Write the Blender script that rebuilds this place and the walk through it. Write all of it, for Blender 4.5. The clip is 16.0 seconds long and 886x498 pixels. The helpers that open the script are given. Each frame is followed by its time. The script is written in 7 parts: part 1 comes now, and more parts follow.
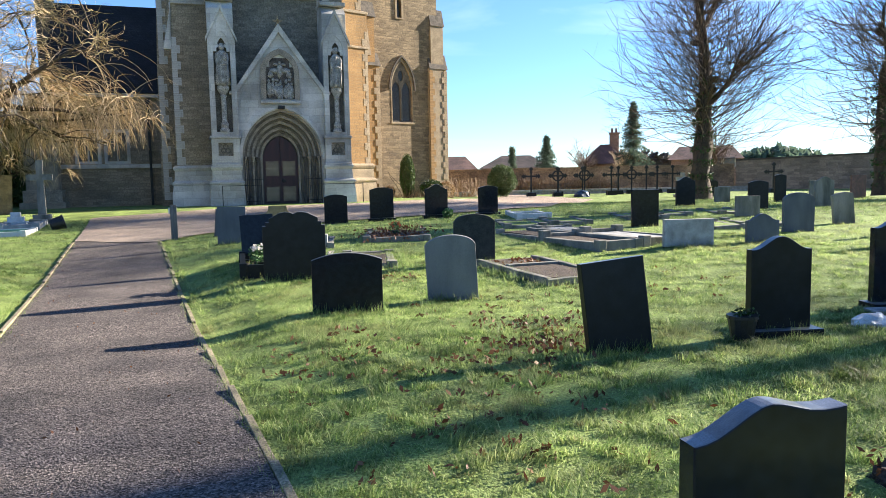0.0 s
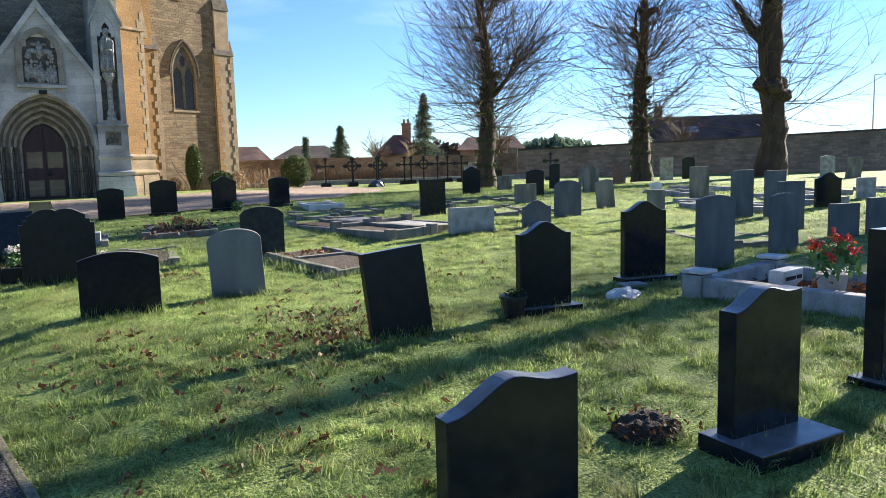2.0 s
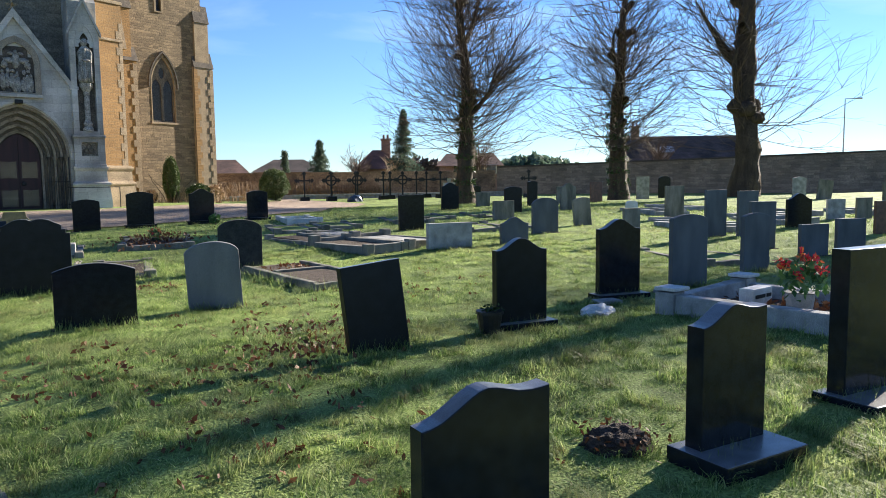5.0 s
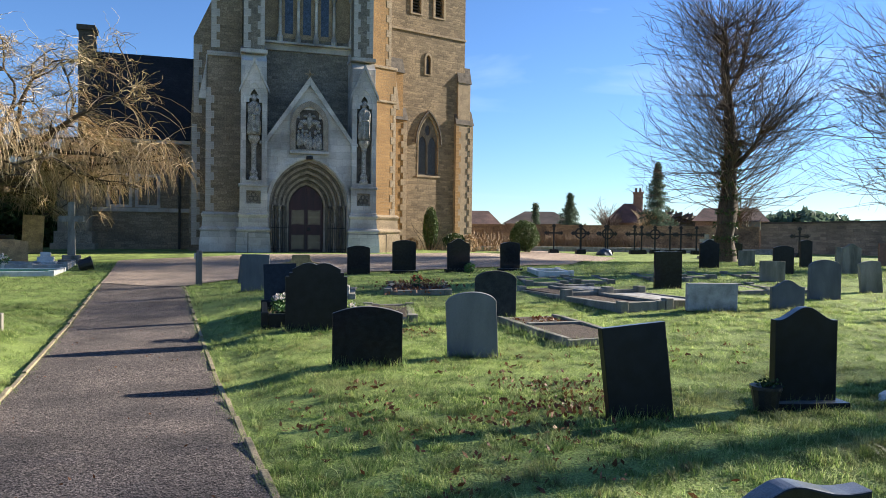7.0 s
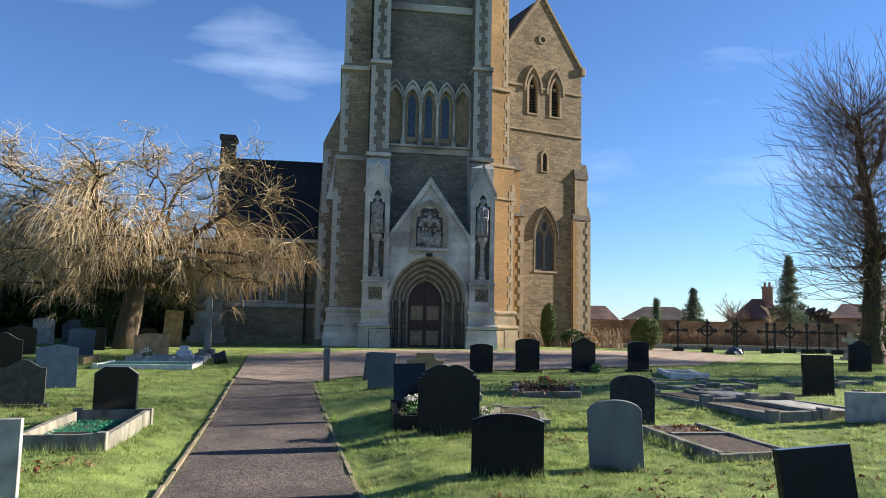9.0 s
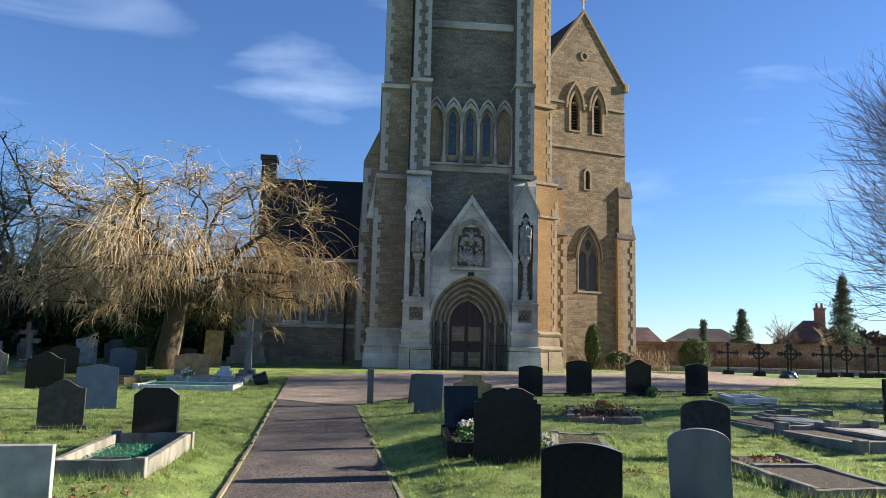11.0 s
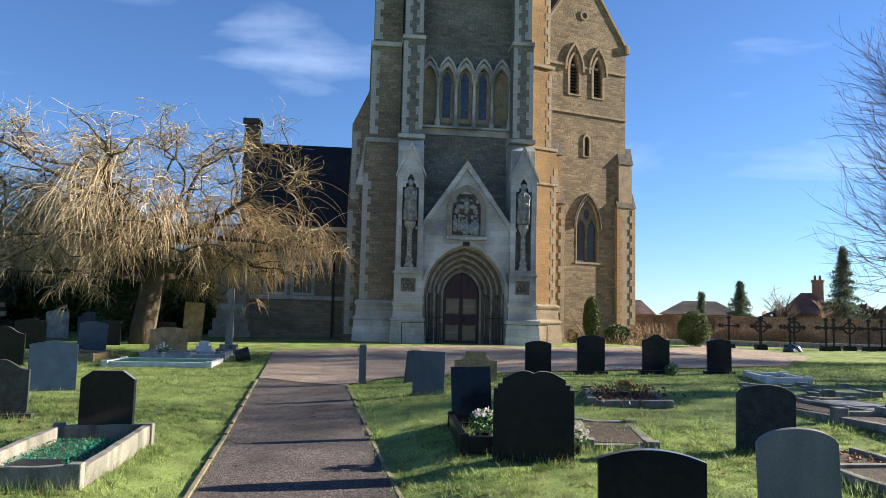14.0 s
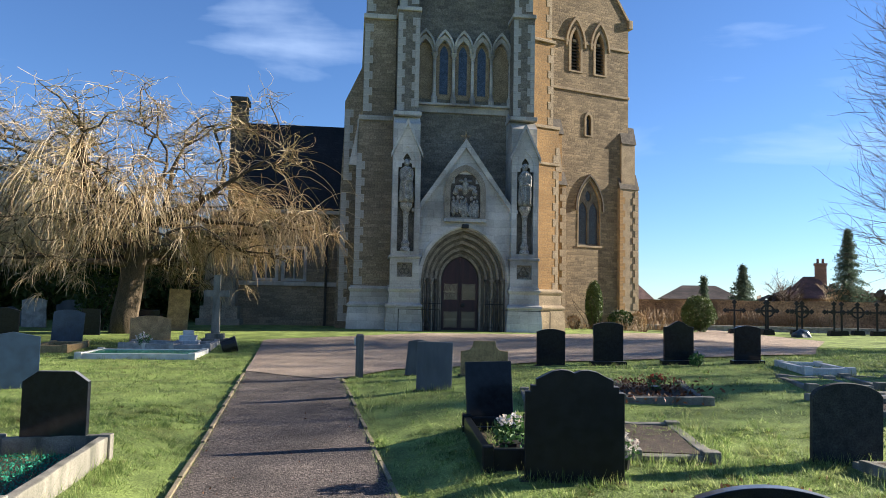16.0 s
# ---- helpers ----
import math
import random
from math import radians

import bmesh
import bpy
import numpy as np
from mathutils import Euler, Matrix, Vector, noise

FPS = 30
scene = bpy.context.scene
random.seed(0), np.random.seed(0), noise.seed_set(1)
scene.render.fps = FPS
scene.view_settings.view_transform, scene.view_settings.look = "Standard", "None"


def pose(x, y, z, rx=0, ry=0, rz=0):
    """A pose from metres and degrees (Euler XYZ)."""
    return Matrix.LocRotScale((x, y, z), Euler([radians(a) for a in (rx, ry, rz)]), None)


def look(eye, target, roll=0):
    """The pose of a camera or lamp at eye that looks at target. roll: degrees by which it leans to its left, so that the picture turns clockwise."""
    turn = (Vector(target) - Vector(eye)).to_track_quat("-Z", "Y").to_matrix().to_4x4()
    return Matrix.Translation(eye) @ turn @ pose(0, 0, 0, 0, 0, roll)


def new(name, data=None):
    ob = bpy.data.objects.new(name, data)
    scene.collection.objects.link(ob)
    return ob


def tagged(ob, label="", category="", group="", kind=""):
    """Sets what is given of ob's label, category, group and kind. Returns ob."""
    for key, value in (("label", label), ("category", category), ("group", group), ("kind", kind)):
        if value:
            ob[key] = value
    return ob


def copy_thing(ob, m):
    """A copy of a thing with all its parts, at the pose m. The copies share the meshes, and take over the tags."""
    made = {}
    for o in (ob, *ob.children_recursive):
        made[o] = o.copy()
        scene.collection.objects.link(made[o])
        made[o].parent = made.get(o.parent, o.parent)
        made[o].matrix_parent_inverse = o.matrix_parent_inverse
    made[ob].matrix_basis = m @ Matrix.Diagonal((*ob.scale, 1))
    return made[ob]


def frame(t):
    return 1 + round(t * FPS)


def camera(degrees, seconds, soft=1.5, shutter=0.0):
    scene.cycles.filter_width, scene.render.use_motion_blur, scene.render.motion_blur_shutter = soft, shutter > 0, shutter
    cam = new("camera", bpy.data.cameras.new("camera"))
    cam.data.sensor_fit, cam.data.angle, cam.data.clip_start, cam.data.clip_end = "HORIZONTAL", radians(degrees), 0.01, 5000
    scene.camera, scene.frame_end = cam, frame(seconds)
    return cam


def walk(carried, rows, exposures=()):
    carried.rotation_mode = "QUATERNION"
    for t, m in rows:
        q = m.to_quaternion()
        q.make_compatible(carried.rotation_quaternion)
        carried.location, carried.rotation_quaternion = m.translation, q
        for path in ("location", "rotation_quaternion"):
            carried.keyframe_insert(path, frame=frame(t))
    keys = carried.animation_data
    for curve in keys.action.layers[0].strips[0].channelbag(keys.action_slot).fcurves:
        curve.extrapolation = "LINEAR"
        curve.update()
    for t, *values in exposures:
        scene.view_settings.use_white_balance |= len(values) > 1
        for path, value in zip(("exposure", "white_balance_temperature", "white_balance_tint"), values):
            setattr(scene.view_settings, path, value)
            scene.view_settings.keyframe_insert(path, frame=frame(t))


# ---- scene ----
cam = camera(62.4, 16.0, soft=0.7)
PATH = [
    (0, (0.537, -0.527, 1.492), (0.938, 1.423, 1.299), -1.1),
    (0.5, (0.58, -0.525, 1.484), (1.135, 1.385, 1.276), -1.0),
    (1, (0.595, -0.59, 1.508), (1.286, 1.273, 1.288), -1.1),
    (1.5, (0.637, -0.605, 1.504), (1.446, 1.211, 1.279), -1.3),
    (2, (0.664, -0.631, 1.506), (1.575, 1.134, 1.274), -1.5),
    (2.5, (0.7, -0.657, 1.499), (1.713, 1.052, 1.26), -1.7),
    (3, (0.733, -0.694, 1.507), (1.833, 0.957, 1.254), -2.0),
    (3.2, (0.736, -0.706, 1.509), (1.862, 0.927, 1.251), -2.0),
    (5.3, (0.624, -0.706, 1.508), (1.523, 1.072, 1.33), -0.6),
    (5.5, (0.64, -0.665, 1.519), (1.483, 1.141, 1.346), -0.7),
    (6, (0.612, -0.642, 1.525), (1.301, 1.23, 1.38), -0.5),
    (6.5, (0.571, -0.629, 1.527), (1.087, 1.301, 1.429), 0.1),
    (7, (0.52, -0.565, 1.548), (0.866, 1.404, 1.498), 0.8),
    (7.5, (0.433, -0.56, 1.582), (0.631, 1.431, 1.583), 1.1),
    (8, (0.347, -0.525, 1.612), (0.444, 1.472, 1.68), 1.4),
    (8.5, (0.278, -0.473, 1.623), (0.327, 1.523, 1.756), 1.3),
    (9, (0.188, -0.455, 1.668), (0.227, 1.534, 1.868), 1.2),
    (9.5, (0.125, -0.343, 1.634), (0.113, 1.639, 1.892), 1.2),
    (9.7, (0.104, -0.27, 1.627), (0.048, 1.711, 1.899), 1.3),
    (12, (-0.206, 0.89, 1.63), (-0.271, 2.876, 1.862), 1.5),
    (12.5, (-0.206, 1.259, 1.64), (-0.296, 3.245, 1.853), 1.7),
    (13, (-0.287, 1.555, 1.629), (-0.341, 3.546, 1.81), 1.2),
    (13.5, (-0.398, 1.866, 1.649), (-0.387, 3.858, 1.824), 1.1),
    (14, (-0.467, 2.272, 1.641), (-0.492, 4.262, 1.824), 1.4),
    (14.5, (-0.564, 2.677, 1.632), (-0.626, 4.668, 1.798), 1.7),
    (15, (-0.693, 2.983, 1.628), (-0.708, 4.976, 1.781), 1.4),
    (15.5, (-0.762, 3.365, 1.622), (-0.751, 5.36, 1.769), 1.3),
    (16, (-0.755, 3.924, 1.652), (-0.758, 5.918, 1.797), 1.1),
]
walk(cam, [(t, look(eye, target, roll)) for t, eye, target, roll in PATH],
     exposures=[(0, 2.3), (1.5, 2.08), (3, 1.95), (5.5, 1.8), (7, 1.8), (9, 1.68), (16, 1.74)])

# ---------------------------------------------------------------- world and sun
SUN_AZ, SUN_EL = 16.5, 19.0          # degrees from +x towards +y, and above the ground
sun_dir = Vector((math.cos(radians(SUN_EL)) * math.cos(radians(SUN_AZ)), math.cos(radians(SUN_EL)) * math.sin(radians(SUN_AZ)), math.sin(radians(SUN_EL))))
sun = new("sun", bpy.data.lights.new("sun", "SUN"))
sun.data.energy, sun.data.angle, sun.data.color = 5.0, radians(0.55), (1.0, 0.905, 0.77)
sun.matrix_world = look(sun_dir * 60, (0, 0, 0))
world = bpy.data.worlds.new("sky")
scene.world = world
world.use_nodes = True
wn, wl = world.node_tree.nodes, world.node_tree.links
sky = wn.new("ShaderNodeTexSky")
sky.sky_type, sky.sun_disc = "NISHITA", False
sky.sun_elevation, sky.sun_rotation = radians(SUN_EL), radians(90 - SUN_AZ)
sky.air_density, sky.dust_density, sky.ozone_density = 0.95, 0.0, 3.5
wisp_map = wn.new("ShaderNodeMapping")
wisp_map.inputs["Scale"].default_value = (1.1, 1.6, 7.0)
wisp_map.inputs["Location"].default_value = (3.1, 0.4, 0.2)
wisp_in = wn.new("ShaderNodeTexCoord")
wisp = wn.new("ShaderNodeTexNoise")
wisp.inputs["Scale"].default_value, wisp.inputs["Detail"].default_value, wisp.inputs["Distortion"].default_value = 1.6, 7.0, 0.6
wisp_ramp = wn.new("ShaderNodeValToRGB")
wisp_ramp.color_ramp.elements[0].position, wisp_ramp.color_ramp.elements[1].position = 0.60, 0.90
wisp_ramp.color_ramp.elements[1].color = (0.55, 0.55, 0.55, 1)
wisp_mix = wn.new("ShaderNodeMix")
wisp_mix.data_type = "RGBA"
wisp_mix.inputs["B"].default_value = (7.5, 7.8, 8.2, 1)
wl.new(wisp_in.outputs["Generated"], wisp_map.inputs["Vector"])
wl.new(wisp_map.outputs["Vector"], wisp.inputs["Vector"])
# one brighter cloud beside the tower, drawn out along its drift
cloud_at, cloud_drift, cloud_across = Vector((-0.1630, 0.9142, 0.3710)), Vector((0.8720, -0.0424, 0.4876)), Vector((0.4615, 0.4030, -0.7903))
cloud_fade, cloud_sum = wn.new("ShaderNodeMapRange"), wn.new("ShaderNodeMath")
ragged = wn.new("ShaderNodeTexNoise")
ragged.inputs["Scale"].default_value, ragged.inputs["Detail"].default_value = 6.0, 6.0
wl.new(wisp_in.outputs["Generated"], ragged.inputs["Vector"])
squares = []
for axis, half in ((cloud_drift, 0.19), (cloud_across, 0.10)):
    along, square = wn.new("ShaderNodeVectorMath"), wn.new("ShaderNodeMath")
    along.operation, square.operation = "DOT_PRODUCT", "MULTIPLY"
    offset = wn.new("ShaderNodeVectorMath")
    offset.operation = "SUBTRACT"
    offset.inputs[1].default_value = cloud_at
    wl.new(wisp_in.outputs["Generated"], offset.inputs[0])
    wl.new(offset.outputs["Vector"], along.inputs[0])
    along.inputs[1].default_value = axis / half
    wl.new(along.outputs["Value"], square.inputs[0])
    wl.new(along.outputs["Value"], square.inputs[1])
    squares.append(square)
reach, fray = wn.new("ShaderNodeMath"), wn.new("ShaderNodeMath")
fray.operation = "MULTIPLY_ADD"
fray.inputs[1].default_value = 2.2
wl.new(squares[0].outputs[0], reach.inputs[0])
wl.new(squares[1].outputs[0], reach.inputs[1])
wl.new(ragged.outputs["Fac"], fray.inputs[0])
wl.new(reach.outputs[0], fray.inputs[2])
cloud_fade.interpolation_type = "SMOOTHSTEP"
cloud_fade.inputs["From Min"].default_value, cloud_fade.inputs["From Max"].default_value = 2.5, 0.7
cloud_fade.inputs["To Max"].default_value = 0.26
wl.new(fray.outputs[0], cloud_fade.inputs["Value"])
wl.new(cloud_fade.outputs["Result"], cloud_sum.inputs[0])
wl.new(wisp.outputs["Fac"], cloud_sum.inputs[1])
# thin streaks low over the houses
height, low, streaks = wn.new("ShaderNodeSeparateXYZ"), wn.new("ShaderNodeMapRange"), wn.new("ShaderNodeMath")
low.inputs["From Min"].default_value, low.inputs["From Max"].default_value, low.inputs["To Max"].default_value = 0.34, 0.18, 0.06
wl.new(wisp_in.outputs["Generated"], height.inputs[0])
wl.new(height.outputs["Z"], low.inputs["Value"])
wl.new(low.outputs["Result"], streaks.inputs[0])
wl.new(cloud_sum.outputs[0], streaks.inputs[1])
wl.new(streaks.outputs[0], wisp_ramp.inputs["Fac"])
wl.new(wisp_ramp.outputs["Color"], wisp_mix.inputs["Factor"])
wl.new(sky.outputs["Color"], wisp_mix.inputs["A"])
tint = wn.new("ShaderNodeMix")
tint.data_type, tint.blend_type = "RGBA", "MULTIPLY"
tint.inputs["Factor"].default_value = 1.0
tint.inputs["B"].default_value = (0.69, 0.84, 1.09, 1)
wl.new(wisp_mix.outputs["Result"], tint.inputs["A"])
wl.new(tint.outputs["Result"], wn["Background"].inputs["Color"])
wn["Background"].inputs["Strength"].default_value = 0.053


# ---------------------------------------------------------------- materials
def material(name, base, second=None, rough=0.8, metal=0.0, scale=3.0, fine=60.0, spread=0.35, bump=0.25, depth=0.01, streak=1.0, spec=0.4, grit=0.55, chips=0.0, chip=90.0):
    """Two colours mixed by a coarse noise, fine grain on top, and relief. streak: how far the coarse noise is drawn out upright."""
    m = bpy.data.materials.new(name)
    m.use_nodes = True
    n, l = m.node_tree.nodes, m.node_tree.links
    b = n["Principled BSDF"]
    second = second or tuple(c * 0.6 for c in base)
    tc, mp = n.new("ShaderNodeTexCoord"), n.new("ShaderNodeMapping")
    mp.inputs["Scale"].default_value = (1, 1, 1 / streak)
    info = n.new("ShaderNodeObjectInfo")
    add = n.new("ShaderNodeVectorMath")
    add.operation = "ADD"
    mul = n.new("ShaderNodeVectorMath")
    mul.operation = "SCALE"
    mul.inputs[0].default_value, = ((17.0, 9.0, 23.0),)
    l.new(info.outputs["Random"], mul.inputs["Scale"])
    l.new(tc.outputs["Object"], mp.inputs["Vector"])
    l.new(mp.outputs["Vector"], add.inputs[0])
    l.new(mul.outputs["Vector"], add.inputs[1])
    big, small = n.new("ShaderNodeTexNoise"), n.new("ShaderNodeTexNoise")
    big.inputs["Scale"].default_value, big.inputs["Detail"].default_value = scale, 6.0
    small.inputs["Scale"].default_value, small.inputs["Detail"].default_value = fine, 3.0
    l.new(add.outputs["Vector"], big.inputs["Vector"])
    l.new(tc.outputs["Object"], small.inputs["Vector"])
    ramp = n.new("ShaderNodeValToRGB")
    ramp.color_ramp.elements[0].position, ramp.color_ramp.elements[1].position = 0.5 - spread / 2, 0.5 + spread / 2
    ramp.color_ramp.elements[0].color, ramp.color_ramp.elements[1].color = (*second, 1), (*base, 1)
    l.new(big.outputs["Fac"], ramp.inputs["Fac"])
    grain = n.new("ShaderNodeMix")
    grain.data_type, grain.blend_type = "RGBA", "OVERLAY"
    grain.inputs["Factor"].default_value = grit
    l.new(ramp.outputs["Color"], grain.inputs["A"])
    crisp = n.new("ShaderNodeMapRange")
    crisp.inputs["From Min"].default_value, crisp.inputs["From Max"].default_value = 0.3, 0.7
    l.new(small.outputs["Fac"], crisp.inputs["Value"])
    l.new(crisp.outputs["Result"], grain.inputs["B"])
    colour = grain.outputs["Result"]
    if chips:
        cells, speck = n.new("ShaderNodeTexVoronoi"), n.new("ShaderNodeMix")
        cells.inputs["Scale"].default_value = chip
        l.new(tc.outputs["Object"], cells.inputs["Vector"])
        tone = n.new("ShaderNodeSeparateColor")
        l.new(cells.outputs["Color"], tone.inputs["Color"])
        speck.data_type, speck.blend_type = "RGBA", "OVERLAY"
        speck.inputs["Factor"].default_value = chips
        l.new(colour, speck.inputs["A"])
        l.new(tone.outputs["Red"], speck.inputs["B"])
        colour = speck.outputs["Result"]
    l.new(colour, b.inputs["Base Color"])
    bp = n.new("ShaderNodeBump")
    bp.inputs["Strength"].default_value, bp.inputs["Distance"].default_value = bump, depth
    l.new(small.outputs["Fac"], bp.inputs["Height"])
    l.new(bp.outputs["Normal"], b.inputs["Normal"])
    b.inputs["Roughness"].default_value, b.inputs["Metallic"].default_value = rough, metal
    b.inputs["Specular IOR Level"].default_value = spec
    return m


def coursed(name, light, dark, mortar, length=0.55, height=0.16, gap=0.012, contrast=0.6, bump=0.5, speck=0.6):
    """Coursed rubble: irregular blocks laid in rows along u + v and w of the building."""
    m = bpy.data.materials.new(name)
    m.use_nodes = True
    n, l = m.node_tree.nodes, m.node_tree.links
    b = n["Principled BSDF"]
    tc, sep, com, sm = n.new("ShaderNodeTexCoord"), n.new("ShaderNodeSeparateXYZ"), n.new("ShaderNodeCombineXYZ"), n.new("ShaderNodeMath")
    l.new(tc.outputs["Object"], sep.inputs[0])
    l.new(sep.outputs["X"], sm.inputs[0])
    l.new(sep.outputs["Y"], sm.inputs[1])
    l.new(sm.outputs[0], com.inputs["X"])
    wob = n.new("ShaderNodeTexNoise")
    wob.inputs["Scale"].default_value = 0.9
    l.new(tc.outputs["Object"], wob.inputs["Vector"])
    wm = n.new("ShaderNodeMath")
    wm.operation = "MULTIPLY_ADD"
    wm.inputs[1].default_value = 0.16
    l.new(wob.outputs["Fac"], wm.inputs[0])
    l.new(sep.outputs["Z"], wm.inputs[2])
    l.new(wm.outputs[0], com.inputs["Y"])
    br = n.new("ShaderNodeTexBrick")
    br.inputs["Scale"].default_value, br.inputs["Brick Width"].default_value, br.inputs["Row Height"].default_value = 1.0, length, height
    br.inputs["Mortar Size"].default_value, br.inputs["Mortar Smooth"].default_value, br.inputs["Bias"].default_value = gap, 0.4, 0.0
    br.offset, br.squash, br.squash_frequency = 0.43, 0.62, 3
    br.inputs["Color1"].default_value, br.inputs["Color2"].default_value, br.inputs["Mortar"].default_value = (*light, 1), (*dark, 1), (*mortar, 1)
    l.new(com.outputs[0], br.inputs["Vector"])
    stain, grain = n.new("ShaderNodeTexNoise"), n.new("ShaderNodeTexNoise")
    stain.inputs["Scale"].default_value, stain.inputs["Detail"].default_value = 0.45, 8.0
    grain.inputs["Scale"].default_value, grain.inputs["Detail"].default_value = 14.0, 5.0
    l.new(tc.outputs["Object"], stain.inputs["Vector"])
    l.new(tc.outputs["Object"], grain.inputs["Vector"])
    o1, o2 = n.new("ShaderNodeMix"), n.new("ShaderNodeMix")
    for o, src, f in ((o1, stain, contrast), (o2, grain, speck)):
        o.data_type, o.blend_type = "RGBA", "OVERLAY"
        o.inputs["Factor"].default_value = f
        crisp = n.new("ShaderNodeMapRange")
        crisp.inputs["From Min"].default_value, crisp.inputs["From Max"].default_value = 0.3, 0.7
        l.new(src.outputs["Fac"], crisp.inputs["Value"])
        l.new(crisp.outputs["Result"], o.inputs["B"])
    l.new(br.outputs["Color"], o1.inputs["A"])
    l.new(o1.outputs["Result"], o2.inputs["A"])
    l.new(o2.outputs["Result"], b.inputs["Base Color"])
    bp, bq = n.new("ShaderNodeBump"), n.new("ShaderNodeBump")
    bp.inputs["Strength"].default_value, bp.inputs["Distance"].default_value, bp.invert = bump, 0.02, True
    bq.inputs["Strength"].default_value, bq.inputs["Distance"].default_value = bump, 0.03
    l.new(br.outputs["Fac"], bp.inputs["Height"])
    l.new(grain.outputs["Fac"], bq.inputs["Height"])
    l.new(bp.outputs["Normal"], bq.inputs["Normal"])
    l.new(bq.outputs["Normal"], b.inputs["Normal"])
    b.inputs["Roughness"].default_value = 0.9
    return m


def leafy(name, one, two, three, rough=0.6, through_light=0.25, patches=None):
    """Small leaves and blades: a colour for each island."""
    m = bpy.data.materials.new(name)
    m.use_nodes = True
    n, l = m.node_tree.nodes, m.node_tree.links
    b = n["Principled BSDF"]
    geo, ramp = n.new("ShaderNodeNewGeometry"), n.new("ShaderNodeValToRGB")
    ramp.color_ramp.elements[0].color, ramp.color_ramp.elements[1].color = (*one, 1), (*three, 1)
    ramp.color_ramp.elements.new(0.5).color = (*two, 1)
    l.new(geo.outputs["Random Per Island"], ramp.inputs["Fac"])
    colour = ramp.outputs["Color"]
    for scale, low, high, tone in patches or ():
        tc, nz, fade, mix = n.new("ShaderNodeTexCoord"), n.new("ShaderNodeTexNoise"), n.new("ShaderNodeMapRange"), n.new("ShaderNodeMix")
        nz.inputs["Scale"].default_value, nz.inputs["Detail"].default_value = scale, 5.0
        l.new(tc.outputs["Object"], nz.inputs["Vector"])
        fade.inputs["From Min"].default_value, fade.inputs["From Max"].default_value = low, high
        fade.inputs["To Max"].default_value = 0.8
        l.new(nz.outputs["Fac"], fade.inputs["Value"])
        mix.data_type = "RGBA"
        mix.inputs["B"].default_value = (*tone, 1)
        l.new(fade.outputs["Result"], mix.inputs["Factor"])
        l.new(colour, mix.inputs["A"])
        colour = mix.outputs["Result"]
    l.new(colour, b.inputs["Base Color"])
    b.inputs["Roughness"].default_value = rough
    b.inputs["Specular IOR Level"].default_value = 0.25
    tr, mx = n.new("ShaderNodeBsdfTranslucent"), n.new("ShaderNodeMixShader")
    l.new(colour, tr.inputs["Color"])
    mx.inputs[0].default_value = through_light
    l.new(b.outputs[0], mx.inputs[1])
    l.new(tr.outputs[0], mx.inputs[2])
    l.new(mx.outputs[0], n["Material Output"].inputs["Surface"])
    return m


GRASS = material("mown grass", (0.26, 0.335, 0.095), (0.10, 0.135, 0.042), rough=0.85, scale=1.4, fine=45, bump=0.9, depth=0.03, spec=0.15)
BLADES = leafy("grass blades", (0.085, 0.155, 0.040), (0.265, 0.375, 0.10), (0.55, 0.60, 0.26), through_light=0.55, patches=((0.8, 0.50, 0.72, (0.30, 0.28, 0.13)), (2.6, 0.50, 0.64, (0.05, 0.10, 0.02)), (7.0, 0.56, 0.68, (0.13, 0.10, 0.045))))
TARMAC = material("worn tarmac", (0.158, 0.130, 0.114), (0.056, 0.048, 0.045), rough=0.85, scale=1.1, fine=70, bump=1.0, depth=0.05, spec=0.3, grit=0.9, spread=0.45, chips=0.8, chip=62.0)
DRIVE = material("pale worn tarmac", (0.37, 0.285, 0.215), (0.20, 0.155, 0.12), rough=0.85, scale=0.9, fine=55, bump=0.8, depth=0.03, spec=0.3, grit=0.8, spread=0.5, chips=0.5, chip=40.0)
EDGE = material("concrete edging", (0.30, 0.24, 0.15), (0.14, 0.12, 0.075), rough=0.9, scale=5, fine=60)
FALLEN = leafy("fallen leaves", (0.085, 0.032, 0.014), (0.145, 0.058, 0.024), (0.22, 0.11, 0.05), through_light=0.15)
SOIL = material("dark soil", (0.085, 0.058, 0.04), (0.035, 0.024, 0.017), rough=0.95, scale=12, fine=90, bump=1.0, depth=0.03)
BLACK = material("polished black granite", (0.013, 0.0165, 0.021), (0.008, 0.010, 0.013), rough=0.12, scale=14, fine=300, bump=0.02, depth=0.001, spec=0.2)
BLACKROUGH = material("honed dark granite", (0.011, 0.014, 0.0165), (0.006, 0.0075, 0.009), rough=0.3, scale=9, fine=220, bump=0.1, depth=0.002, spec=0.22)
# paler granite for upward faces: sky and sun sheen put into the colour
TOPSHEEN = material("granite top with sky sheen", (0.16, 0.165, 0.175), (0.09, 0.093, 0.10), rough=0.3, scale=12, fine=200, bump=0.05, depth=0.001, spec=0.8)
SLATE = material("weathered grey slate", (0.105, 0.115, 0.125), (0.058, 0.064, 0.070), rough=0.7, scale=4, fine=90, bump=0.2, depth=0.004, streak=3, grit=0.2)
STAINED = material("stained blue-grey stone", (0.215, 0.22, 0.215), (0.105, 0.112, 0.115), rough=0.8, scale=3.2, fine=90, bump=0.25, depth=0.004, streak=4, grit=0.18, spread=0.5)
BLUESTONE = material("blue-grey polished slate", (0.022, 0.045, 0.078), (0.015, 0.030, 0.052), rough=0.3, scale=5, fine=120, bump=0.06, depth=0.002)
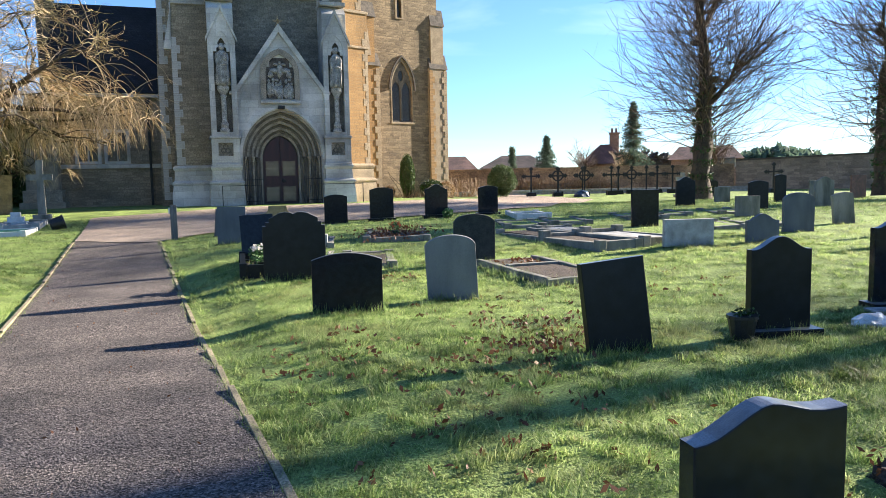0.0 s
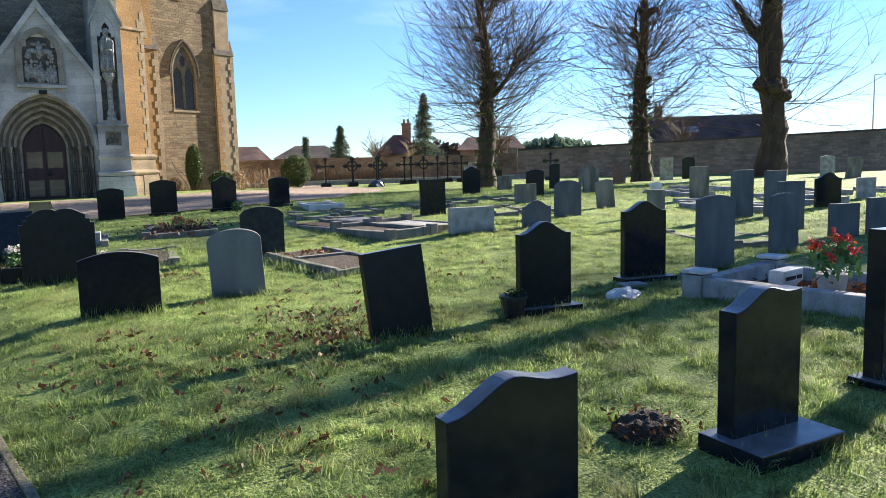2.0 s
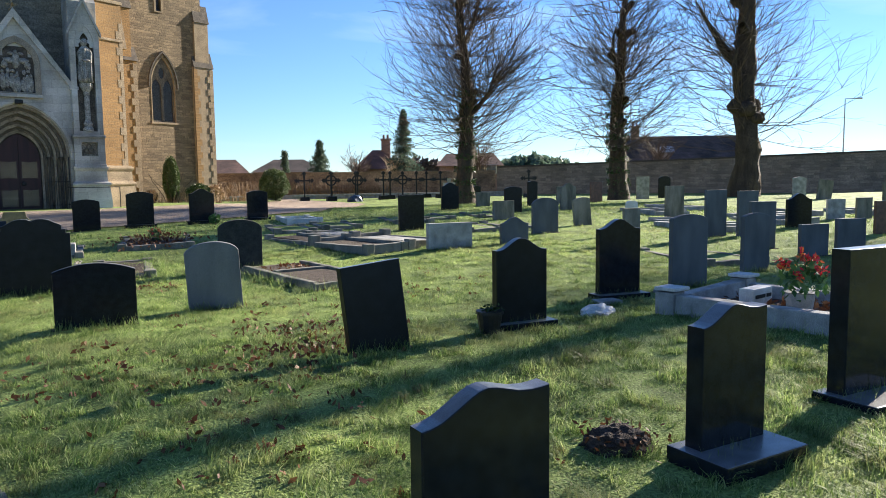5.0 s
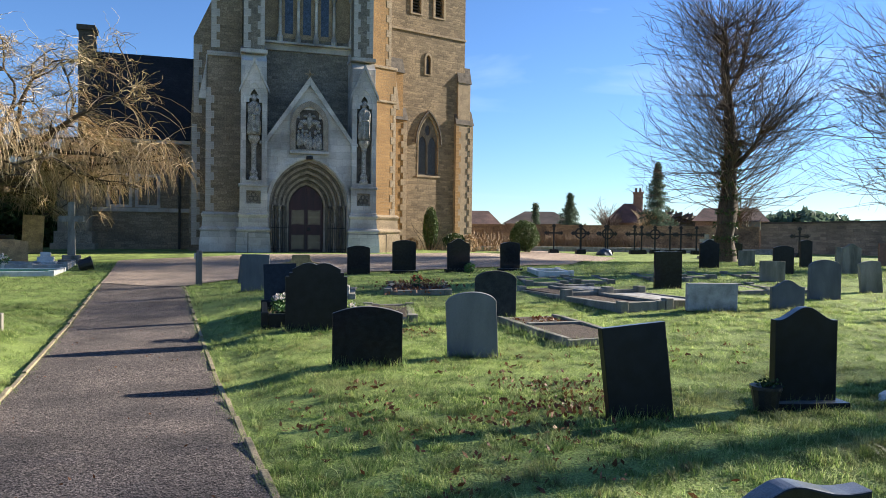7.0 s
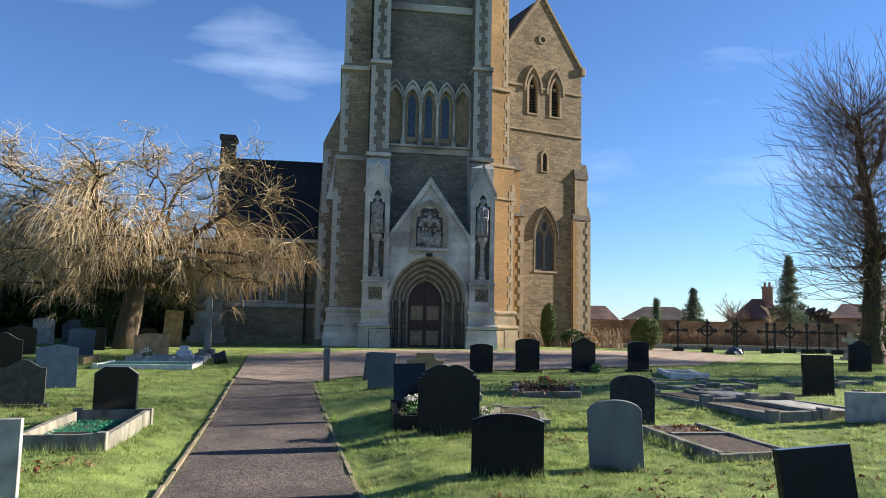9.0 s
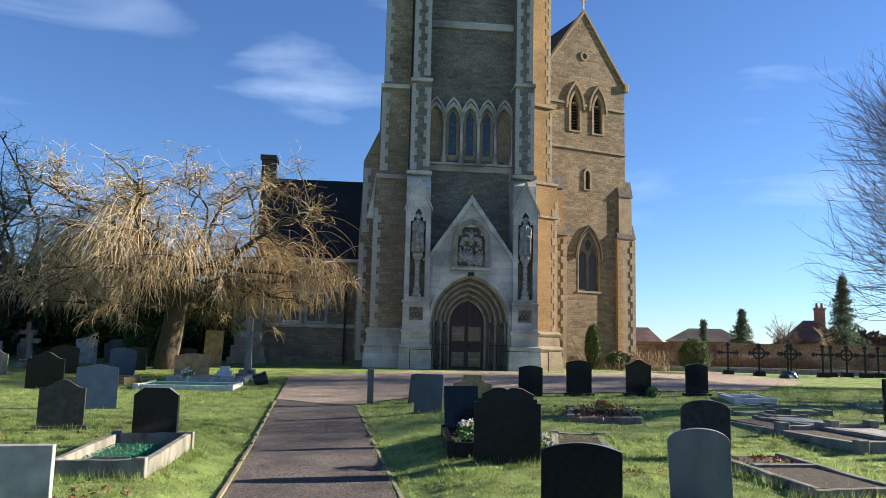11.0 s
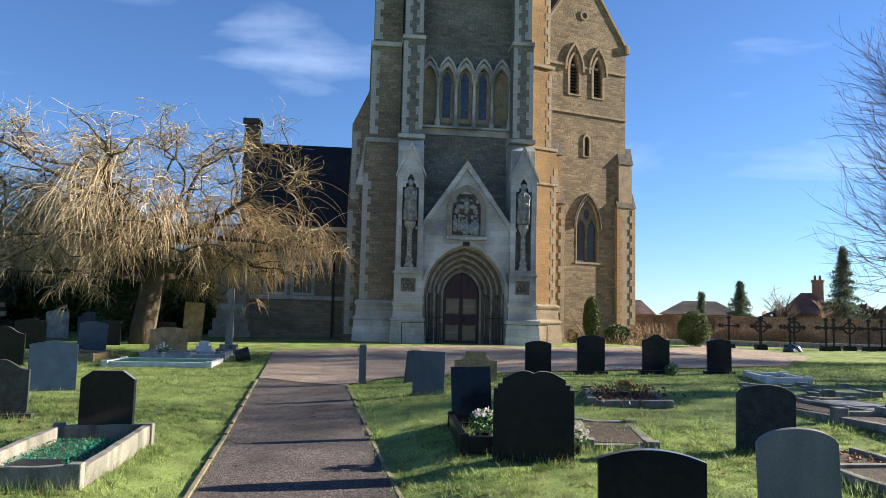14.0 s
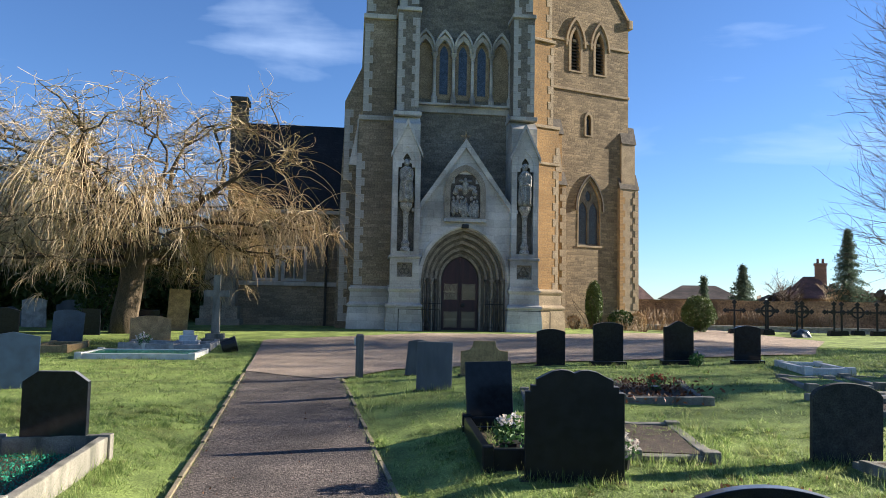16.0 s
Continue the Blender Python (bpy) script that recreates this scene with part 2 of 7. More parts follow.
LICHEN = material("lichened dark slate", (0.032, 0.038, 0.035), (0.014, 0.018, 0.017), rough=0.85, scale=9, fine=60, bump=0.4, depth=0.005, grit=0.5)
GREY = material("weathered grey stone", (0.24, 0.22, 0.18), (0.085, 0.085, 0.065), rough=0.9, scale=4, fine=70, bump=0.4, depth=0.006, streak=3, grit=0.3)
PALE = material("pale grey granite", (0.38, 0.37, 0.345), (0.20, 0.195, 0.18), rough=0.8, scale=5, fine=130, bump=0.25, depth=0.004, grit=0.25)
WHITE = material("white marble", (0.62, 0.61, 0.57), (0.40, 0.39, 0.355), rough=0.5, scale=5, fine=90, bump=0.1, depth=0.003, grit=0.2)
BROWNSTONE = material("ochre sandstone", (0.36, 0.25, 0.12), (0.21, 0.145, 0.07), rough=0.9, scale=5, fine=60, bump=0.4, depth=0.005)
REDSTONE = material("red-brown granite", (0.16, 0.075, 0.06), (0.09, 0.045, 0.04), rough=0.3, scale=9, fine=160, bump=0.05, depth=0.002)
CHIPS = leafy("green glass chips", (0.01, 0.11, 0.065), (0.02, 0.20, 0.12), (0.07, 0.32, 0.21), rough=0.2, through_light=0.2)
GRAVEL = material("pale grave gravel", (0.36, 0.34, 0.30), (0.18, 0.17, 0.15), rough=0.9, scale=18, fine=70, bump=1.0, depth=0.02)
# church rubble: shade painted into the tower's darker grey-brown
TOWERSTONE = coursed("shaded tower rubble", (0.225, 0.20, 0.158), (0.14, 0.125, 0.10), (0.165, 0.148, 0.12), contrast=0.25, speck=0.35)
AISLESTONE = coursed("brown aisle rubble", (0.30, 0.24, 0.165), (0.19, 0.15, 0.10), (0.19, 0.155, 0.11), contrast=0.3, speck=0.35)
# sun's warmth painted into the orange and tan stone, over their own colour
ORANGESTONE = coursed("sun-toned orange ironstone", (0.315, 0.18, 0.065), (0.25, 0.14, 0.05), (0.23, 0.155, 0.075), contrast=0.25, bump=0.25, speck=0.3)
GABLESTONE = coursed("sun-toned tan coursed limestone", (0.275, 0.20, 0.115), (0.145, 0.105, 0.06), (0.13, 0.097, 0.06), length=0.48, height=0.16, contrast=0.25, bump=0.7, speck=0.4)
ASHLAR = coursed("grey ashlar limestone", (0.48, 0.455, 0.41), (0.36, 0.34, 0.305), (0.26, 0.245, 0.22), length=0.85, height=0.38, gap=0.006, contrast=0.55, bump=0.15, speck=0.12)
ASHLARWARM = material("warm dressed limestone", (0.34, 0.26, 0.165), (0.22, 0.165, 0.105), rough=0.88, scale=2.2, fine=40, bump=0.3, depth=0.008)
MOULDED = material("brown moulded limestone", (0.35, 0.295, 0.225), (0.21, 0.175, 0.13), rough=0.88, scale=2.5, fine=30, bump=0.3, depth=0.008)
# moulded stone darkened for the shade in niches, orders and tracery
MIDSTONE = material("recess-shaded moulded stone", (0.17, 0.145, 0.11), (0.09, 0.077, 0.06), rough=0.9, scale=3, fine=30, bump=0.3, depth=0.008)
# sooty stone, also used where deep recesses have their shade painted in
DARKSTONE = material("sooty carved stone and recess shade", (0.12, 0.10, 0.08), (0.05, 0.043, 0.035), rough=0.9, scale=4, fine=30, bump=0.5, depth=0.01)
SLATES = coursed("dark roof tiles", (0.018, 0.017, 0.019), (0.009, 0.009, 0.010), (0.005, 0.005, 0.005), length=0.26, height=0.17, gap=0.012)
DOORWOOD = material("oxblood painted oak", (0.055, 0.016, 0.016), (0.028, 0.009, 0.010), rough=0.45, scale=4, fine=40, streak=8, bump=0.3, depth=0.004)
BRASS = material("tarnished brass hinge work", (0.55, 0.45, 0.28), (0.28, 0.21, 0.12), rough=0.5, metal=0.3, scale=12, fine=80)
IRON = material("black painted iron", (0.010, 0.010, 0.011), (0.014, 0.012, 0.011), rough=0.5, scale=8, fine=80, spread=0.2)
LEAD = material("dark leaded glass", (0.04, 0.047, 0.055), (0.06, 0.068, 0.078), rough=0.2, scale=9, fine=26, bump=0.25, depth=0.004, spec=0.7)
PANEBLUE = material("dull blue window glass", (0.06, 0.085, 0.12), (0.03, 0.045, 0.065), rough=0.2, scale=6, fine=22, bump=0.2, depth=0.004)
BARK = material("lime bark", (0.085, 0.06, 0.042), (0.04, 0.028, 0.02), rough=0.95, scale=4, fine=22, bump=1.0, depth=0.05, streak=3)
TWIG = material("reddish winter twigs", (0.13, 0.085, 0.06), (0.075, 0.048, 0.034), rough=0.8, scale=1.2, fine=30, bump=0.2)
WILLOWBARK = material("mossy willow bark", (0.10, 0.072, 0.046), (0.055, 0.042, 0.025), rough=0.95, scale=5, fine=24, bump=0.9, depth=0.04, streak=3)
WILLOWTWIG = leafy("straw-coloured willow twigs", (0.42, 0.32, 0.19), (0.60, 0.475, 0.30), (0.73, 0.60, 0.42), rough=0.6, through_light=0.4)
MOSSTWIG = leafy("olive mossy twigs", (0.17, 0.14, 0.065), (0.26, 0.21, 0.10), (0.36, 0.29, 0.15), rough=0.8, through_light=0.15)
CONIFER = leafy("dark conifer sprays", (0.045, 0.075, 0.055), (0.085, 0.125, 0.085), (0.14, 0.19, 0.13), through_light=0.35)
YEW = leafy("clipped evergreen leaves", (0.032, 0.058, 0.018), (0.065, 0.10, 0.030), (0.115, 0.15, 0.05), through_light=0.2)
IVY = leafy("ivy leaves", (0.012, 0.03, 0.008), (0.03, 0.06, 0.014), (0.06, 0.10, 0.025), rough=0.4, through_light=0.15)
DRYSTEM = leafy("dry border stems", (0.20, 0.12, 0.06), (0.32, 0.21, 0.11), (0.42, 0.30, 0.18), through_light=0.2)
BRICKWALL = coursed("old boundary brick", (0.36, 0.23, 0.13), (0.24, 0.15, 0.09), (0.28, 0.21, 0.14), length=0.45, height=0.15)
RUBBLEWALL = coursed("dark boundary rubble", (0.30, 0.24, 0.175), (0.18, 0.145, 0.11), (0.16, 0.135, 0.105), length=0.7, height=0.22, contrast=0.3, speck=0.35)
HOUSEBRICK = coursed("far red brick", (0.27, 0.165, 0.12), (0.21, 0.125, 0.095), (0.28, 0.2, 0.15), length=0.45, height=0.15)
HOUSEROOF = coursed("far brown roof tiles", (0.085, 0.06, 0.05), (0.055, 0.042, 0.038), (0.03, 0.025, 0.02), length=0.4, height=0.3)
REDROOF = coursed("far red roof tiles", (0.165, 0.088, 0.065), (0.12, 0.067, 0.052), (0.08, 0.05, 0.04), length=0.4, height=0.3)
RED = leafy("red petals", (0.5, 0.02, 0.03), (0.65, 0.05, 0.06), (0.75, 0.3, 0.05), through_light=0.2)
WHITEPETAL = leafy("white petals", (0.7, 0.68, 0.62), (0.75, 0.65, 0.62), (0.5, 0.5, 0.45), through_light=0.2)
LEAF = leafy("bouquet leaves", (0.03, 0.08, 0.02), (0.06, 0.14, 0.04), (0.12, 0.2, 0.07), through_light=0.2)
PLASTIC = material("black plastic", (0.012, 0.012, 0.013), (0.02, 0.02, 0.02), rough=0.35, scale=20, fine=120, bump=0.05)
POSTWOOD = material("grey weathered timber", (0.17, 0.16, 0.15), (0.09, 0.085, 0.08), rough=0.8, scale=6, fine=60, streak=8, bump=0.5, depth=0.006)
STEEL = material("galvanised sign steel", (0.5, 0.5, 0.5), (0.35, 0.35, 0.36), rough=0.35, metal=0.9, scale=20, fine=120)


# ---------------------------------------------------------------- mesh helpers
def finish(name, mesh, mat, parent=None, label=""):
    mesh.materials.clear()
    mesh.materials.append(mat)
    ob = new(name, mesh)
    if parent is not None:
        ob.parent = parent
    if label:
        ob["label"] = label
    return ob


def part(name, bm, mat, parent, label="", smooth=False):
    mesh = bpy.data.meshes.new(name)
    bmesh.ops.recalc_face_normals(bm, faces=bm.faces)
    bm.to_mesh(mesh)
    bm.free()
    if smooth:
        mesh.polygons.foreach_set("use_smooth", [True] * len(mesh.polygons))
    return finish(name, mesh, mat, parent, label)


def thing(name, m, label, category, group="", kind=""):
    ob = new(name)
    ob.empty_display_size = 0.2
    ob.matrix_basis = m
    return tagged(ob, label, category, group, kind)


def box(bm, x0, x1, y0, y1, z0, z1, bevel=0.0, m=None):
    got = bmesh.ops.create_cube(bm, size=1.0)["verts"]
    bmesh.ops.transform(bm, matrix=Matrix.Translation(((x0 + x1) / 2, (y0 + y1) / 2, (z0 + z1) / 2)) @ Matrix.Diagonal((x1 - x0, y1 - y0, z1 - z0, 1)), verts=got)
    if bevel:
        edges = list({e for v in got for e in v.link_edges})
        got = list({v for f in bmesh.ops.bevel(bm, geom=edges, offset=bevel, segments=2, profile=0.6, affect="EDGES")["faces"] for v in f.verts} | {v for v in got if v.is_valid})
    if m is not None:
        bmesh.ops.transform(bm, matrix=m, verts=got)
    return got


def boxes(*rows, bevel=0.0):
    bm = bmesh.new()
    for r in rows:
        box(bm, *r, bevel=bevel)
    return bm


def prism(bm, loops, y0, y1, m=None):
    """An upright plate: outlines in x and z (the first outer, the others holes), drawn out from y0 to y1."""
    edges, verts = [], []
    for loop in loops:
        vs = [bm.verts.new((x, y0, z)) for x, z in loop]
        verts += vs
        edges += [bm.edges.new((vs[i], vs[(i + 1) % len(vs)])) for i in range(len(vs))]
    if len(loops) == 1:
        faces = [bm.faces.new(verts)]
    else:
        faces = [g for g in bmesh.ops.triangle_fill(bm, use_beauty=True, use_dissolve=False, edges=edges)["geom"] if isinstance(g, bmesh.types.BMFace)]
    out = bmesh.ops.extrude_face_region(bm, geom=faces)["geom"]
    moved = [g for g in out if isinstance(g, bmesh.types.BMVert)]
    bmesh.ops.translate(bm, verts=moved, vec=(0, y1 - y0, 0))
    if m is not None:
        bmesh.ops.transform(bm, matrix=m, verts=verts + moved)
    return verts + moved


def arch(cx, half, z0, spring, apex, n=8):
    """A pointed arch's outline, from its foot round to its other foot."""
    left, rise = [], apex - spring
    r = (half * half + rise * rise) / (2 * half)
    for i in range(n + 1):
        z = rise * i / n
        left.append((-half + r - math.sqrt(max(r * r - z * z, 0)), z))
    pts = [(cx - half, z0)] + [(cx + x, spring + z) for x, z in left]
    return pts + [(cx - x, spring + z) for x, z in reversed(left[:-1])] + [(cx + half, z0)]


def band(bm, outer, inner, y0, y1):
    """A moulded band between two outlines of as many points, open at its feet."""
    rings = [[bm.verts.new((x, y, z)) for x, z in line] for line, y in ((outer, y0), (inner, y0), (inner, y1), (outer, y1))]
    for a, b in zip(rings, rings[1:] + rings[:1]):
        for i in range(len(outer) - 1):
            bm.faces.new((a[i], a[i + 1], b[i + 1], b[i]))
    for i in (0, -1):
        bm.faces.new([r[i] for r in rings])


def flared(bm, x0, x1, y0, y1, steps):
    """A moulded base: rectangles that stand out by so much at each height, the back staying at y1."""
    rings = []
    for z, out in steps:
        rings.append([bm.verts.new(p) for p in ((x0 - out, y0 - out, z), (x1 + out, y0 - out, z), (x1 + out, y1, z), (x0 - out, y1, z))])
    for a, b in zip(rings, rings[1:]):
        for k in range(4):
            bm.faces.new((a[k], a[(k + 1) % 4], b[(k + 1) % 4], b[k]))
    bm.faces.new(rings[0][::-1])
    bm.faces.new(rings[-1])


def lathe(bm, profile, n=12, m=None):
    rings = [[bm.verts.new((r * math.cos(2 * math.pi * k / n), r * math.sin(2 * math.pi * k / n), z)) for k in range(n)] for r, z in profile]
    for a, b in zip(rings, rings[1:]):
        for k in range(n):
            bm.faces.new((a[k], a[(k + 1) % n], b[(k + 1) % n], b[k]))
    bm.faces.new(rings[0][::-1])
    bm.faces.new(rings[-1])
    verts = [v for r in rings for v in r]
    if m is not None:
        bmesh.ops.transform(bm, matrix=m, verts=verts)
    return verts


class Soup:
    """Many small faces gathered quickly into one mesh."""

    def __init__(self):
        self.v, self.f = [], []

    def tube(self, pts, r0, r1, sides=4):
        pts = [Vector(p) for p in pts]
        first = len(self.v)
        for i, p in enumerate(pts):
            d = (pts[min(i + 1, len(pts) - 1)] - pts[max(i - 1, 0)]).normalized()
            a = d.cross(Vector((0.31, 0.52, 0.79))).normalized()
            b = d.cross(a)
            r = r0 + (r1 - r0) * i / (len(pts) - 1)
            for k in range(sides):
                g = 2 * math.pi * k / sides
                self.v.append(p + (a * math.cos(g) + b * math.sin(g)) * r)
        for i in range(len(pts) - 1):
            for k in range(sides):
                s, e = first + i * sides, first + (i + 1) * sides
                self.f.append((s + k, s + (k + 1) % sides, e + (k + 1) % sides, e + k))
        self.f.append(tuple(first + k for k in range(sides))[::-1])

    def leaf(self, p, size, rng, droop=0.0):
        a = Vector((rng.gauss(0, 1), rng.gauss(0, 1), rng.gauss(0, 1) - droop)).normalized()
        b = a.cross(Vector((rng.gauss(0, 1), rng.gauss(0, 1), rng.gauss(0, 1)))).normalized()
        i = len(self.v)
        self.v += [p - a * size, p + b * size * 0.45, p + a * size, p - b * size * 0.45]
        self.f.append((i, i + 1, i + 2, i + 3))

    def mesh(self, name):
        me = bpy.data.meshes.new(name)
        me.from_pydata(self.v, [], self.f)
        return me


# ---------------------------------------------------------------- ground
def smooth(x):
    x = np.clip(x, 0, 1)
    return x * x * (3 - 2 * x)


def gz(x, y):
    x, y = np.asarray(x, float), np.asarray(y, float)
    runs = (-10, 4, 8.5, 20, 26, 38, 60)
    left, right = np.interp(y, runs, (0.0, 0.02, -0.10, -0.10, -0.04, 0.05, 0.05)), np.interp(y, (-10, 4, 8.5, 14, 20, 26, 38, 60), (0.0, 0.0, -0.10, -0.05, -0.02, 0.0, 0.05, 0.05))
    z = left + (right - left) * smooth((x + 4.5) / 2.5)
    # the burial ground swells gently up towards the drive and away from the path
    swell = 0.24 * smooth((y - 10) / 12) * smooth((x + 2.5) / 5) + 0.03 * np.clip(x - 3, 0, 5) * smooth((y - 6) / 5)
    z = z + swell * (1 - smooth((y - 25) / 11))
    # the path lies in a shallow dip between banks of turf
    dip = np.interp(y, (-2, 1, 4, 7.5, 13, 19, 21), (0.0, 0.0, 0.08, 0.19, 0.19, 0.03, 0.0))
    aside = np.maximum(x - (1.05 - 0.2 * y), (-1.1 - 0.2 * y) - x)
    z = z - dip * (1 - smooth((aside - 0.05) / 1.15))
    return z + 0.25 * smooth((y - 24) / 12) * smooth((14 - x) / 6)


def lie(x, y):
    return float(gz(x, y))


def right_edge(y):
    return 1.05 - 0.2 * y


def left_edge(y):
    return -1.1 - 0.2 * y


def sheet(name, xs, ys, mat, lift=0.0, rough=0.0, kind_label=""):
    gx, gy = np.meshgrid(xs, ys)
    z = gz(gx, gy) + lift
    if rough:
        z = z + rough * (np.sin(gx * 2.1 + 1.3 * np.sin(gy * 1.7)) * np.cos(gy * 1.9 + np.sin(gx * 0.9)))
    nx, ny = len(xs), len(ys)
    v = np.stack([gx, gy, z], -1).reshape(-1, 3)
    f = [(j * nx + i, j * nx + i + 1, (j + 1) * nx + i + 1, (j + 1) * nx + i) for j in range(ny - 1) for i in range(nx - 1)]
    me = bpy.data.meshes.new(name)
    me.from_pydata(v.tolist(), [], f)
    me.polygons.foreach_set("use_smooth", [True] * len(f))
    return finish(name, me, mat)


near = np.arange(-24, 48.01, 0.5)
ground = sheet("ground", np.concatenate([[-3000, -800, -250, -100, -50, -32], near, [56, 70, 100, 250, 800, 3000]]),
               np.concatenate([[-3000, -800, -250, -80, -30, -18], np.arange(-12, 64.01, 0.5), [70, 80, 110, 250, 800, 3000]]), GRASS)
tagged(ground, "sunlit green churchyard grass with low winter shadows", "grass", kind="structure")


def strip(name, left, right, rows, mat, lift, cols=8):
    """A paved strip between two edges, given as functions of a run."""
    v, f = [], []
    for s in rows:
        a, b = left(s), right(s)
        for i in range(cols + 1):
            x, y = a[0] + (b[0] - a[0]) * i / cols, a[1] + (b[1] - a[1]) * i / cols
            v.append((x, y, lie(x, y) + lift))
    for j in range(len(rows) - 1):
        for i in range(cols):
            k = j * (cols + 1) + i
            f.append((k, k + 1, k + cols + 2, k + cols + 1))
    me = bpy.data.meshes.new(name)
    me.from_pydata(v, [], f)
    return finish(name, me, mat)


path = strip("path", lambda y: (left_edge(y), y), lambda y: (right_edge(y), y), np.arange(-14, 22.6, 0.5), TARMAC, 0.022)
tagged(path, "worn brown tarmac footpath crossed by long shadows", "path", kind="structure")
NEAR_X, NEAR_Y = (-7.2, -6.9, -5.4, -2.93, -1.83, 1.02, 3.45, 6.6, 9.5, 14.66, 18), (30.4, 28.9, 21.4, 19.75, 21.75, 21.75, 22.49, 23.24, 24.17, 34.15, 40)
FAR_X, FAR_Y = (-7.2, -7.0, -4.7, -1.5, 4.3, 9.0, 13.0, 18.0), (30.6, 31.0, 32.6, 35.3, 36.6, 40.0, 46.0, 56.0)
road = strip("road", lambda x: (x, float(np.interp(x, NEAR_X, NEAR_Y))), lambda x: (x, float(np.interp(x, FAR_X, FAR_Y))), np.arange(-7.2, 18.01, 0.2), DRIVE, 0.034)
tagged(road, "pale worn tarmac drive in front of the church", "road", kind="structure")
for edge, side in ((right_edge, 1), (left_edge, -1)):
    run = tagged(new("edging"), "mossy concrete edging boards along the footpath", "kerb", kind="structure")
    board = bpy.data.meshes.new("board")
    bm = boxes((-0.025, 0.025, -0.456, 0.456, -0.1, 0.03), bevel=0.006)
    bm.to_mesh(board)
    bm.free()
    board.materials.append(EDGE)
    for i in range(38):
        y = -14 + i * 0.92 + 0.46
        ob = new("board", board)
        ob.parent = run
        ob.matrix_basis = pose(edge(y) + side * 0.03, y, lie(edge(y), y) + (0.0 if side > 0 else 0.018) + 0.008 * math.sin(i * 2.3), 0, 0, 11.3 + 0.4 * math.sin(i * 1.7))


# ---------------------------------------------------------------- the church
PALESTONE = material("weathered pale statue stone", (0.40, 0.375, 0.33), (0.20, 0.187, 0.16), rough=0.9, scale=5, fine=26, bump=0.4, depth=0.012)
BASE = 0.27
church = thing("church", pose(0.3, 38.6, 0.02, 0, 0, 7), "gothic stone church with a buttressed tower and carved porch", "church")
# local: x along the front, y back from the front buttresses, z up
TOP = 27.0


def quoins(parent, x, side, y, z0, z1, mat, wide=0.42, narrow=0.26, high=0.40, thick=0.03):
    """Long and short corner stones in turn, a little proud of the wall; side: -1 runs to the left of x, 1 to the right."""
    meshes = []
    for w in (wide, narrow):
        bm = bmesh.new()
        box(bm, 0 if side > 0 else -w, w if side > 0 else 0, -thick, 0.05, 0.006, high - 0.006)
        me = bpy.data.meshes.new("quoin")
        bm.to_mesh(me)
        bm.free()
        me.materials.append(mat)
        meshes.append(me)
    z, i = z0, 0
    while z + high <= z1 + 0.05:
        ob = new("quoin", meshes[i % 2])
        ob.parent, ob.location = parent, (x, y, z)
        z, i = z + high, i + 1


def pieces(name, rows, mat, parent, bevel=0.03, m=None):
    """A part for each box."""
    for r in rows:
        ob = part(name, boxes(r, bevel=bevel), mat, parent)


def wedge(bm, x0, x1, y0, y1, z0, z1):
    """A weathered slope: full depth at the foot, nothing at the head."""
    v = [bm.verts.new(p) for p in ((x0, y0, z0), (x1, y0, z0), (x1, y1, z0), (x0, y1, z0), (x0, y1, z1), (x1, y1, z1))]
    for f in ((0, 3, 2, 1), (0, 1, 5, 4), (2, 3, 4, 5), (0, 4, 3), (1, 2, 5)):
        bm.faces.new([v[i] for i in f])


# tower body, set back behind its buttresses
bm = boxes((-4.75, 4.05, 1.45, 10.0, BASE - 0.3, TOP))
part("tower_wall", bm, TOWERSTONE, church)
pieces("string_course", [(-2.45, 2.3, 1.33, 1.46, 11.05, 11.41), (-2.45, 2.3, 1.33, 1.46, 19.35, 19.77)], ASHLAR, church)


PLINTH = ((BASE - 0.3, 0.24), (0.62, 0.235), (1.02, 0.20), (1.34, 0.165), (1.37, 0.215), (1.43, 0.235), (1.49, 0.215), (1.56, 0.12), (1.60, 0.10), (2.06, 0.075), (2.12, 0.12), (2.20, 0.155), (2.26, 0.155), (2.30, 0.09), (2.36, 0.06))


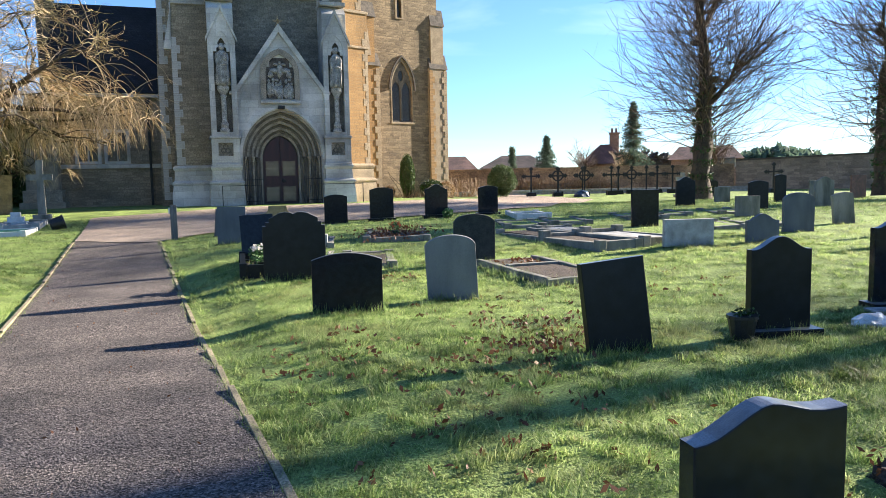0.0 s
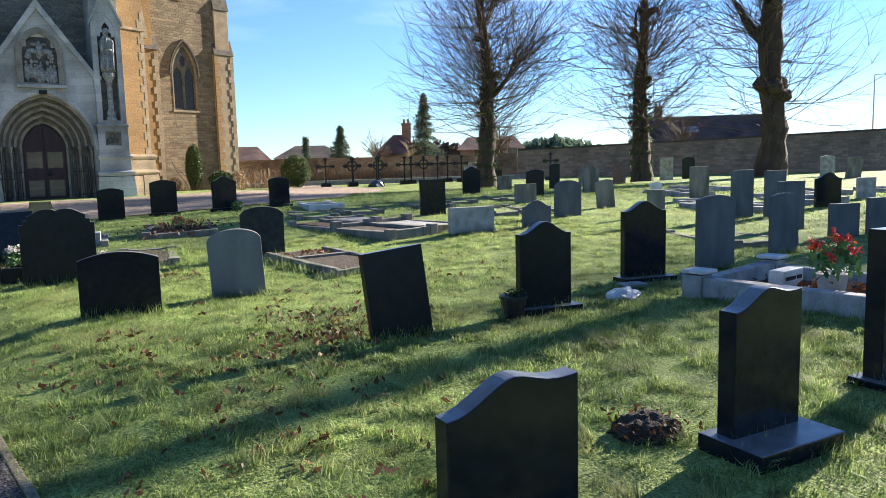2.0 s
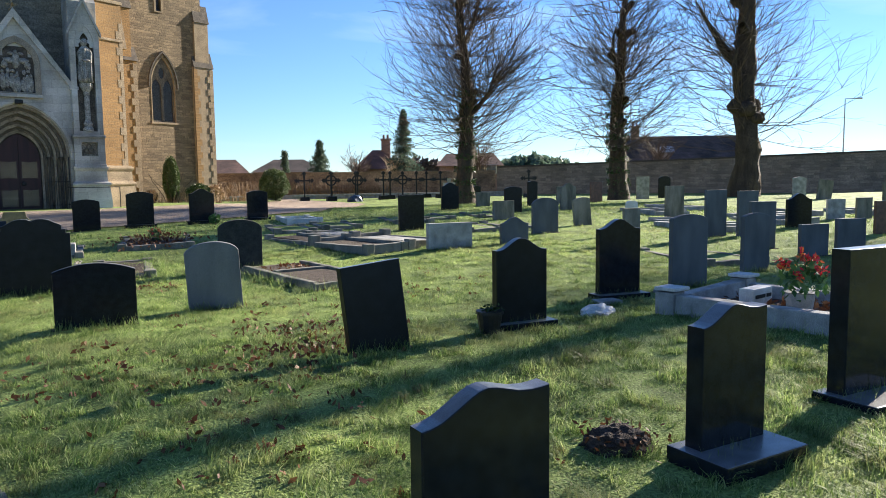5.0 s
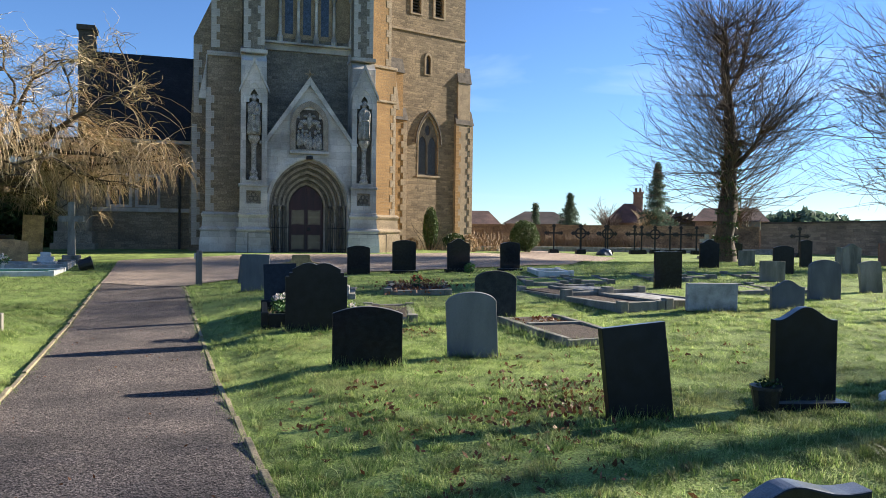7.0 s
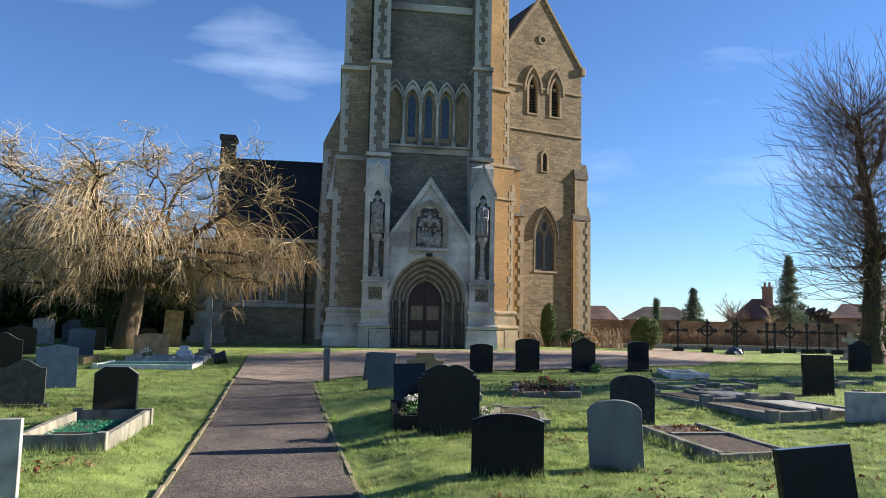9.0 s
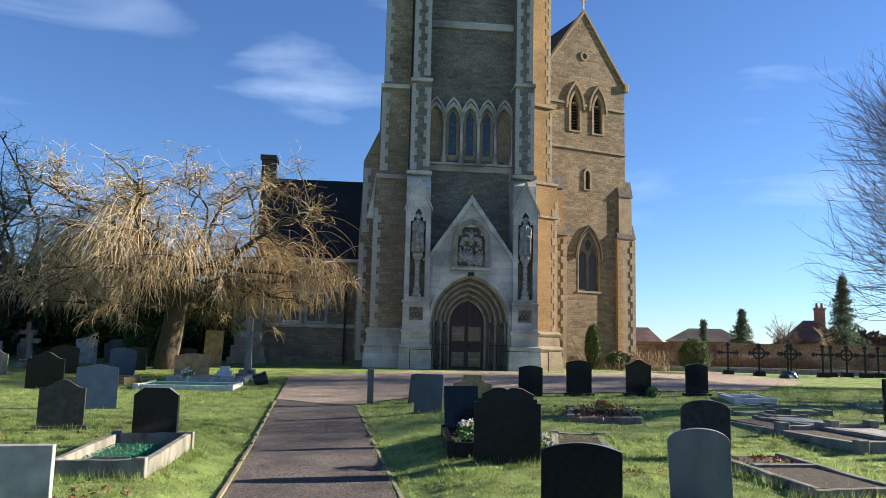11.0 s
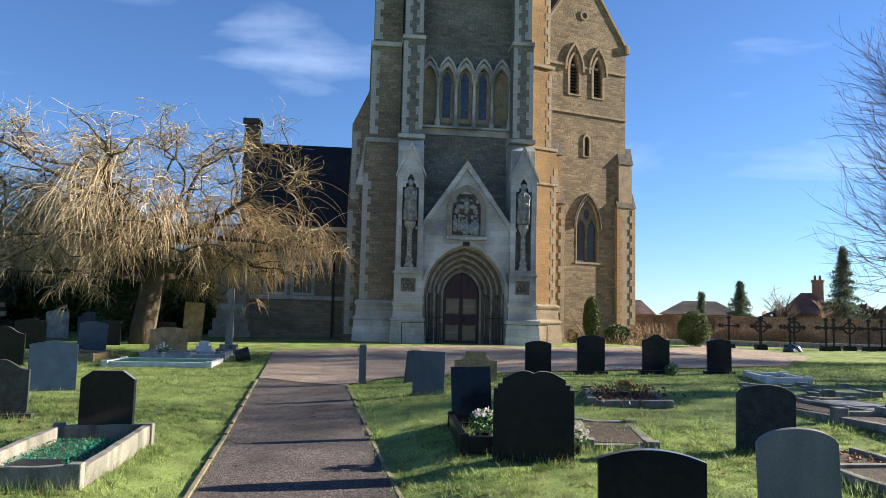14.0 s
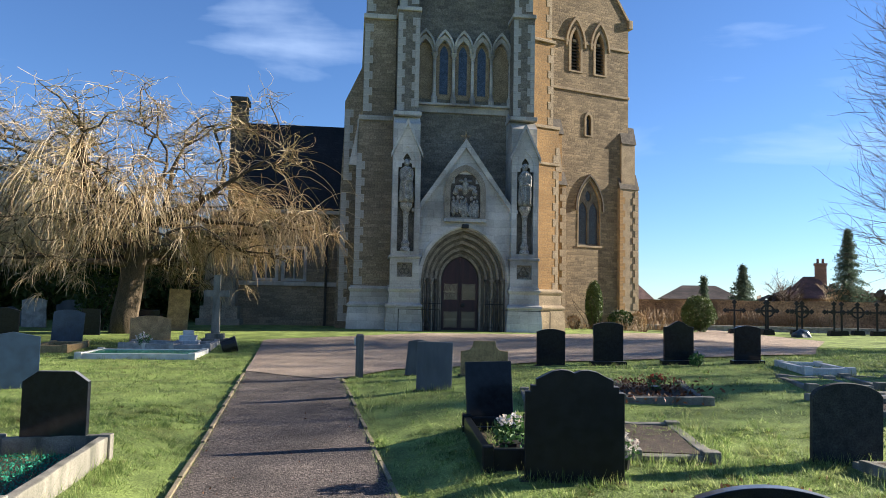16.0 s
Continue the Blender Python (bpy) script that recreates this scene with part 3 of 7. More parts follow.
def front_buttress(x0, x1, name_side):
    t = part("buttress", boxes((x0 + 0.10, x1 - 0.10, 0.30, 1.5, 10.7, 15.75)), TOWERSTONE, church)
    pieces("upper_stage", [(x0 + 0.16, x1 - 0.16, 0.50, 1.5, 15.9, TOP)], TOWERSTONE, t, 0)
    body = boxes((x0, x1, 0.0, 1.5, 3.75, 10.1), bevel=0.02)
    wedge(body, x0, x1, 0.0, 1.5, 10.1, 11.3)
    part("lower_shaft", body, ASHLAR, t, "grey ashlar lower shaft")
    pieces("offset_moulding", [(x0 - 0.05, x1 + 0.05, 0.16, 1.5, 10.55, 10.75), (x0 + 0.03, x1 - 0.03, 0.20, 1.5, 15.72, 15.92)], ASHLAR, t)
    for z0, z1, inset, y in ((10.8, 15.7, 0.10, 0.30), (15.95, 26.8, 0.16, 0.50)):
        quoins(t, x0 + inset, 1, y, z0, z1, ASHLAR, 0.36, 0.22)
        quoins(t, x1 - inset, -1, y, z0 + 0.2, z1, ASHLAR, 0.36, 0.22)
    # pedestal with its sunk panel, moulding and plinth
    bm = bmesh.new()
    cx, hw = (x0 + x1) / 2, 0.36
    prism(bm, [[(x0 - 0.06, 2.36), (x1 + 0.06, 2.36), (x1 + 0.06, 3.68), (x0 - 0.06, 3.68)], [(cx - hw, 2.78), (cx + hw, 2.78), (cx + hw, 3.45), (cx - hw, 3.45)]], -0.22, 0.0)
    box(bm, x0 - 0.02, x1 + 0.02, 0.0, 1.45, 2.36, 3.70)
    part("pedestal", bm, ASHLAR, t)
    bm = bmesh.new()
    for g in range(3):
        a = g * 2 * math.pi / 3 + math.pi / 2
        ring = [(cx + 0.13 * math.cos(a) + 0.135 * math.cos(b), 3.12 + 0.13 * math.sin(a) + 0.135 * math.sin(b)) for b in np.linspace(0, 2 * math.pi, 14, endpoint=False)]
        hole = [(cx + 0.13 * math.cos(a) + 0.085 * math.cos(b), 3.12 + 0.13 * math.sin(a) + 0.085 * math.sin(b)) for b in np.linspace(0, 2 * math.pi, 14, endpoint=False)]
        prism(bm, [ring, hole], -0.11 - 0.012 * g, 0.0)
    part("trefoil", bm, MIDSTONE, t, "interlaced carved trefoil")
    part("panel_back", boxes((cx - hw, cx + hw, -0.02, 0.004, 2.78, 3.45)), MOULDED, t, "sunk panel")
    pieces("moulding", [(x0 - 0.12, x1 + 0.12, -0.30, 1.4, 3.66, 3.80), (x0 - 0.10, x1 + 0.10, -0.28, 1.4, 2.26, 2.40)], ASHLAR, t, 0.035)
    bm = bmesh.new()
    flared(bm, x0, x1, -0.16, 1.4, PLINTH)
    part("plinth", bm, ASHLAR, t)
    # niche: jambs, cusped head, gablet, figure on a colonnette
    nx0, nx1 = cx - 0.44, cx + 0.44
    bm = bmesh.new()
    prism(bm, [[(x0 - 0.03, 3.80), (x1 + 0.03, 3.80), (x1 + 0.03, 8.55), (cx, 10.15), (x0 - 0.03, 8.55)], arch(cx, 0.40, 3.98, 8.15, 8.95)], -0.24, 0.0)
    part("niche_frame", bm, ASHLAR, t)
    bm = bmesh.new()
    prism(bm, [[(x0 - 0.12, 8.42), (cx, 10.02), (x1 + 0.12, 8.42), (x1 + 0.12, 8.62), (cx, 10.28), (x0 - 0.12, 8.62)]], -0.34, -0.05)
    part("gablet", bm, ASHLAR, t)
    bm = bmesh.new()
    band(bm, arch(cx, 0.41, 7.95, 8.15, 8.96), arch(cx, 0.24, 7.95, 8.05, 8.62), -0.2, -0.14)
    for side in (-1, 1):
        prism(bm, [[(cx + side * 0.26, 8.12), (cx + side * 0.07, 8.2), (cx + side * 0.2, 8.36)]], -0.19, -0.15)
    part("cusp", bm, ASHLAR, t)
    # niche shade is put into the back's darker colour
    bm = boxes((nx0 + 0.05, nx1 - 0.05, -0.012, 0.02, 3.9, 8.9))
    part("niche_back", bm, MIDSTONE, t, "back of the niche, coloured dark for its shade")
    bm = bmesh.new()
    lathe(bm, [(0.24, 3.98), (0.24, 4.1), (0.17, 4.2), (0.21, 4.35), (0.13, 4.5), (0.12, 5.7), (0.17, 5.76), (0.13, 5.82), (0.24, 6.0), (0.3, 6.1), (0.3, 6.24), (0.22, 6.3)], 12, Matrix.Translation((cx, -0.16, 0)) @ Matrix.Diagonal((1, 0.7, 1, 1)))
    part("colonnette", bm, PALESTONE, t)
    bm = bmesh.new()
    vs = lathe(bm, [(0.32, 6.3), (0.33, 6.5), (0.30, 6.9), (0.28, 7.3), (0.30, 7.65), (0.26, 7.85), (0.11, 7.98), (0.09, 8.03), (0.125, 8.12), (0.13, 8.22), (0.07, 8.34)], 28, Matrix.Translation((cx, -0.16, 0)) @ Matrix.Diagonal((1, 0.75, 1, 1)))
    for v in vs:
        fold = 0.05 * math.sin(14 * math.atan2(v.co.y + 0.16, v.co.x - cx)) if v.co.z < 7.7 else 0.0
        v.co.x += 0.06 * noise.noise(v.co * 5) + fold * 0.5
        v.co.y += 0.05 * noise.noise(v.co * 7) + fold
    def swell(x, y, z, a, b, c):
        got = bmesh.ops.create_icosphere(bm, subdivisions=2, radius=1.0)["verts"]
        for v in got:
            v.co *= 1 + 0.12 * noise.noise(v.co * 3 + Vector((x, z, 0)))
        bmesh.ops.transform(bm, matrix=Matrix.Translation((cx + x, y, z)) @ Matrix.Diagonal((a, b, c, 1)), verts=got)
    swell(0, -0.2, 8.14, 0.115, 0.10, 0.14)
    swell(0, -0.17, 7.72, 0.27, 0.15, 0.13)
    swell(-0.2, -0.27, 7.38, 0.075, 0.10, 0.26)
    swell(0.2, -0.27, 7.38, 0.075, 0.10, 0.26)
    swell(0.02, -0.36, 7.3, 0.17, 0.06, 0.065)
    if cx < 0:
        swell(0.12, -0.36, 7.62, 0.09, 0.07, 0.17)
        swell(0.12, -0.37, 7.84, 0.06, 0.06, 0.07)
    for k in range(6):
        swell(-0.2 + 0.08 * k, -0.31 - 0.02 * (k % 2), 6.8, 0.034, 0.06, 0.48)
    for v in bm.verts:
        v.co.x = cx + (v.co.x - cx) * 1.08
        v.co.y = -0.1 + (v.co.y + 0.1) * 1.15
    part("statue", bm, PALESTONE, t, "weathered stone figure", smooth=True)
    return t


front_buttress(-3.55, -2.30, "left")
front_buttress(2.15, 3.40, "right")

# side-facing buttresses at the tower's corners
t = part("corner_buttress", boxes((-5.30, -3.5, 1.15, 9.6, 2.3, 10.5)), AISLESTONE, church)
pieces("upper_stage", [(-5.05, -3.5, 1.2, 9.6, 10.5, 15.6), (-4.95, -3.5, 1.25, 9.6, 15.6, TOP)], AISLESTONE, t, 0)
for z0, z1, x in ((2.4, 9.0, -5.30), (10.9, 15.5, -5.05), (15.95, 26.8, -4.95)):
    quoins(t, x, 1, 1.15 if z1 < 10 else (1.2 if z1 < 16 else 1.25), z0, z1, ASHLAR)
pieces("moulding", [(-5.25, -3.52, 1.06, 9.7, 10.45, 10.69), (-5.12, -3.52, 1.06, 9.7, 15.55, 15.79), (-5.42, -3.52, 1.02, 9.7, 2.15, 2.36)], ASHLAR, t)
bm = bmesh.new()
flared(bm, -5.36, -3.52, 1.08, 9.7, PLINTH)
part("plinth", bm, ASHLAR, t)
bm = bmesh.new()
prism(bm, [[(-5.66, 8.2), (-5.30, 8.2), (-5.30, 10.5), (-5.22, 10.5)]], 1.1, 1.5)
part("weathering", bm, ASHLAR, t)

# canted so that its front catches the low sun
turn = pose(3.38, 0.62, 0, 0, 0, 22)
t = part("corner_buttress", boxes((-0.4, 1.55, 0, 7.0, 2.2, 10.5)), ORANGESTONE, church, "sunlit sun-toned orange ironstone buttress")
t.matrix_basis = turn
pieces("upper_stage", [(-0.4, 1.22, 0.05, 7.0, 10.5, 14.9), (-0.4, 1.12, 0.08, 7.0, 14.9, TOP)], ORANGESTONE, t, 0)
for z0, z1, x, y in ((2.3, 9.8, 1.55, 0), (10.6, 14.7, 1.22, 0.05), (15.1, 26.6, 1.12, 0.08)):
    quoins(t, x, -1, y, z0, z1, ASHLARWARM, 0.34, 0.17, thick=0.012)
pieces("moulding", [(-0.3, 1.60, -0.06, 7.1, 10.4, 10.56), (-0.3, 1.60, -0.06, 7.1, 8.55, 8.68), (-0.3, 1.30, -0.06, 7.1, 14.8, 14.96), (-0.3, 1.64, -0.10, 7.1, 2.1, 2.3)], ASHLARWARM, t)
bm = bmesh.new()
flared(bm, -0.06, 1.58, -0.04, 7.1, PLINTH)
part("plinth", bm, ASHLARWARM, t)
bm = bmesh.new()
prism(bm, [[(1.55, 8.3), (1.87, 8.3), (1.55, 10.4)]], 0.1, 1.4)
part("weathering", bm, ASHLARWARM, t)

# portal: a gabled wall with a deep moulded arch
CX = -0.10
bm = bmesh.new()
prism(bm, [[(-2.3, BASE - 0.3), (2.15, BASE - 0.3), (2.15, 6.05), (CX + 2.2, 6.15), (CX, 9.2), (CX - 2.2, 6.05), (-2.3, 6.0)], arch(CX, 2.02, BASE - 0.2, 2.72, 5.20, 12)], 0.02, 1.45)
part("porch_wall", bm, ASHLAR, church, "pale grey ashlar porch front")
ORDERS = 9
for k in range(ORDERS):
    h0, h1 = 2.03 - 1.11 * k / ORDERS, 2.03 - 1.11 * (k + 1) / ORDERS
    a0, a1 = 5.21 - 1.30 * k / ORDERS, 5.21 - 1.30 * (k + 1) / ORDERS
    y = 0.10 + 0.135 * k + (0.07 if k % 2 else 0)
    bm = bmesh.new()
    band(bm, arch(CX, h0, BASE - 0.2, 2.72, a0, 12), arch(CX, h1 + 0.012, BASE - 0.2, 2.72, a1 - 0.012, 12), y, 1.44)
    # set-back orders get darker stone, painting the shade between the mouldings
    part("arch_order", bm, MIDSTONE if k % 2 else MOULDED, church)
bm = bmesh.new()
band(bm, arch(CX, 2.2, 2.62, 2.72, 5.42, 12), arch(CX, 2.06, 2.62, 2.72, 5.26, 12), -0.08, 0.1)
part("hood_mould", bm, ASHLAR, church)
for side in (-1, 1):
    for k, (h, y) in enumerate(((1.92, 0.20), (1.69, 0.43), (1.47, 0.68), (1.25, 0.93))):
        bm = bmesh.new()
        lathe(bm, [(0.11, BASE), (0.11, BASE + 0.25), (0.085, BASE + 0.34), (0.06, BASE + 0.45), (0.06, 2.45), (0.08, 2.5), (0.065, 2.54), (0.12, 2.7), (0.12, 2.76)], 10, Matrix.Translation((CX + side * h, y - 0.06, 0)))
        # every second shaft is dark, to paint the depth of shade in the jambs
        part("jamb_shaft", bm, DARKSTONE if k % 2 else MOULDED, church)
gable = part("porch_gable", bmesh.new(), ASHLAR, church)
bm = bmesh.new()
prism(bm, [[(CX - 2.42, 5.92), (CX - 2.2, 5.92), (CX, 9.03), (CX + 2.2, 6.02), (CX + 2.42, 6.02), (CX, 9.46)]], -0.14, 1.45)
part("coping", bm, ASHLAR, gable)
bm = bmesh.new()
lathe(bm, [(0.10, 9.34), (0.16, 9.40), (0.07, 9.48), (0.06, 9.64), (0.02, 9.89)], 8, Matrix.Translation((CX, 0.1, 0)))
for a in range(4):
    m = Matrix.Translation((CX, 0.1, 9.62)) @ pose(0, 0, 0, 0, 0, 90 * a)
    prism(bm, [[(0.03, -0.03), (0.18, -0.05), (0.27, 0.05), (0.16, 0.06), (0.03, 0.05)]], -0.04, 0.04, m)
part("finial", bm, ASHLARWARM, gable, "leafy stone finial")
pieces("kneeler", [(CX - 2.55, CX - 2.15, -0.2, 1.4, 5.86, 6.02), (CX + 2.15, CX + 2.55, -0.2, 1.4, 5.92, 6.08)], ASHLAR, gable)
# relief in the gable
bm = bmesh.new()
prism(bm, [arch(CX, 0.98, 5.55, 6.95, 8.22, 10), arch(CX, 0.72, 5.68, 6.95, 7.92, 10)], -0.10, 0.04)
part("relief_frame", bm, MOULDED, gable)
# dark ground paints the shade behind the carved figures
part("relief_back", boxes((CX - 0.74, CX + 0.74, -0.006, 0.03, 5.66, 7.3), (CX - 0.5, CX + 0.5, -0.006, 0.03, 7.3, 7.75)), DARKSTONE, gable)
bm = boxes((CX - 1.02, CX + 1.02, -0.2, 0.05, 5.44, 5.60), bevel=0.03)
part("relief_sill", bm, ASHLAR, gable)
rng = random.Random(5)
group_of_figures = [(-0.56 + 0.16 * k + rng.uniform(-0.04, 0.04), 6.02 + rng.uniform(-0.08, 0.2), rng.uniform(0.09, 0.15), rng.uniform(0.28, 0.42)) for k in range(8)]
group_of_figures += [(px + rng.uniform(-0.04, 0.04), pz + sz + 0.04, 0.062, 0.075) for px, pz, sx, sz in group_of_figures]
group_of_figures += [(rng.uniform(-0.55, 0.55), rng.uniform(5.9, 6.7), rng.uniform(0.04, 0.16), rng.uniform(0.04, 0.12)) for _ in range(14)]
group_of_figures += [(0.0, 7.1, 0.15, 0.34), (0.0, 7.5, 0.075, 0.085), (-0.3, 7.1, 0.2, 0.13), (0.3, 7.1, 0.2, 0.13), (-0.46, 6.9, 0.13, 0.16), (0.46, 6.9, 0.13, 0.16), (-0.2, 7.42, 0.12, 0.07), (0.2, 7.42, 0.12, 0.07)]
for px, pz, sx, sz in group_of_figures:
    bm = bmesh.new()
    bmesh.ops.create_icosphere(bm, subdivisions=3, radius=1.0)
    for v in bm.verts:
        v.co *= 1 + 0.5 * noise.noise(v.co * 3.1 + Vector((px * 9, pz, 0)))
        v.co = Vector((CX + px + v.co.x * sx, -0.02 + v.co.y * 0.07, pz + v.co.z * sz))
    part("carving", bm, PALESTONE, gable, smooth=True)
bm = boxes((CX - 0.16, CX + 0.18, -0.18, 0.02, 5.16, 5.34), bevel=0.03)
part("floodlight", bm, IRON, church, "small dark floodlight over the arch")
bm = bmesh.new()
for y in (0.0, 0.3):
    box(bm, CX - 1.95, CX + 1.95, -0.62 + y, 1.5, BASE - 0.28, BASE - 0.10 + y * 0.35, 0.02)
part("step", bm, ASHLAR, church)
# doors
# dark sheet deepens the shade round the doors
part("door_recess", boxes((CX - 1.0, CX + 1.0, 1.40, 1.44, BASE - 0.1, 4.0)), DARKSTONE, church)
for side, name in ((-1, "door"), (1, "door")):
    half = [p for p in arch(CX, 0.90, BASE - 0.05, 2.6, 3.86, 10) if (p[0] - CX) * side >= -1e-6]
    out = [(CX + side * 0.008, BASE - 0.05)] + [(x if abs(x - CX) > 0.02 else CX + side * 0.008, z) for x, z in (half if side > 0 else half[::-1])]
    bm = bmesh.new()
    prism(bm, [out], 1.30, 1.37)
    leaf = part(name, bm, DOORWOOD, church, "oxblood painted door leaf")
    for zc in (0.80, 2.15):
        bm = bmesh.new()
        xm = CX + side * 0.44
        for sx in (-1, 1):
            for sz in (-1, 1):
                for turn_no in range(2):          # two scrolls to each quarter, one inside the other
                    r = 0.165 - 0.075 * turn_no
                    px, pz = xm + sx * 0.165, zc + sz * 0.205
                    ring = [(px + r * math.cos(g), pz + r * 1.12 * math.sin(g)) for g in np.linspace(0, 2 * math.pi, 14, endpoint=False)]
                    hole = [(px + (r - 0.026) * math.cos(g), pz + (r - 0.026) * 1.12 * math.sin(g)) for g in np.linspace(0, 2 * math.pi, 14, endpoint=False)]
                    prism(bm, [ring, hole], 1.274 - 0.003 * turn_no, 1.30)
                prism(bm, [[(xm - 0.016, zc), (xm + 0.016, zc), (xm + sx * 0.33 + 0.016, zc + sz * 0.40), (xm + sx * 0.33 - 0.016, zc + sz * 0.40)]], 1.268, 1.30)
        box(bm, xm - 0.36, xm + 0.36, 1.264, 1.30, zc - 0.022, zc + 0.022)
        part("hinge_scroll", bm, BRASS, leaf, "scrolled brass hinge work")
bm = bmesh.new()
lathe(bm, [(0.09, -0.02), (0.11, 0), (0.09, 0.02), (0.05, 0.03)], 12, Matrix.Translation((CX + 0.16, 1.27, 1.5)) @ pose(0, 0, 0, 90))
part("handle", bm, IRON, church, "round iron door handle")
# iron gates folded open before the jambs
for side in (-1, 1):
    gate = part("gate", boxes((CX + side * 1.93 - 0.02, CX + side * 1.93 + 0.02, -0.10, -0.06, BASE - 0.1, 2.75)), IRON, church, "black iron gate")
    for i in range(9):
        x = CX + side * (1.05 + 0.1 * i)
        part("bar", boxes((x - 0.011, x + 0.011, -0.09, -0.07, BASE - 0.08, 1.72 + 0.12 * (i % 2))), IRON, gate)
    for z in (0.45, 1.55):
        part("rail", boxes((min(CX + side * 1.0, CX + side * 1.95), max(CX + side * 1.0, CX + side * 1.95), -0.095, -0.065, z, z + 0.035)), IRON, gate)

# plain handrails beside the step
for xa, xb in ((-3.2, -1.3), (1.6, 3.95)):
    rail = part("handrail", boxes((xa, xb, -0.60, -0.57, 1.27, 1.30), bevel=0.008), IRON, church, "thin black iron handrail")
    for x in (xa, xb):
        part("post", boxes((x - 0.018, x + 0.018, -0.605, -0.565, BASE - 0.15, 1.28)), IRON, rail)

# arcade with three lights between the buttresses
AZ, AP = 11.75, 1.30
for i in range(5):
    cx = -2.02 + 0.96 * i - 0.02
    bm = bmesh.new()
    band(bm, arch(cx, 0.50, 14.0, 14.02, 14.98, 8), arch(cx, 0.36, 14.0, 14.02, 14.72, 8), 1.18, 1.46)
    band(bm, arch(cx, 0.52, 14.06, 14.12, 15.22, 8), arch(cx, 0.44, 14.06, 14.12, 15.06, 8), 1.06, 1.3)
    part("arcade_arch", bm, ASHLAR, church)
    w = part("arcade_light", boxes((cx - 0.40, cx + 0.40, 1.435, 1.449, AZ, 14.6)), ASHLARWARM, church)
    if 0 < i < 4:
        bm = bmesh.new()
        prism(bm, [arch(cx, 0.21, AZ + 0.25, 14.0, 14.5, 6)], 1.425, 1.434)
        part("pane", bm, PANEBLUE, w, "dull blue leaded glass")
for i in range(6):
    x = -2.52 + 0.96 * i
    bm = bmesh.new()
    lathe(bm, [(0.15, AZ - 0.3), (0.16, AZ + 0.05), (0.11, AZ + 0.15), (0.085, AZ + 0.3), (0.08, 13.72), (0.11, 13.76), (0.09, 13.82), (0.17, 14.0), (0.17, 14.06)], 10, Matrix.Translation((x, 1.28, 0)))
    part("arcade_column", bm, ASHLAR, church)
part("arcade_sill", boxes((-2.6, 2.4, 1.1, 1.46, 11.38, 11.5), bevel=0.03), ASHLAR, church)

# the wing with its tall gable, beyond the tower
wing = part("wing", bmesh.new(), GABLESTONE, church, "sunlit tan limestone wing with a steep gable")
# turned further than the tower so that the low sun grazes its front
wing.matrix_basis = church.matrix_basis.inverted() @ pose(7.7, 47.0, 0, 0, 0, 25)
lancet = arch(0.13, 0.80, 5.15, 7.3, 9.05, 10)
slit = arch(0.03, 0.17, 11.75, 12.7, 13.0, 5)
bl = [arch(c, 0.34, 15.55, 17.1, 18.1, 7) for c in (-0.92, 0.85)]
bm = bmesh.new()
prism(bm, [[(-4.2, 0), (3.0, 0), (3.0, 19.15), (-0.2, 23.7), (-3.4, 19.1), (-4.2, 18.0)], lancet, slit, *bl], 0, 0.6)
part("wing_front", bm, GABLESTONE, wing)
pieces("wing_side", [(2.5, 2.99, 0.6, 16, 0, 19.0), (-4.2, -3.7, 0.6, 16, 0, 18.0)], GABLESTONE, wing, 0)
bm = bmesh.new()
prism(bm, [[(3.1, 19.0), (-0.2, 23.75), (-4.2, 18.0), (-4.2, 17.7), (-0.2, 23.4), (3.1, 18.7)]], 0.3, 16)
part("wing_roof", bm, SLATES, wing, "dark tiled roof")
bm = bmesh.new()
prism(bm, [[(3.12, 18.98), (3.12, 19.22), (-0.2, 23.92), (-3.6, 19.08), (-3.5, 18.95), (-0.2, 23.7)]], -0.07, 0.5)
box(bm, 2.95, 3.25, -0.16, 0.5, 18.75, 19.3, 0.03)
part("coping", bm, ASHLARWARM, wing)
bm = boxes((-0.27, -0.13, 0.1, 0.24, 24.0, 25.2), (-0.5, 0.1, 0.11, 0.23, 24.68, 24.82), bevel=0.02)
part("cross_finial", bm, ASHLAR, wing, "stone cross finial")
pieces("string_course", [(x0, x1, -0.07, 0.05, z - 0.08, z + 0.08) for z, x0, x1 in ((14.38, -4.2, 3.06), (17.32, -4.2, -1.42), (17.32, -0.42, 0.35), (17.32, 1.35, 3.06))], ASHLARWARM, wing, 0.02)
bm = bmesh.new()
prism(bm, [[(-0.2 + 0.32 * math.cos(g), 20.7 + 0.32 * math.sin(g)) for g in np.linspace(0, 6.283, 16, endpoint=False)], [(-0.2 + 0.2 * math.cos(g), 20.7 + 0.2 * math.sin(g)) for g in np.linspace(0, 6.283, 12, endpoint=False)]], -0.05, 0.05)
part("roundel", bm, ASHLARWARM, wing)
# dark plate stands in for the shade inside the round opening
part("roundel_opening", boxes((-0.36, -0.04, -0.008, 0.04, 20.54, 20.86)), DARKSTONE, wing)


def light_frame(parent, cx, half, z0, spring, apex, ring, y=-0.05, mat=ASHLARWARM):
    bm = bmesh.new()
    prism(bm, [arch(cx, half + ring, z0 - ring * 0.6, spring, apex + ring * 1.3, 10), arch(cx, half, z0, spring, apex, 10)], y, 0.3)
    return part("window_surround", bm, mat, parent)


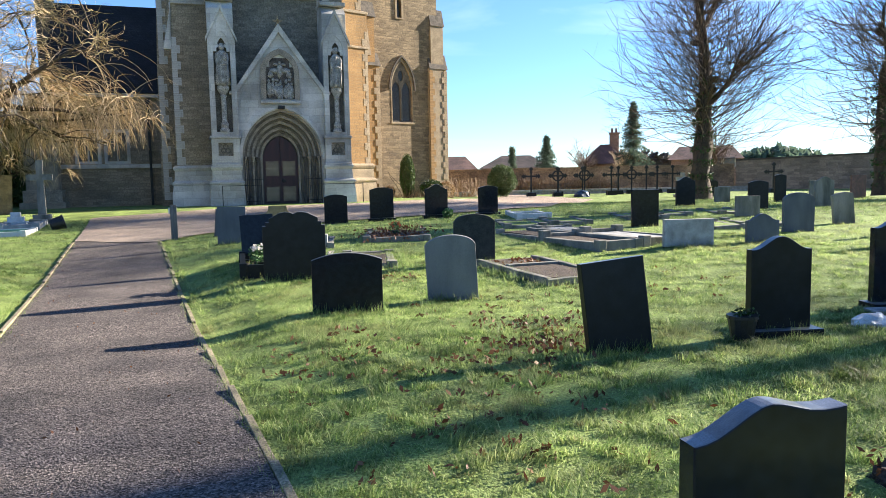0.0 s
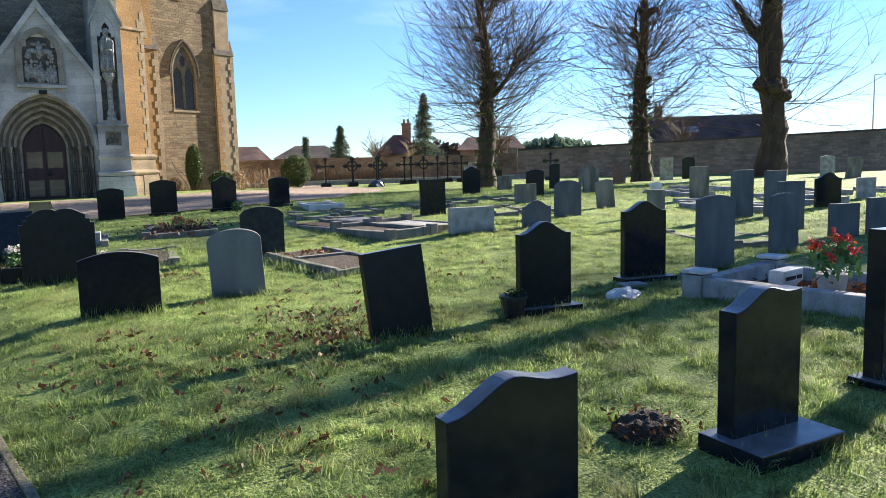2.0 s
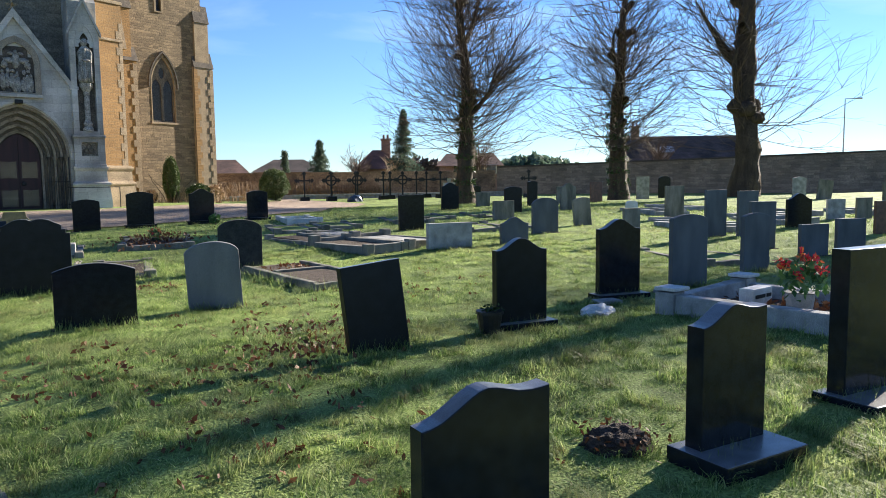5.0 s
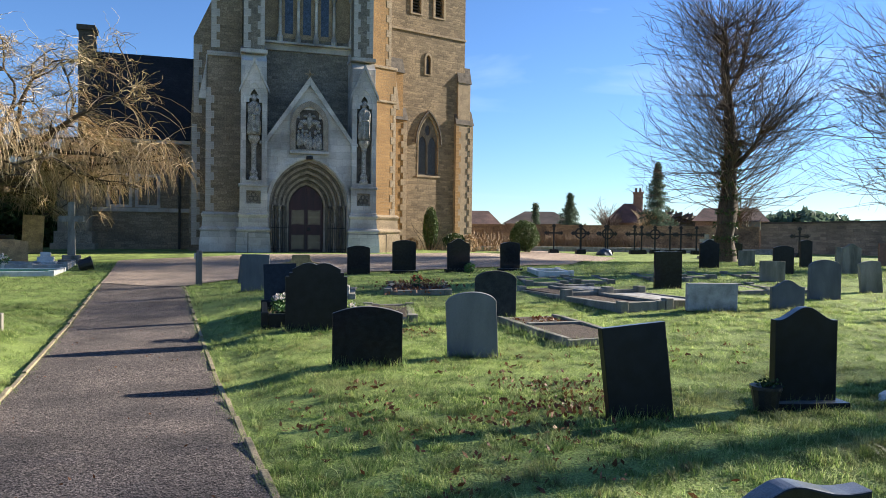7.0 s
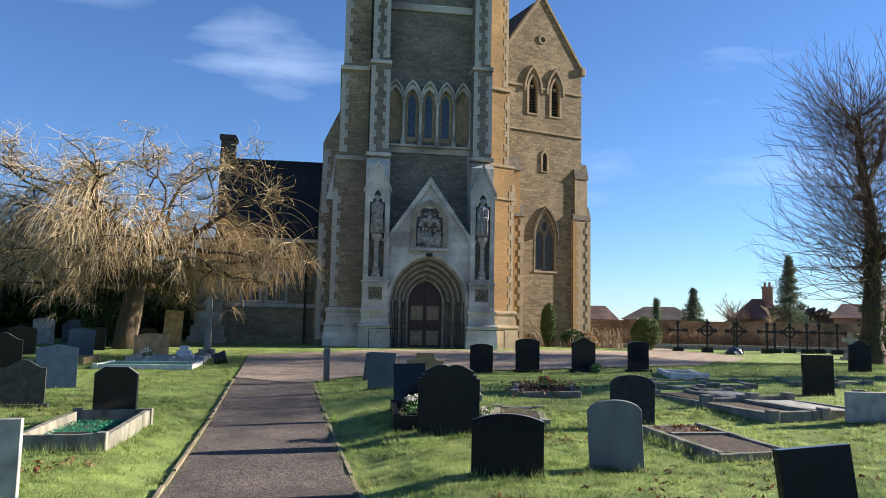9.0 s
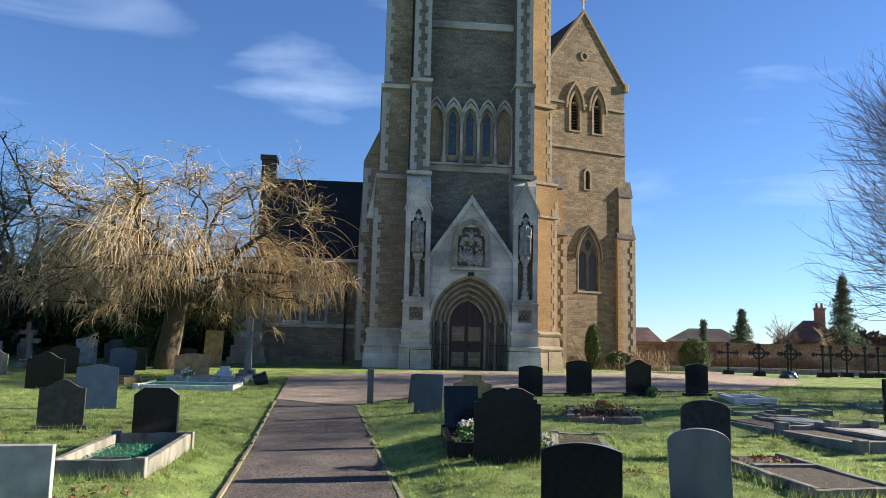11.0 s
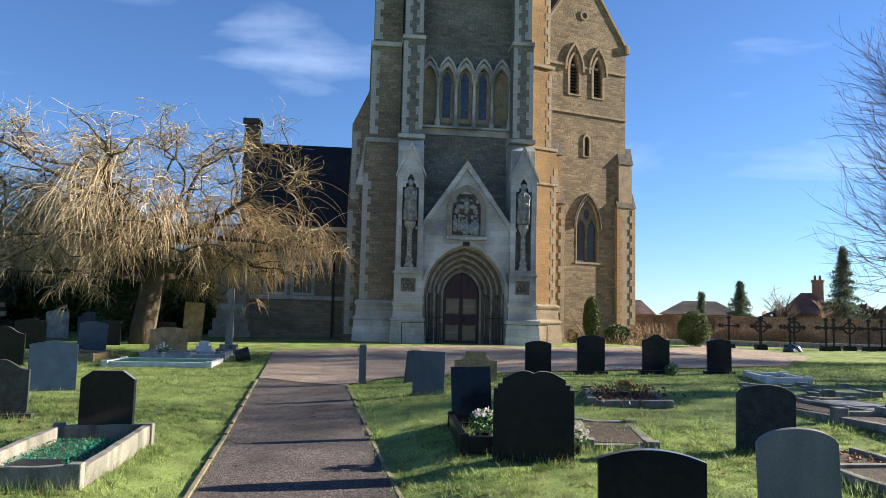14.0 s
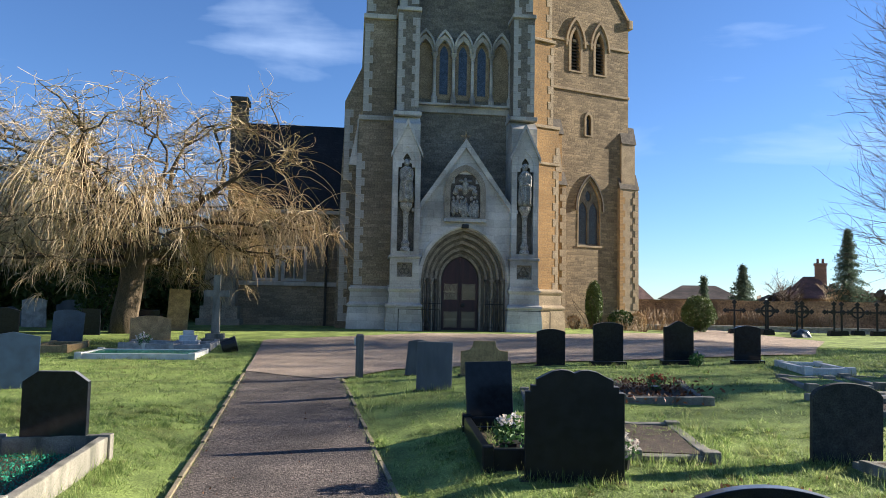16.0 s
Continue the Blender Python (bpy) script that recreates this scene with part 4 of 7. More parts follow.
window = light_frame(wing, 0.13, 0.78, 5.15, 7.3, 9.03, 0.07, y=-0.02)
bm = bmesh.new()
band(bm, arch(0.13, 1.02, 7.2, 7.3, 9.42, 10), arch(0.13, 0.93, 7.2, 7.3, 9.29, 10), -0.10, 0.02)
part("hood_mould", bm, DARKSTONE, window)
bm = bmesh.new()
prism(bm, [arch(0.13, 0.79, 5.15, 7.3, 9.04, 10), arch(-0.26, 0.32, 5.25, 7.1, 7.75, 7), arch(0.52, 0.32, 5.25, 7.1, 7.75, 7), [(0.13 + 0.2 * math.cos(g), 8.12 + 0.34 * math.sin(g)) for g in np.linspace(0, 6.283, 12, endpoint=False)]], 0.12, 0.3)
part("tracery", bm, MIDSTONE, window)
part("glass", boxes((-0.7, 0.95, 0.2, 0.23, 5.15, 8.9)), LEAD, window, "dark leaded glass")
part("sill", boxes((-0.78, 1.04, -0.05, 0.3, 5.02, 5.15), bevel=0.02), ASHLARWARM, window)
light_frame(wing, 0.03, 0.17, 11.75, 12.7, 13.0, 0.13)
part("slit_glass", boxes((-0.2, 0.25, 0.2, 0.23, 11.7, 13.05)), LEAD, wing)
for c in (-0.92, 0.85):
    w = light_frame(wing, c, 0.33, 15.55, 17.1, 18.1, 0.16)
    bm = bmesh.new()
    band(bm, arch(c, 0.72, 17.0, 17.1, 18.85, 8), arch(c, 0.60, 17.0, 17.1, 18.65, 8), -0.1, 0.02)
    part("hood_mould", bm, ASHLARWARM, w)
    for k in range(9):
        part("louvre", boxes((-0.34, 0.34, -0.14, 0.14, -0.012, 0.012)), DARKSTONE, w)
        w.children[-1].matrix_basis = pose(c, 0.22, 15.7 + 0.2 * k, 38)
    # black sheet stands in for the unlit inside behind the louvres
    part("backing", boxes((c - 0.36, c + 0.36, 0.40, 0.42, 15.5, 18.1)), IRON, w)
    part("trefoil", boxes((c - 0.12, c + 0.12, 0.1, 0.2, 17.35, 17.5)), ASHLARWARM, w)
# its corner buttresses with stepped, tiled slopes
b = part("wing_buttress", boxes((2.2, 3.62, -0.20, 0.5, 1.2, 8.75), (2.4, 3.42, -0.13, 0.5, 8.75, 11.6), (2.1, 3.74, -0.28, 0.5, 0, 1.2)), ASHLARWARM, wing, "sunlit stepped stone buttress")
for row in ((2.2, 3.68, -0.25, 0.1, 8.7, 9.7), (2.38, 3.5, -0.18, 0.1, 11.5, 12.6)):
    bm = bmesh.new()
    wedge(bm, *row)
    part("tiled_slope", bm, DARKSTONE, b, "lichened tiled slope")
quoins(b, 3.62, -1, -0.20, 1.4, 8.6, ASHLARWARM)
# orange corner stones carry the warm sunlight on this edge
quoins(b, 2.2, 1, -0.20, 1.4, 8.6, ORANGESTONE, thick=0.015)
b = part("wing_buttress", boxes((-3.3, -1.75, -0.3, 0.1, 0, 8.6), (-3.3, -2.05, -0.3, 0.1, 8.6, 11.6)), ORANGESTONE, wing, "warm stone buttress in the angle")
for row in ((-3.3, -1.68, -0.4, 0.05, 8.55, 9.5), (-3.3, -1.95, -0.4, 0.05, 11.5, 12.6)):
    bm = bmesh.new()
    wedge(bm, *row)
    part("tiled_slope", bm, DARKSTONE, b, "lichened tiled slope")
quoins(b, -1.75, -1, -0.3, 0.4, 8.4, ASHLARWARM)

# the low aisle beside the tower
aisle = part("aisle", bmesh.new(), TOWERSTONE, church, "low shaded aisle with a dark tiled roof")
aisle.matrix_basis = church.matrix_basis.inverted() @ pose(-7.9, 42.3, 0, 0, 0, 7)
bm = bmesh.new()
prism(bm, [[(-4.0, 0), (2.6, 0), (2.6, 6.2), (-4.0, 6.2)], [(-2.65, 2.72), (-1.65, 2.72), (-1.65, 4.3), (-2.65, 4.3)], [(-1.2, 2.72), (-0.2, 2.72), (-0.2, 4.3), (-1.2, 4.3)]], 0, 0.5)
part("aisle_wall", bm, AISLESTONE, aisle)
for x0 in (-2.65, -1.2):
    w = part("window", boxes((x0, x0 + 1.0, 0.25, 0.28, 2.72, 4.3)), LEAD, aisle, "leaded aisle window")
    bm = bmesh.new()
    prism(bm, [[(x0 - 0.15, 2.6), (x0 + 1.15, 2.6), (x0 + 1.15, 4.45), (x0 - 0.15, 4.45)], [(x0 + 0.02, 2.74), (x0 + 0.48, 2.74), (x0 + 0.48, 4.28), (x0 + 0.02, 4.28)], [(x0 + 0.54, 2.74), (x0 + 0.98, 2.74), (x0 + 0.98, 4.28), (x0 + 0.54, 4.28)]], -0.05, 0.24)
    part("window_frame", bm, ASHLAR, w)
part("string_course", boxes((-4.0, 2.6, -0.1, 0.02, 2.35, 2.58), bevel=0.03), ASHLAR, aisle)
part("eaves", boxes((-4.1, 2.6, -0.25, 0.3, 6.15, 6.42), bevel=0.03), ASHLAR, aisle)
v = [(-4.15, -0.35, 6.38), (2.7, -0.35, 6.38), (2.7, 5.2, 12.1), (-4.15, 5.2, 12.1), (-4.15, -0.1, 6.3), (2.7, -0.1, 6.3), (2.7, 5.2, 11.8), (-4.15, 5.2, 11.8)]
me = bpy.data.meshes.new("roof")
me.from_pydata(v, [], [(0, 1, 2, 3), (7, 6, 5, 4), (0, 3, 7, 4), (1, 5, 6, 2), (0, 4, 5, 1), (3, 2, 6, 7)])
finish("roof", me, SLATES, aisle, "dark tiled roof")
# capped block standing for the aisle's plain gable-end parapet, no real chimney
bm = boxes((-4.9, -4.1, 4.2, 5.4, 5.0, 13.2), (-5.0, -4.0, 4.1, 5.5, 13.1, 13.4))
part("chimney", bm, DARKSTONE, aisle)
bm = boxes((-5.05, -3.5, -0.9, 0.6, 1.2, 5.2), (-5.2, -3.35, -1.05, 0.6, 0.6, 1.25), (-5.35, -3.2, -1.2, 0.6, 0, 0.62), bevel=0.03)
wedge(bm, -5.05, -3.5, -0.9, 0.6, 5.2, 6.3)
part("pier", bm, MOULDED, aisle)
bm = bmesh.new()
prism(bm, [[(-4.15, 5.5), (-4.15, 6.4), (-4.6, 12.4), (-5.0, 12.4), (-5.0, 5.5)]], 4.6, 5.2)
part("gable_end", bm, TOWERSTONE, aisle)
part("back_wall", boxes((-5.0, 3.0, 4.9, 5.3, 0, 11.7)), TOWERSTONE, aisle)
bm = boxes((0.9, 1.02, -0.14, -0.02, 0.2, 6.1), (0.84, 1.08, -0.2, 0.0, 5.8, 6.1))
part("drainpipe", bm, IRON, aisle, "black cast iron drainpipe")
# stepped buttress between aisle and tower
bm = bmesh.new()
prism(bm, [[(-6.15, BASE - 0.3), (-5.0, BASE - 0.3), (-4.8, 14.0), (-5.05, 13.6), (-5.95, 11.6), (-5.95, 9.9), (-6.05, 7.4)]], 2.2, 3.4)
sb = part("stepped_buttress", bm, AISLESTONE, church)
quoins(sb, -6.02, 1, 2.2, 0.6, 7.2, ASHLAR)
quoins(sb, -5.93, 1, 2.2, 7.6, 11.2, ASHLAR)
# far parts of the body: the nave roof behind, closing the building
part("nave_wall", boxes((-4.5, 4.0, 10.0, 40, 0, 12)), TOWERSTONE, church)
bm = bmesh.new()
prism(bm, [[(-4.8, 11.9), (4.3, 11.9), (-0.2, 19)]], 10.0, 40)
part("nave_roof", bm, SLATES, church, "dark tiled nave roof")


# ---------------------------------------------------------------- graves
def outline(style, w, h):
    """A headstone's outline in x and z."""
    a = w / 2
    if style == "ogee":          # low shoulders that sweep up to a rounded middle
        top = [(a * s, h - 0.10 * w * 2 * (0.5 - 0.5 * math.cos(math.pi * min(1, abs(s) * 1.08)))) for s in np.linspace(1, -1, 25)]
    elif style == "wave":        # a low shoulder that sweeps up to a crest and dips a little beyond it
        top = [(a * s, h - 0.21 * w * float(np.interp(s, (-1.0, -0.85, -0.7, -0.5, -0.3, -0.15, -0.02, 0.12, 0.3, 0.5, 0.7, 0.85, 1.0), (1.0, 0.94, 0.82, 0.55, 0.26, 0.08, 0.0, 0.03, 0.14, 0.26, 0.30, 0.28, 0.24)))) for s in np.linspace(1, -1, 29)]
    elif style == "round":
        top = [(a * s, h - 0.10 * w * s * s) for s in np.linspace(1, -1, 17)]
    elif style == "half":        # a full low arch
        top = [(a * s, h - 0.24 * w * (1 - math.sqrt(max(0, 1 - s * s * 0.96)))) for s in np.linspace(1, -1, 21)]
    elif style == "peak":
        top = [(a, h - 0.16 * w), (a * 0.55, h), (-a * 0.55, h), (-a, h - 0.16 * w)]
    elif style == "point":
        top = [(a, h - 0.10 * w), (0, h), (-a, h - 0.10 * w)]
    elif style == "shoulder":    # a broad hump with stepped shoulders
        s = [(a, h * 0.76), (a, h * 0.80), (a * 0.89, h * 0.80), (a * 0.89, h * 0.855), (a * 0.78, h * 0.855), (a * 0.78, h * 0.91), (a * 0.62, h * 0.945), (a * 0.45, h * 0.985), (a * 0.28, h), (a * 0.12, h * 0.995), (0, h * 0.972)]
        top = s + [(-x, z) for x, z in reversed(s[:-1])]
    elif style == "cusp":        # hollowed shoulders under a flat head
        s = [(a, h * 0.55), (a, h * 0.70), (a * 0.86, h * 0.70), (a * 0.62, h * 0.74), (a * 0.5, h * 0.84), (a * 0.46, h)]
        top = s + [(-x, z) for x, z in reversed(s)]
    elif style == "lug":
        s = [(a, h * 0.86), (a, h * 0.93), (a * 0.84, h * 0.93), (a * 0.8, h * 0.9)] + [(a * 0.8 * math.cos(g), h * 0.9 + h * 0.1 * math.sin(g)) for g in np.linspace(0.2, math.pi / 2, 6)]
        top = s + [(-x, z) for x, z in reversed(s[:-1])]
    else:
        top = [(a, h), (-a, h)]
    return [(-a, 0), (a, 0)] + top


STOOD = []          # where headstones stand, for the long grass at their feet


def headstone(x, y, w, h, style, mat, label, rz=0.0, thick=0.09, lean=0.0, tilt=0.0, base=0.0, ledge=0.0, group="headstones in the churchyard"):
    """rz turns it, lean tips it over backwards, tilt sideways. base: height of its plinth; ledge: how far that stands out in front."""
    t = thing("headstone", pose(x, y, lie(x, y) + 0.0, 0, 0, rz), label, "headstone", group)
    bm = bmesh.new()
    z0 = base - 0.002 if base else -0.06
    prism(bm, [[(px, pz + (0 if pz > 0.001 else z0 - base)) for px, pz in outline(style, w, h - base)]], -thick / 2, thick / 2)
    sharp = [e for e in bm.edges if len(e.link_faces) == 2 and abs(e.verts[0].co.y - e.verts[1].co.y) < 1e-5]
    bmesh.ops.bevel(bm, geom=sharp, offset=0.007, segments=2, profile=0.5, affect="EDGES")
    bmesh.ops.transform(bm, matrix=pose(0, 0, base, lean, tilt, 0), verts=bm.verts)
    slab = part("slab", bm, mat, t)
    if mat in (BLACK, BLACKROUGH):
        slab.data.materials.append(TOPSHEEN)
        # upward faces take the pale sheen colour, as if mirroring the sky
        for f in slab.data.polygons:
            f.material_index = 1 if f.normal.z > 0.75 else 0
    if base:
        bm = bmesh.new()
        box(bm, -w / 2 - 0.07, w / 2 + 0.07, -thick / 2 - 0.06 - ledge, thick / 2 + 0.06, -0.08, base, 0.008)
        foot = part("plinth", bm, mat, t)
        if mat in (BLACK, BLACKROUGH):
            foot.data.materials.append(TOPSHEEN)
            # the ledge's top gets the same painted sheen
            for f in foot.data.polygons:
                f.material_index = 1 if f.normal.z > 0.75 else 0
    else:
        part("soil_margin", boxes((-w / 2 - 0.05, w / 2 + 0.05, -thick / 2 - 0.05, thick / 2 + 0.05, -0.1, 0.002), bevel=0.001), SOIL, t, "dark soil round its foot")
    STOOD.append((x, y, w, rz))
    return t


def kerb_set(x, y, w, l, mat, label, rz=0.0, high=0.16, thick=0.12, fill=None, posts=True, fill_mesh=None):
    """Kerb stones round a grave: x and y at its middle, l along y."""
    t = thing("grave_kerb", pose(x, y, lie(x, y) - (0.045 if mat is GREY and y > 5 and x > 0 else 0.0), 0, 0, rz), label, "grave kerb", "kerbed graves")
    if mat is GREY:          # old stones, sunk into the turf
        high *= 0.72
    a, b = w / 2, l / 2
    for x0, x1, y0, y1 in ((-a, -a + thick, -b + thick, b - thick), (a - thick, a, -b + thick, b - thick), (-a, a, -b, -b + thick), (-a, a, b - thick, b)):
        wear = random.Random(round(x * 31 + x0 * 7 + y0 * 13, 3))
        stone = boxes((x0, x1, y0, y1, -0.1, high), bevel=0.014)
        if mat in (GREY, PALE):
            bmesh.ops.subdivide_edges(stone, edges=[e for e in stone.edges if e.calc_length() > 0.5], cuts=7)
            for v in stone.verts:
                v.co += Vector((noise.noise(v.co * 6 + Vector((x, y, 0))), noise.noise(v.co * 7 + Vector((y, x, 3))), noise.noise(v.co * 5 + Vector((x, 9, y))))) * 0.014
        ob = part("kerb_stone", stone, mat, t)
        if mat in (GREY, PALE):
            ob.matrix_basis = pose(0, 0, wear.uniform(-0.035, 0.01), wear.uniform(-0.8, 0.8), wear.uniform(-2.5, 2.5), wear.uniform(-1.0, 1.0))
    if posts:
        for sx in (-1, 1):
            for sy in (-1, 1):
                cx, cy = sx * (a - thick / 2), sy * (b - thick / 2)
                part("corner_post", boxes((cx - thick * 0.68, cx + thick * 0.68, cy - thick * 0.68, cy + thick * 0.68, -0.1, high + 0.03), bevel=0.015), mat, t)
    if fill:
        part("infill", boxes((-a + thick, a - thick, -b + thick, b - thick, -0.05, high * (0.86 if fill is CHIPS else 0.8 if mat is GREY and x > 0 and high < 0.2 else 0.1))), fill, t)
    return t


def scatter(name, x, y, w, l, n, size, mat, label, category, lift=0.0, rz=0.0, seed=1, flat=0.0):
    rng, s = random.Random(seed), Soup()
    for _ in range(n):
        u, v = (rng.gauss(0, w / 4), rng.gauss(0, l / 4)) if flat == 0 else (rng.uniform(-w / 2, w / 2), rng.uniform(-l / 2, l / 2))
        g = radians(rz)
        px, py = x + u * math.cos(g) - v * math.sin(g), y + u * math.sin(g) + v * math.cos(g)
        s.leaf(Vector((px, py, lie(px, py) + lift + rng.uniform(0.01, 0.035))), size * rng.uniform(0.6, 1.3), rng)
    return tagged(finish(name, s.mesh(name), mat), label, category, kind="stuff")


def bouquet(x, y, z, r, petals, label, seed=1, pot=PLASTIC):
    t = thing("flower_vase", pose(x, y, z), label, "flowers")
    bm = bmesh.new()
    lathe(bm, [(r * 0.45, 0), (r * 0.5, 0.02), (r * 0.6, r * 0.9), (r * 0.66, r * 0.95), (r * 0.55, r * 0.95)], 12)
    part("pot", bm, pot, t, smooth=False)
    rng = random.Random(seed)
    leaves, flowers = Soup(), Soup()
    for _ in range(170):
        d = Vector((rng.gauss(0, 1), rng.gauss(0, 1), rng.gauss(0.4, 0.8))).normalized() * r * rng.uniform(0.5, 1.15)
        leaves.leaf(Vector((0, 0, r * 1.35)) + d, r * 0.22, rng)
    for _ in range(14):
        c = Vector((rng.gauss(0, 0.6), rng.gauss(0, 0.6), rng.uniform(0.1, 1))).normalized() * r * rng.uniform(0.85, 1.15) + Vector((0, 0, r * 1.45))
        for _ in range(16):
            flowers.leaf(c + Vector((rng.gauss(0, 1), rng.gauss(0, 1), rng.gauss(0, 1))) * r * 0.11, r * 0.13, rng)
    for nm, sp, mt in (("foliage", leaves, LEAF), ("bloom", flowers, petals)):
        tagged(finish(nm, sp.mesh(nm), mt, t), kind="stuff")
    return t


black = "polished black granite headstone standing in the grass"
# right of the path, close by
headstone(2.13, 1.69, 0.6, 0.7, "wave", BLACK, "polished black granite headstone with a wave-shaped top", rz=1, thick=0.10)
headstone(3.81, 1.91, 0.5, 0.84, "wave", BLACK, "black granite headstone with a wave-shaped top on a ledged plinth", rz=1, thick=0.11, base=0.09, ledge=0.16)
headstone(5.53, 2.2, 0.6, 1.02, "flat", BLACK, "tall black granite headstone with a flat bright top", rz=0, thick=0.13, base=0.05, ledge=0.2)
headstone(3.27, 5.25, 0.59, 0.8, "flat", BLACKROUGH, "dark granite headstone leaning to one side", rz=3, thick=0.09, tilt=-5, lean=-4)
headstone(1.16, 8.25, 0.84, 0.72, "round", BLACK, "wide black granite headstone with a shallow curved top", rz=-6, thick=0.09)
headstone(2.57, 8.75, 0.66, 0.86, "half", STAINED, "weathered grey stone headstone with a curved top, leaning", rz=-8, thick=0.08, tilt=-3, lean=4)
headstone(4.97, 5.48, 0.60, 0.93, "ogee", BLACKROUGH, "dark granite headstone with an ogee top and plinth", rz=-4, thick=0.10, base=0.07, ledge=0.05)
headstone(7.22, 6.47, 0.62, 1.02, "ogee", BLACK, "dark polished granite headstone with an ogee top", rz=-8, thick=0.10, base=0.06, ledge=0.08)
headstone(8.67, 6.62, 0.62, 1.03, "round", SLATE, "tall grey slate headstone in the grass", rz=-6)
headstone(10.77, 7.15, 0.54, 0.96, "round", SLATE, "grey slate headstone with a curved top", rz=-6)
headstone(3.7, 12.1, 0.74, 0.88, "half", LICHEN, "lichened dark slate headstone with a rounded top", rz=-5, lean=3)
# the kerbed pair near the path
headstone(0.56, 11.25, 0.97, 1.08, "shoulder", BLACKROUGH, "broad black granite headstone with stepped shoulders", rz=-3, thick=0.12)
headstone(-0.1, 13.76, 0.62, 0.9, "flat", BLACK, "black granite headstone leaning back over a kerbed grave", rz=4, thick=0.08, lean=-8, base=0.06, tilt=-2)
headstone(-0.9, 17.7, 0.66, 0.9, "flat", SLATE, "plain grey slate headstone near the drive", rz=3, tilt=1)
headstone(-1.29, 20.49, 0.58, 0.78, "round", SLATE, "grey slate headstone leaning to one side", rz=6, tilt=5)
headstone(0.16, 19.93, 1.02, 0.73, "cusp", BROWNSTONE, "ochre sandstone headstone with hollowed shoulders", rz=2, thick=0.12)
headstone(1.82, 21.4, 0.68, 0.86, "round", BLACK, black, rz=4)
headstone(3.2, 21.5, 0.72, 1.02, "round", BLACK, "tall black granite headstone on a low plinth", rz=3, base=0.10)
headstone(4.88, 21.5, 0.71, 1.03, "ogee", BLACK, "tall black granite headstone on a low plinth with greenery", rz=3, base=0.10)
headstone(6.52, 21.5, 0.63, 0.9, "round", BLACK, "black granite headstone behind white kerbs", rz=4, base=0.08)
# the field behind
headstone(7.95, 12.2, 0.98, 0.52, "flat", PALE, "low broad pale granite headstone", rz=-4, thick=0.13)
headstone(8.96, 15.94, 0.68, 0.89, "flat", BLACK, "square black granite headstone in the grass", rz=-4)
headstone(13.99, 22.79, 0.69, 1, "ogee", BLACKROUGH, "dark granite headstone with an ogee top", rz=-5)
headstone(26, 40.5, 0.75, 1, "round", BLACK, black, rz=-5)
headstone(16.55, 24.58, 0.62, 0.57, "flat", GREY, "low grey stone marker in the grass", rz=-5)
headstone(12.87, 17.58, 0.7, 0.56, "flat", GREY, "low grey stone marker in the grass", rz=-5)
headstone(14.82, 19.91, 0.65, 0.88, "round", BLACKROUGH, "dark granite headstone with a rounded top", rz=-5)
headstone(9.63, 12.33, 0.67, 0.57, "ogee", SLATE, "short grey slate headstone with an ogee top", rz=-5)
headstone(11.58, 13.82, 0.73, 0.87, "half", SLATE, "grey slate headstone with a rounded top", rz=-5)
headstone(17.28, 20.03, 0.63, 0.96, "ogee", GREY, "grey stone headstone with an ogee top", rz=-5)
headstone(13.82, 15.07, 0.55, 0.77, "round", GREY, "pale lichened headstone leaning to one side", rz=-5, tilt=-6)
headstone(22.67, 24.75, 0.63, 0.92, "flat", REDSTONE, "dark red granite headstone by the wall", rz=-5)
headstone(20.29, 24.09, 0.68, 0.75, "flat", GREY, "grey stone headstone by the wall", rz=-5)
headstone(18.31, 23.6, 0.45, 1.01, "round", BLACKROUGH, "dark narrow headstone by the wall", rz=-5)
headstone(34.67, 34.15, 0.93, 1.46, "flat", PALE, "tall pale stone headstone by the wall", rz=-10)
headstone(38.88, 36.39, 0.95, 1.5, "half", BLACK, "dark rounded headstone by the wall", rz=-10)
headstone(11.84, 11.1, 0.4, 0.76, "flat", GREY, "narrow grey headstone in the grass", rz=-8)
headstone(13.4, 12.74, 0.31, 0.81, "half", WHITE, "small white marble headstone", rz=-8)
headstone(17.92, 15.64, 0.66, 1, "flat", GREY, "tall grey stone headstone in the middle rows", rz=-10)
headstone(14.63, 11.25, 0.58, 1.1, "flat", SLATE, "tall grey slate headstone in the middle rows", rz=-10)
headstone(15.46, 11.02, 0.55, 1.07, "flat", SLATE, "tall grey slate headstone in the middle rows", rz=-12)
headstone(13.58, 9.17, 0.61, 0.97, "flat", SLATE, "square grey slate headstone in the middle rows", rz=-12)
headstone(18.65, 11.91, 0.78, 0.92, "ogee", BLACK, "black granite headstone with an ogee top", rz=-14)
headstone(22.18, 13.13, 0.63, 0.63, "flat", PALE, "pale granite headstone in the far rows", rz=-16)
headstone(23.3, 12.93, 0.56, 0.66, "flat", GREY, "grey stone headstone in the far rows", rz=-16)
headstone(13.59, 8.04, 0.63, 0.61, "flat", SLATE, "low slate headstone among old kerbs", rz=-14)
headstone(14.53, 7.9, 0.67, 0.69, "flat", SLATE, "low slate headstone among old kerbs", rz=-14)
headstone(18.93, 9.79, 0.51, 0.81, "flat", REDSTONE, "red-brown granite headstone in the far rows", rz=-18)
headstone(17.7, 8.29, 0.52, 0.89, "flat", REDSTONE, "red-brown granite headstone in the far rows", rz=-20)
headstone(28.65, 14.18, 0.41, 1.11, "flat", GREY, "tall narrow grey headstone near the wall", rz=-20)
headstone(19.93, 8.75, 0.5, 1.16, "flat", SLATE, "tall narrow slate headstone in the far rows", rz=-22)
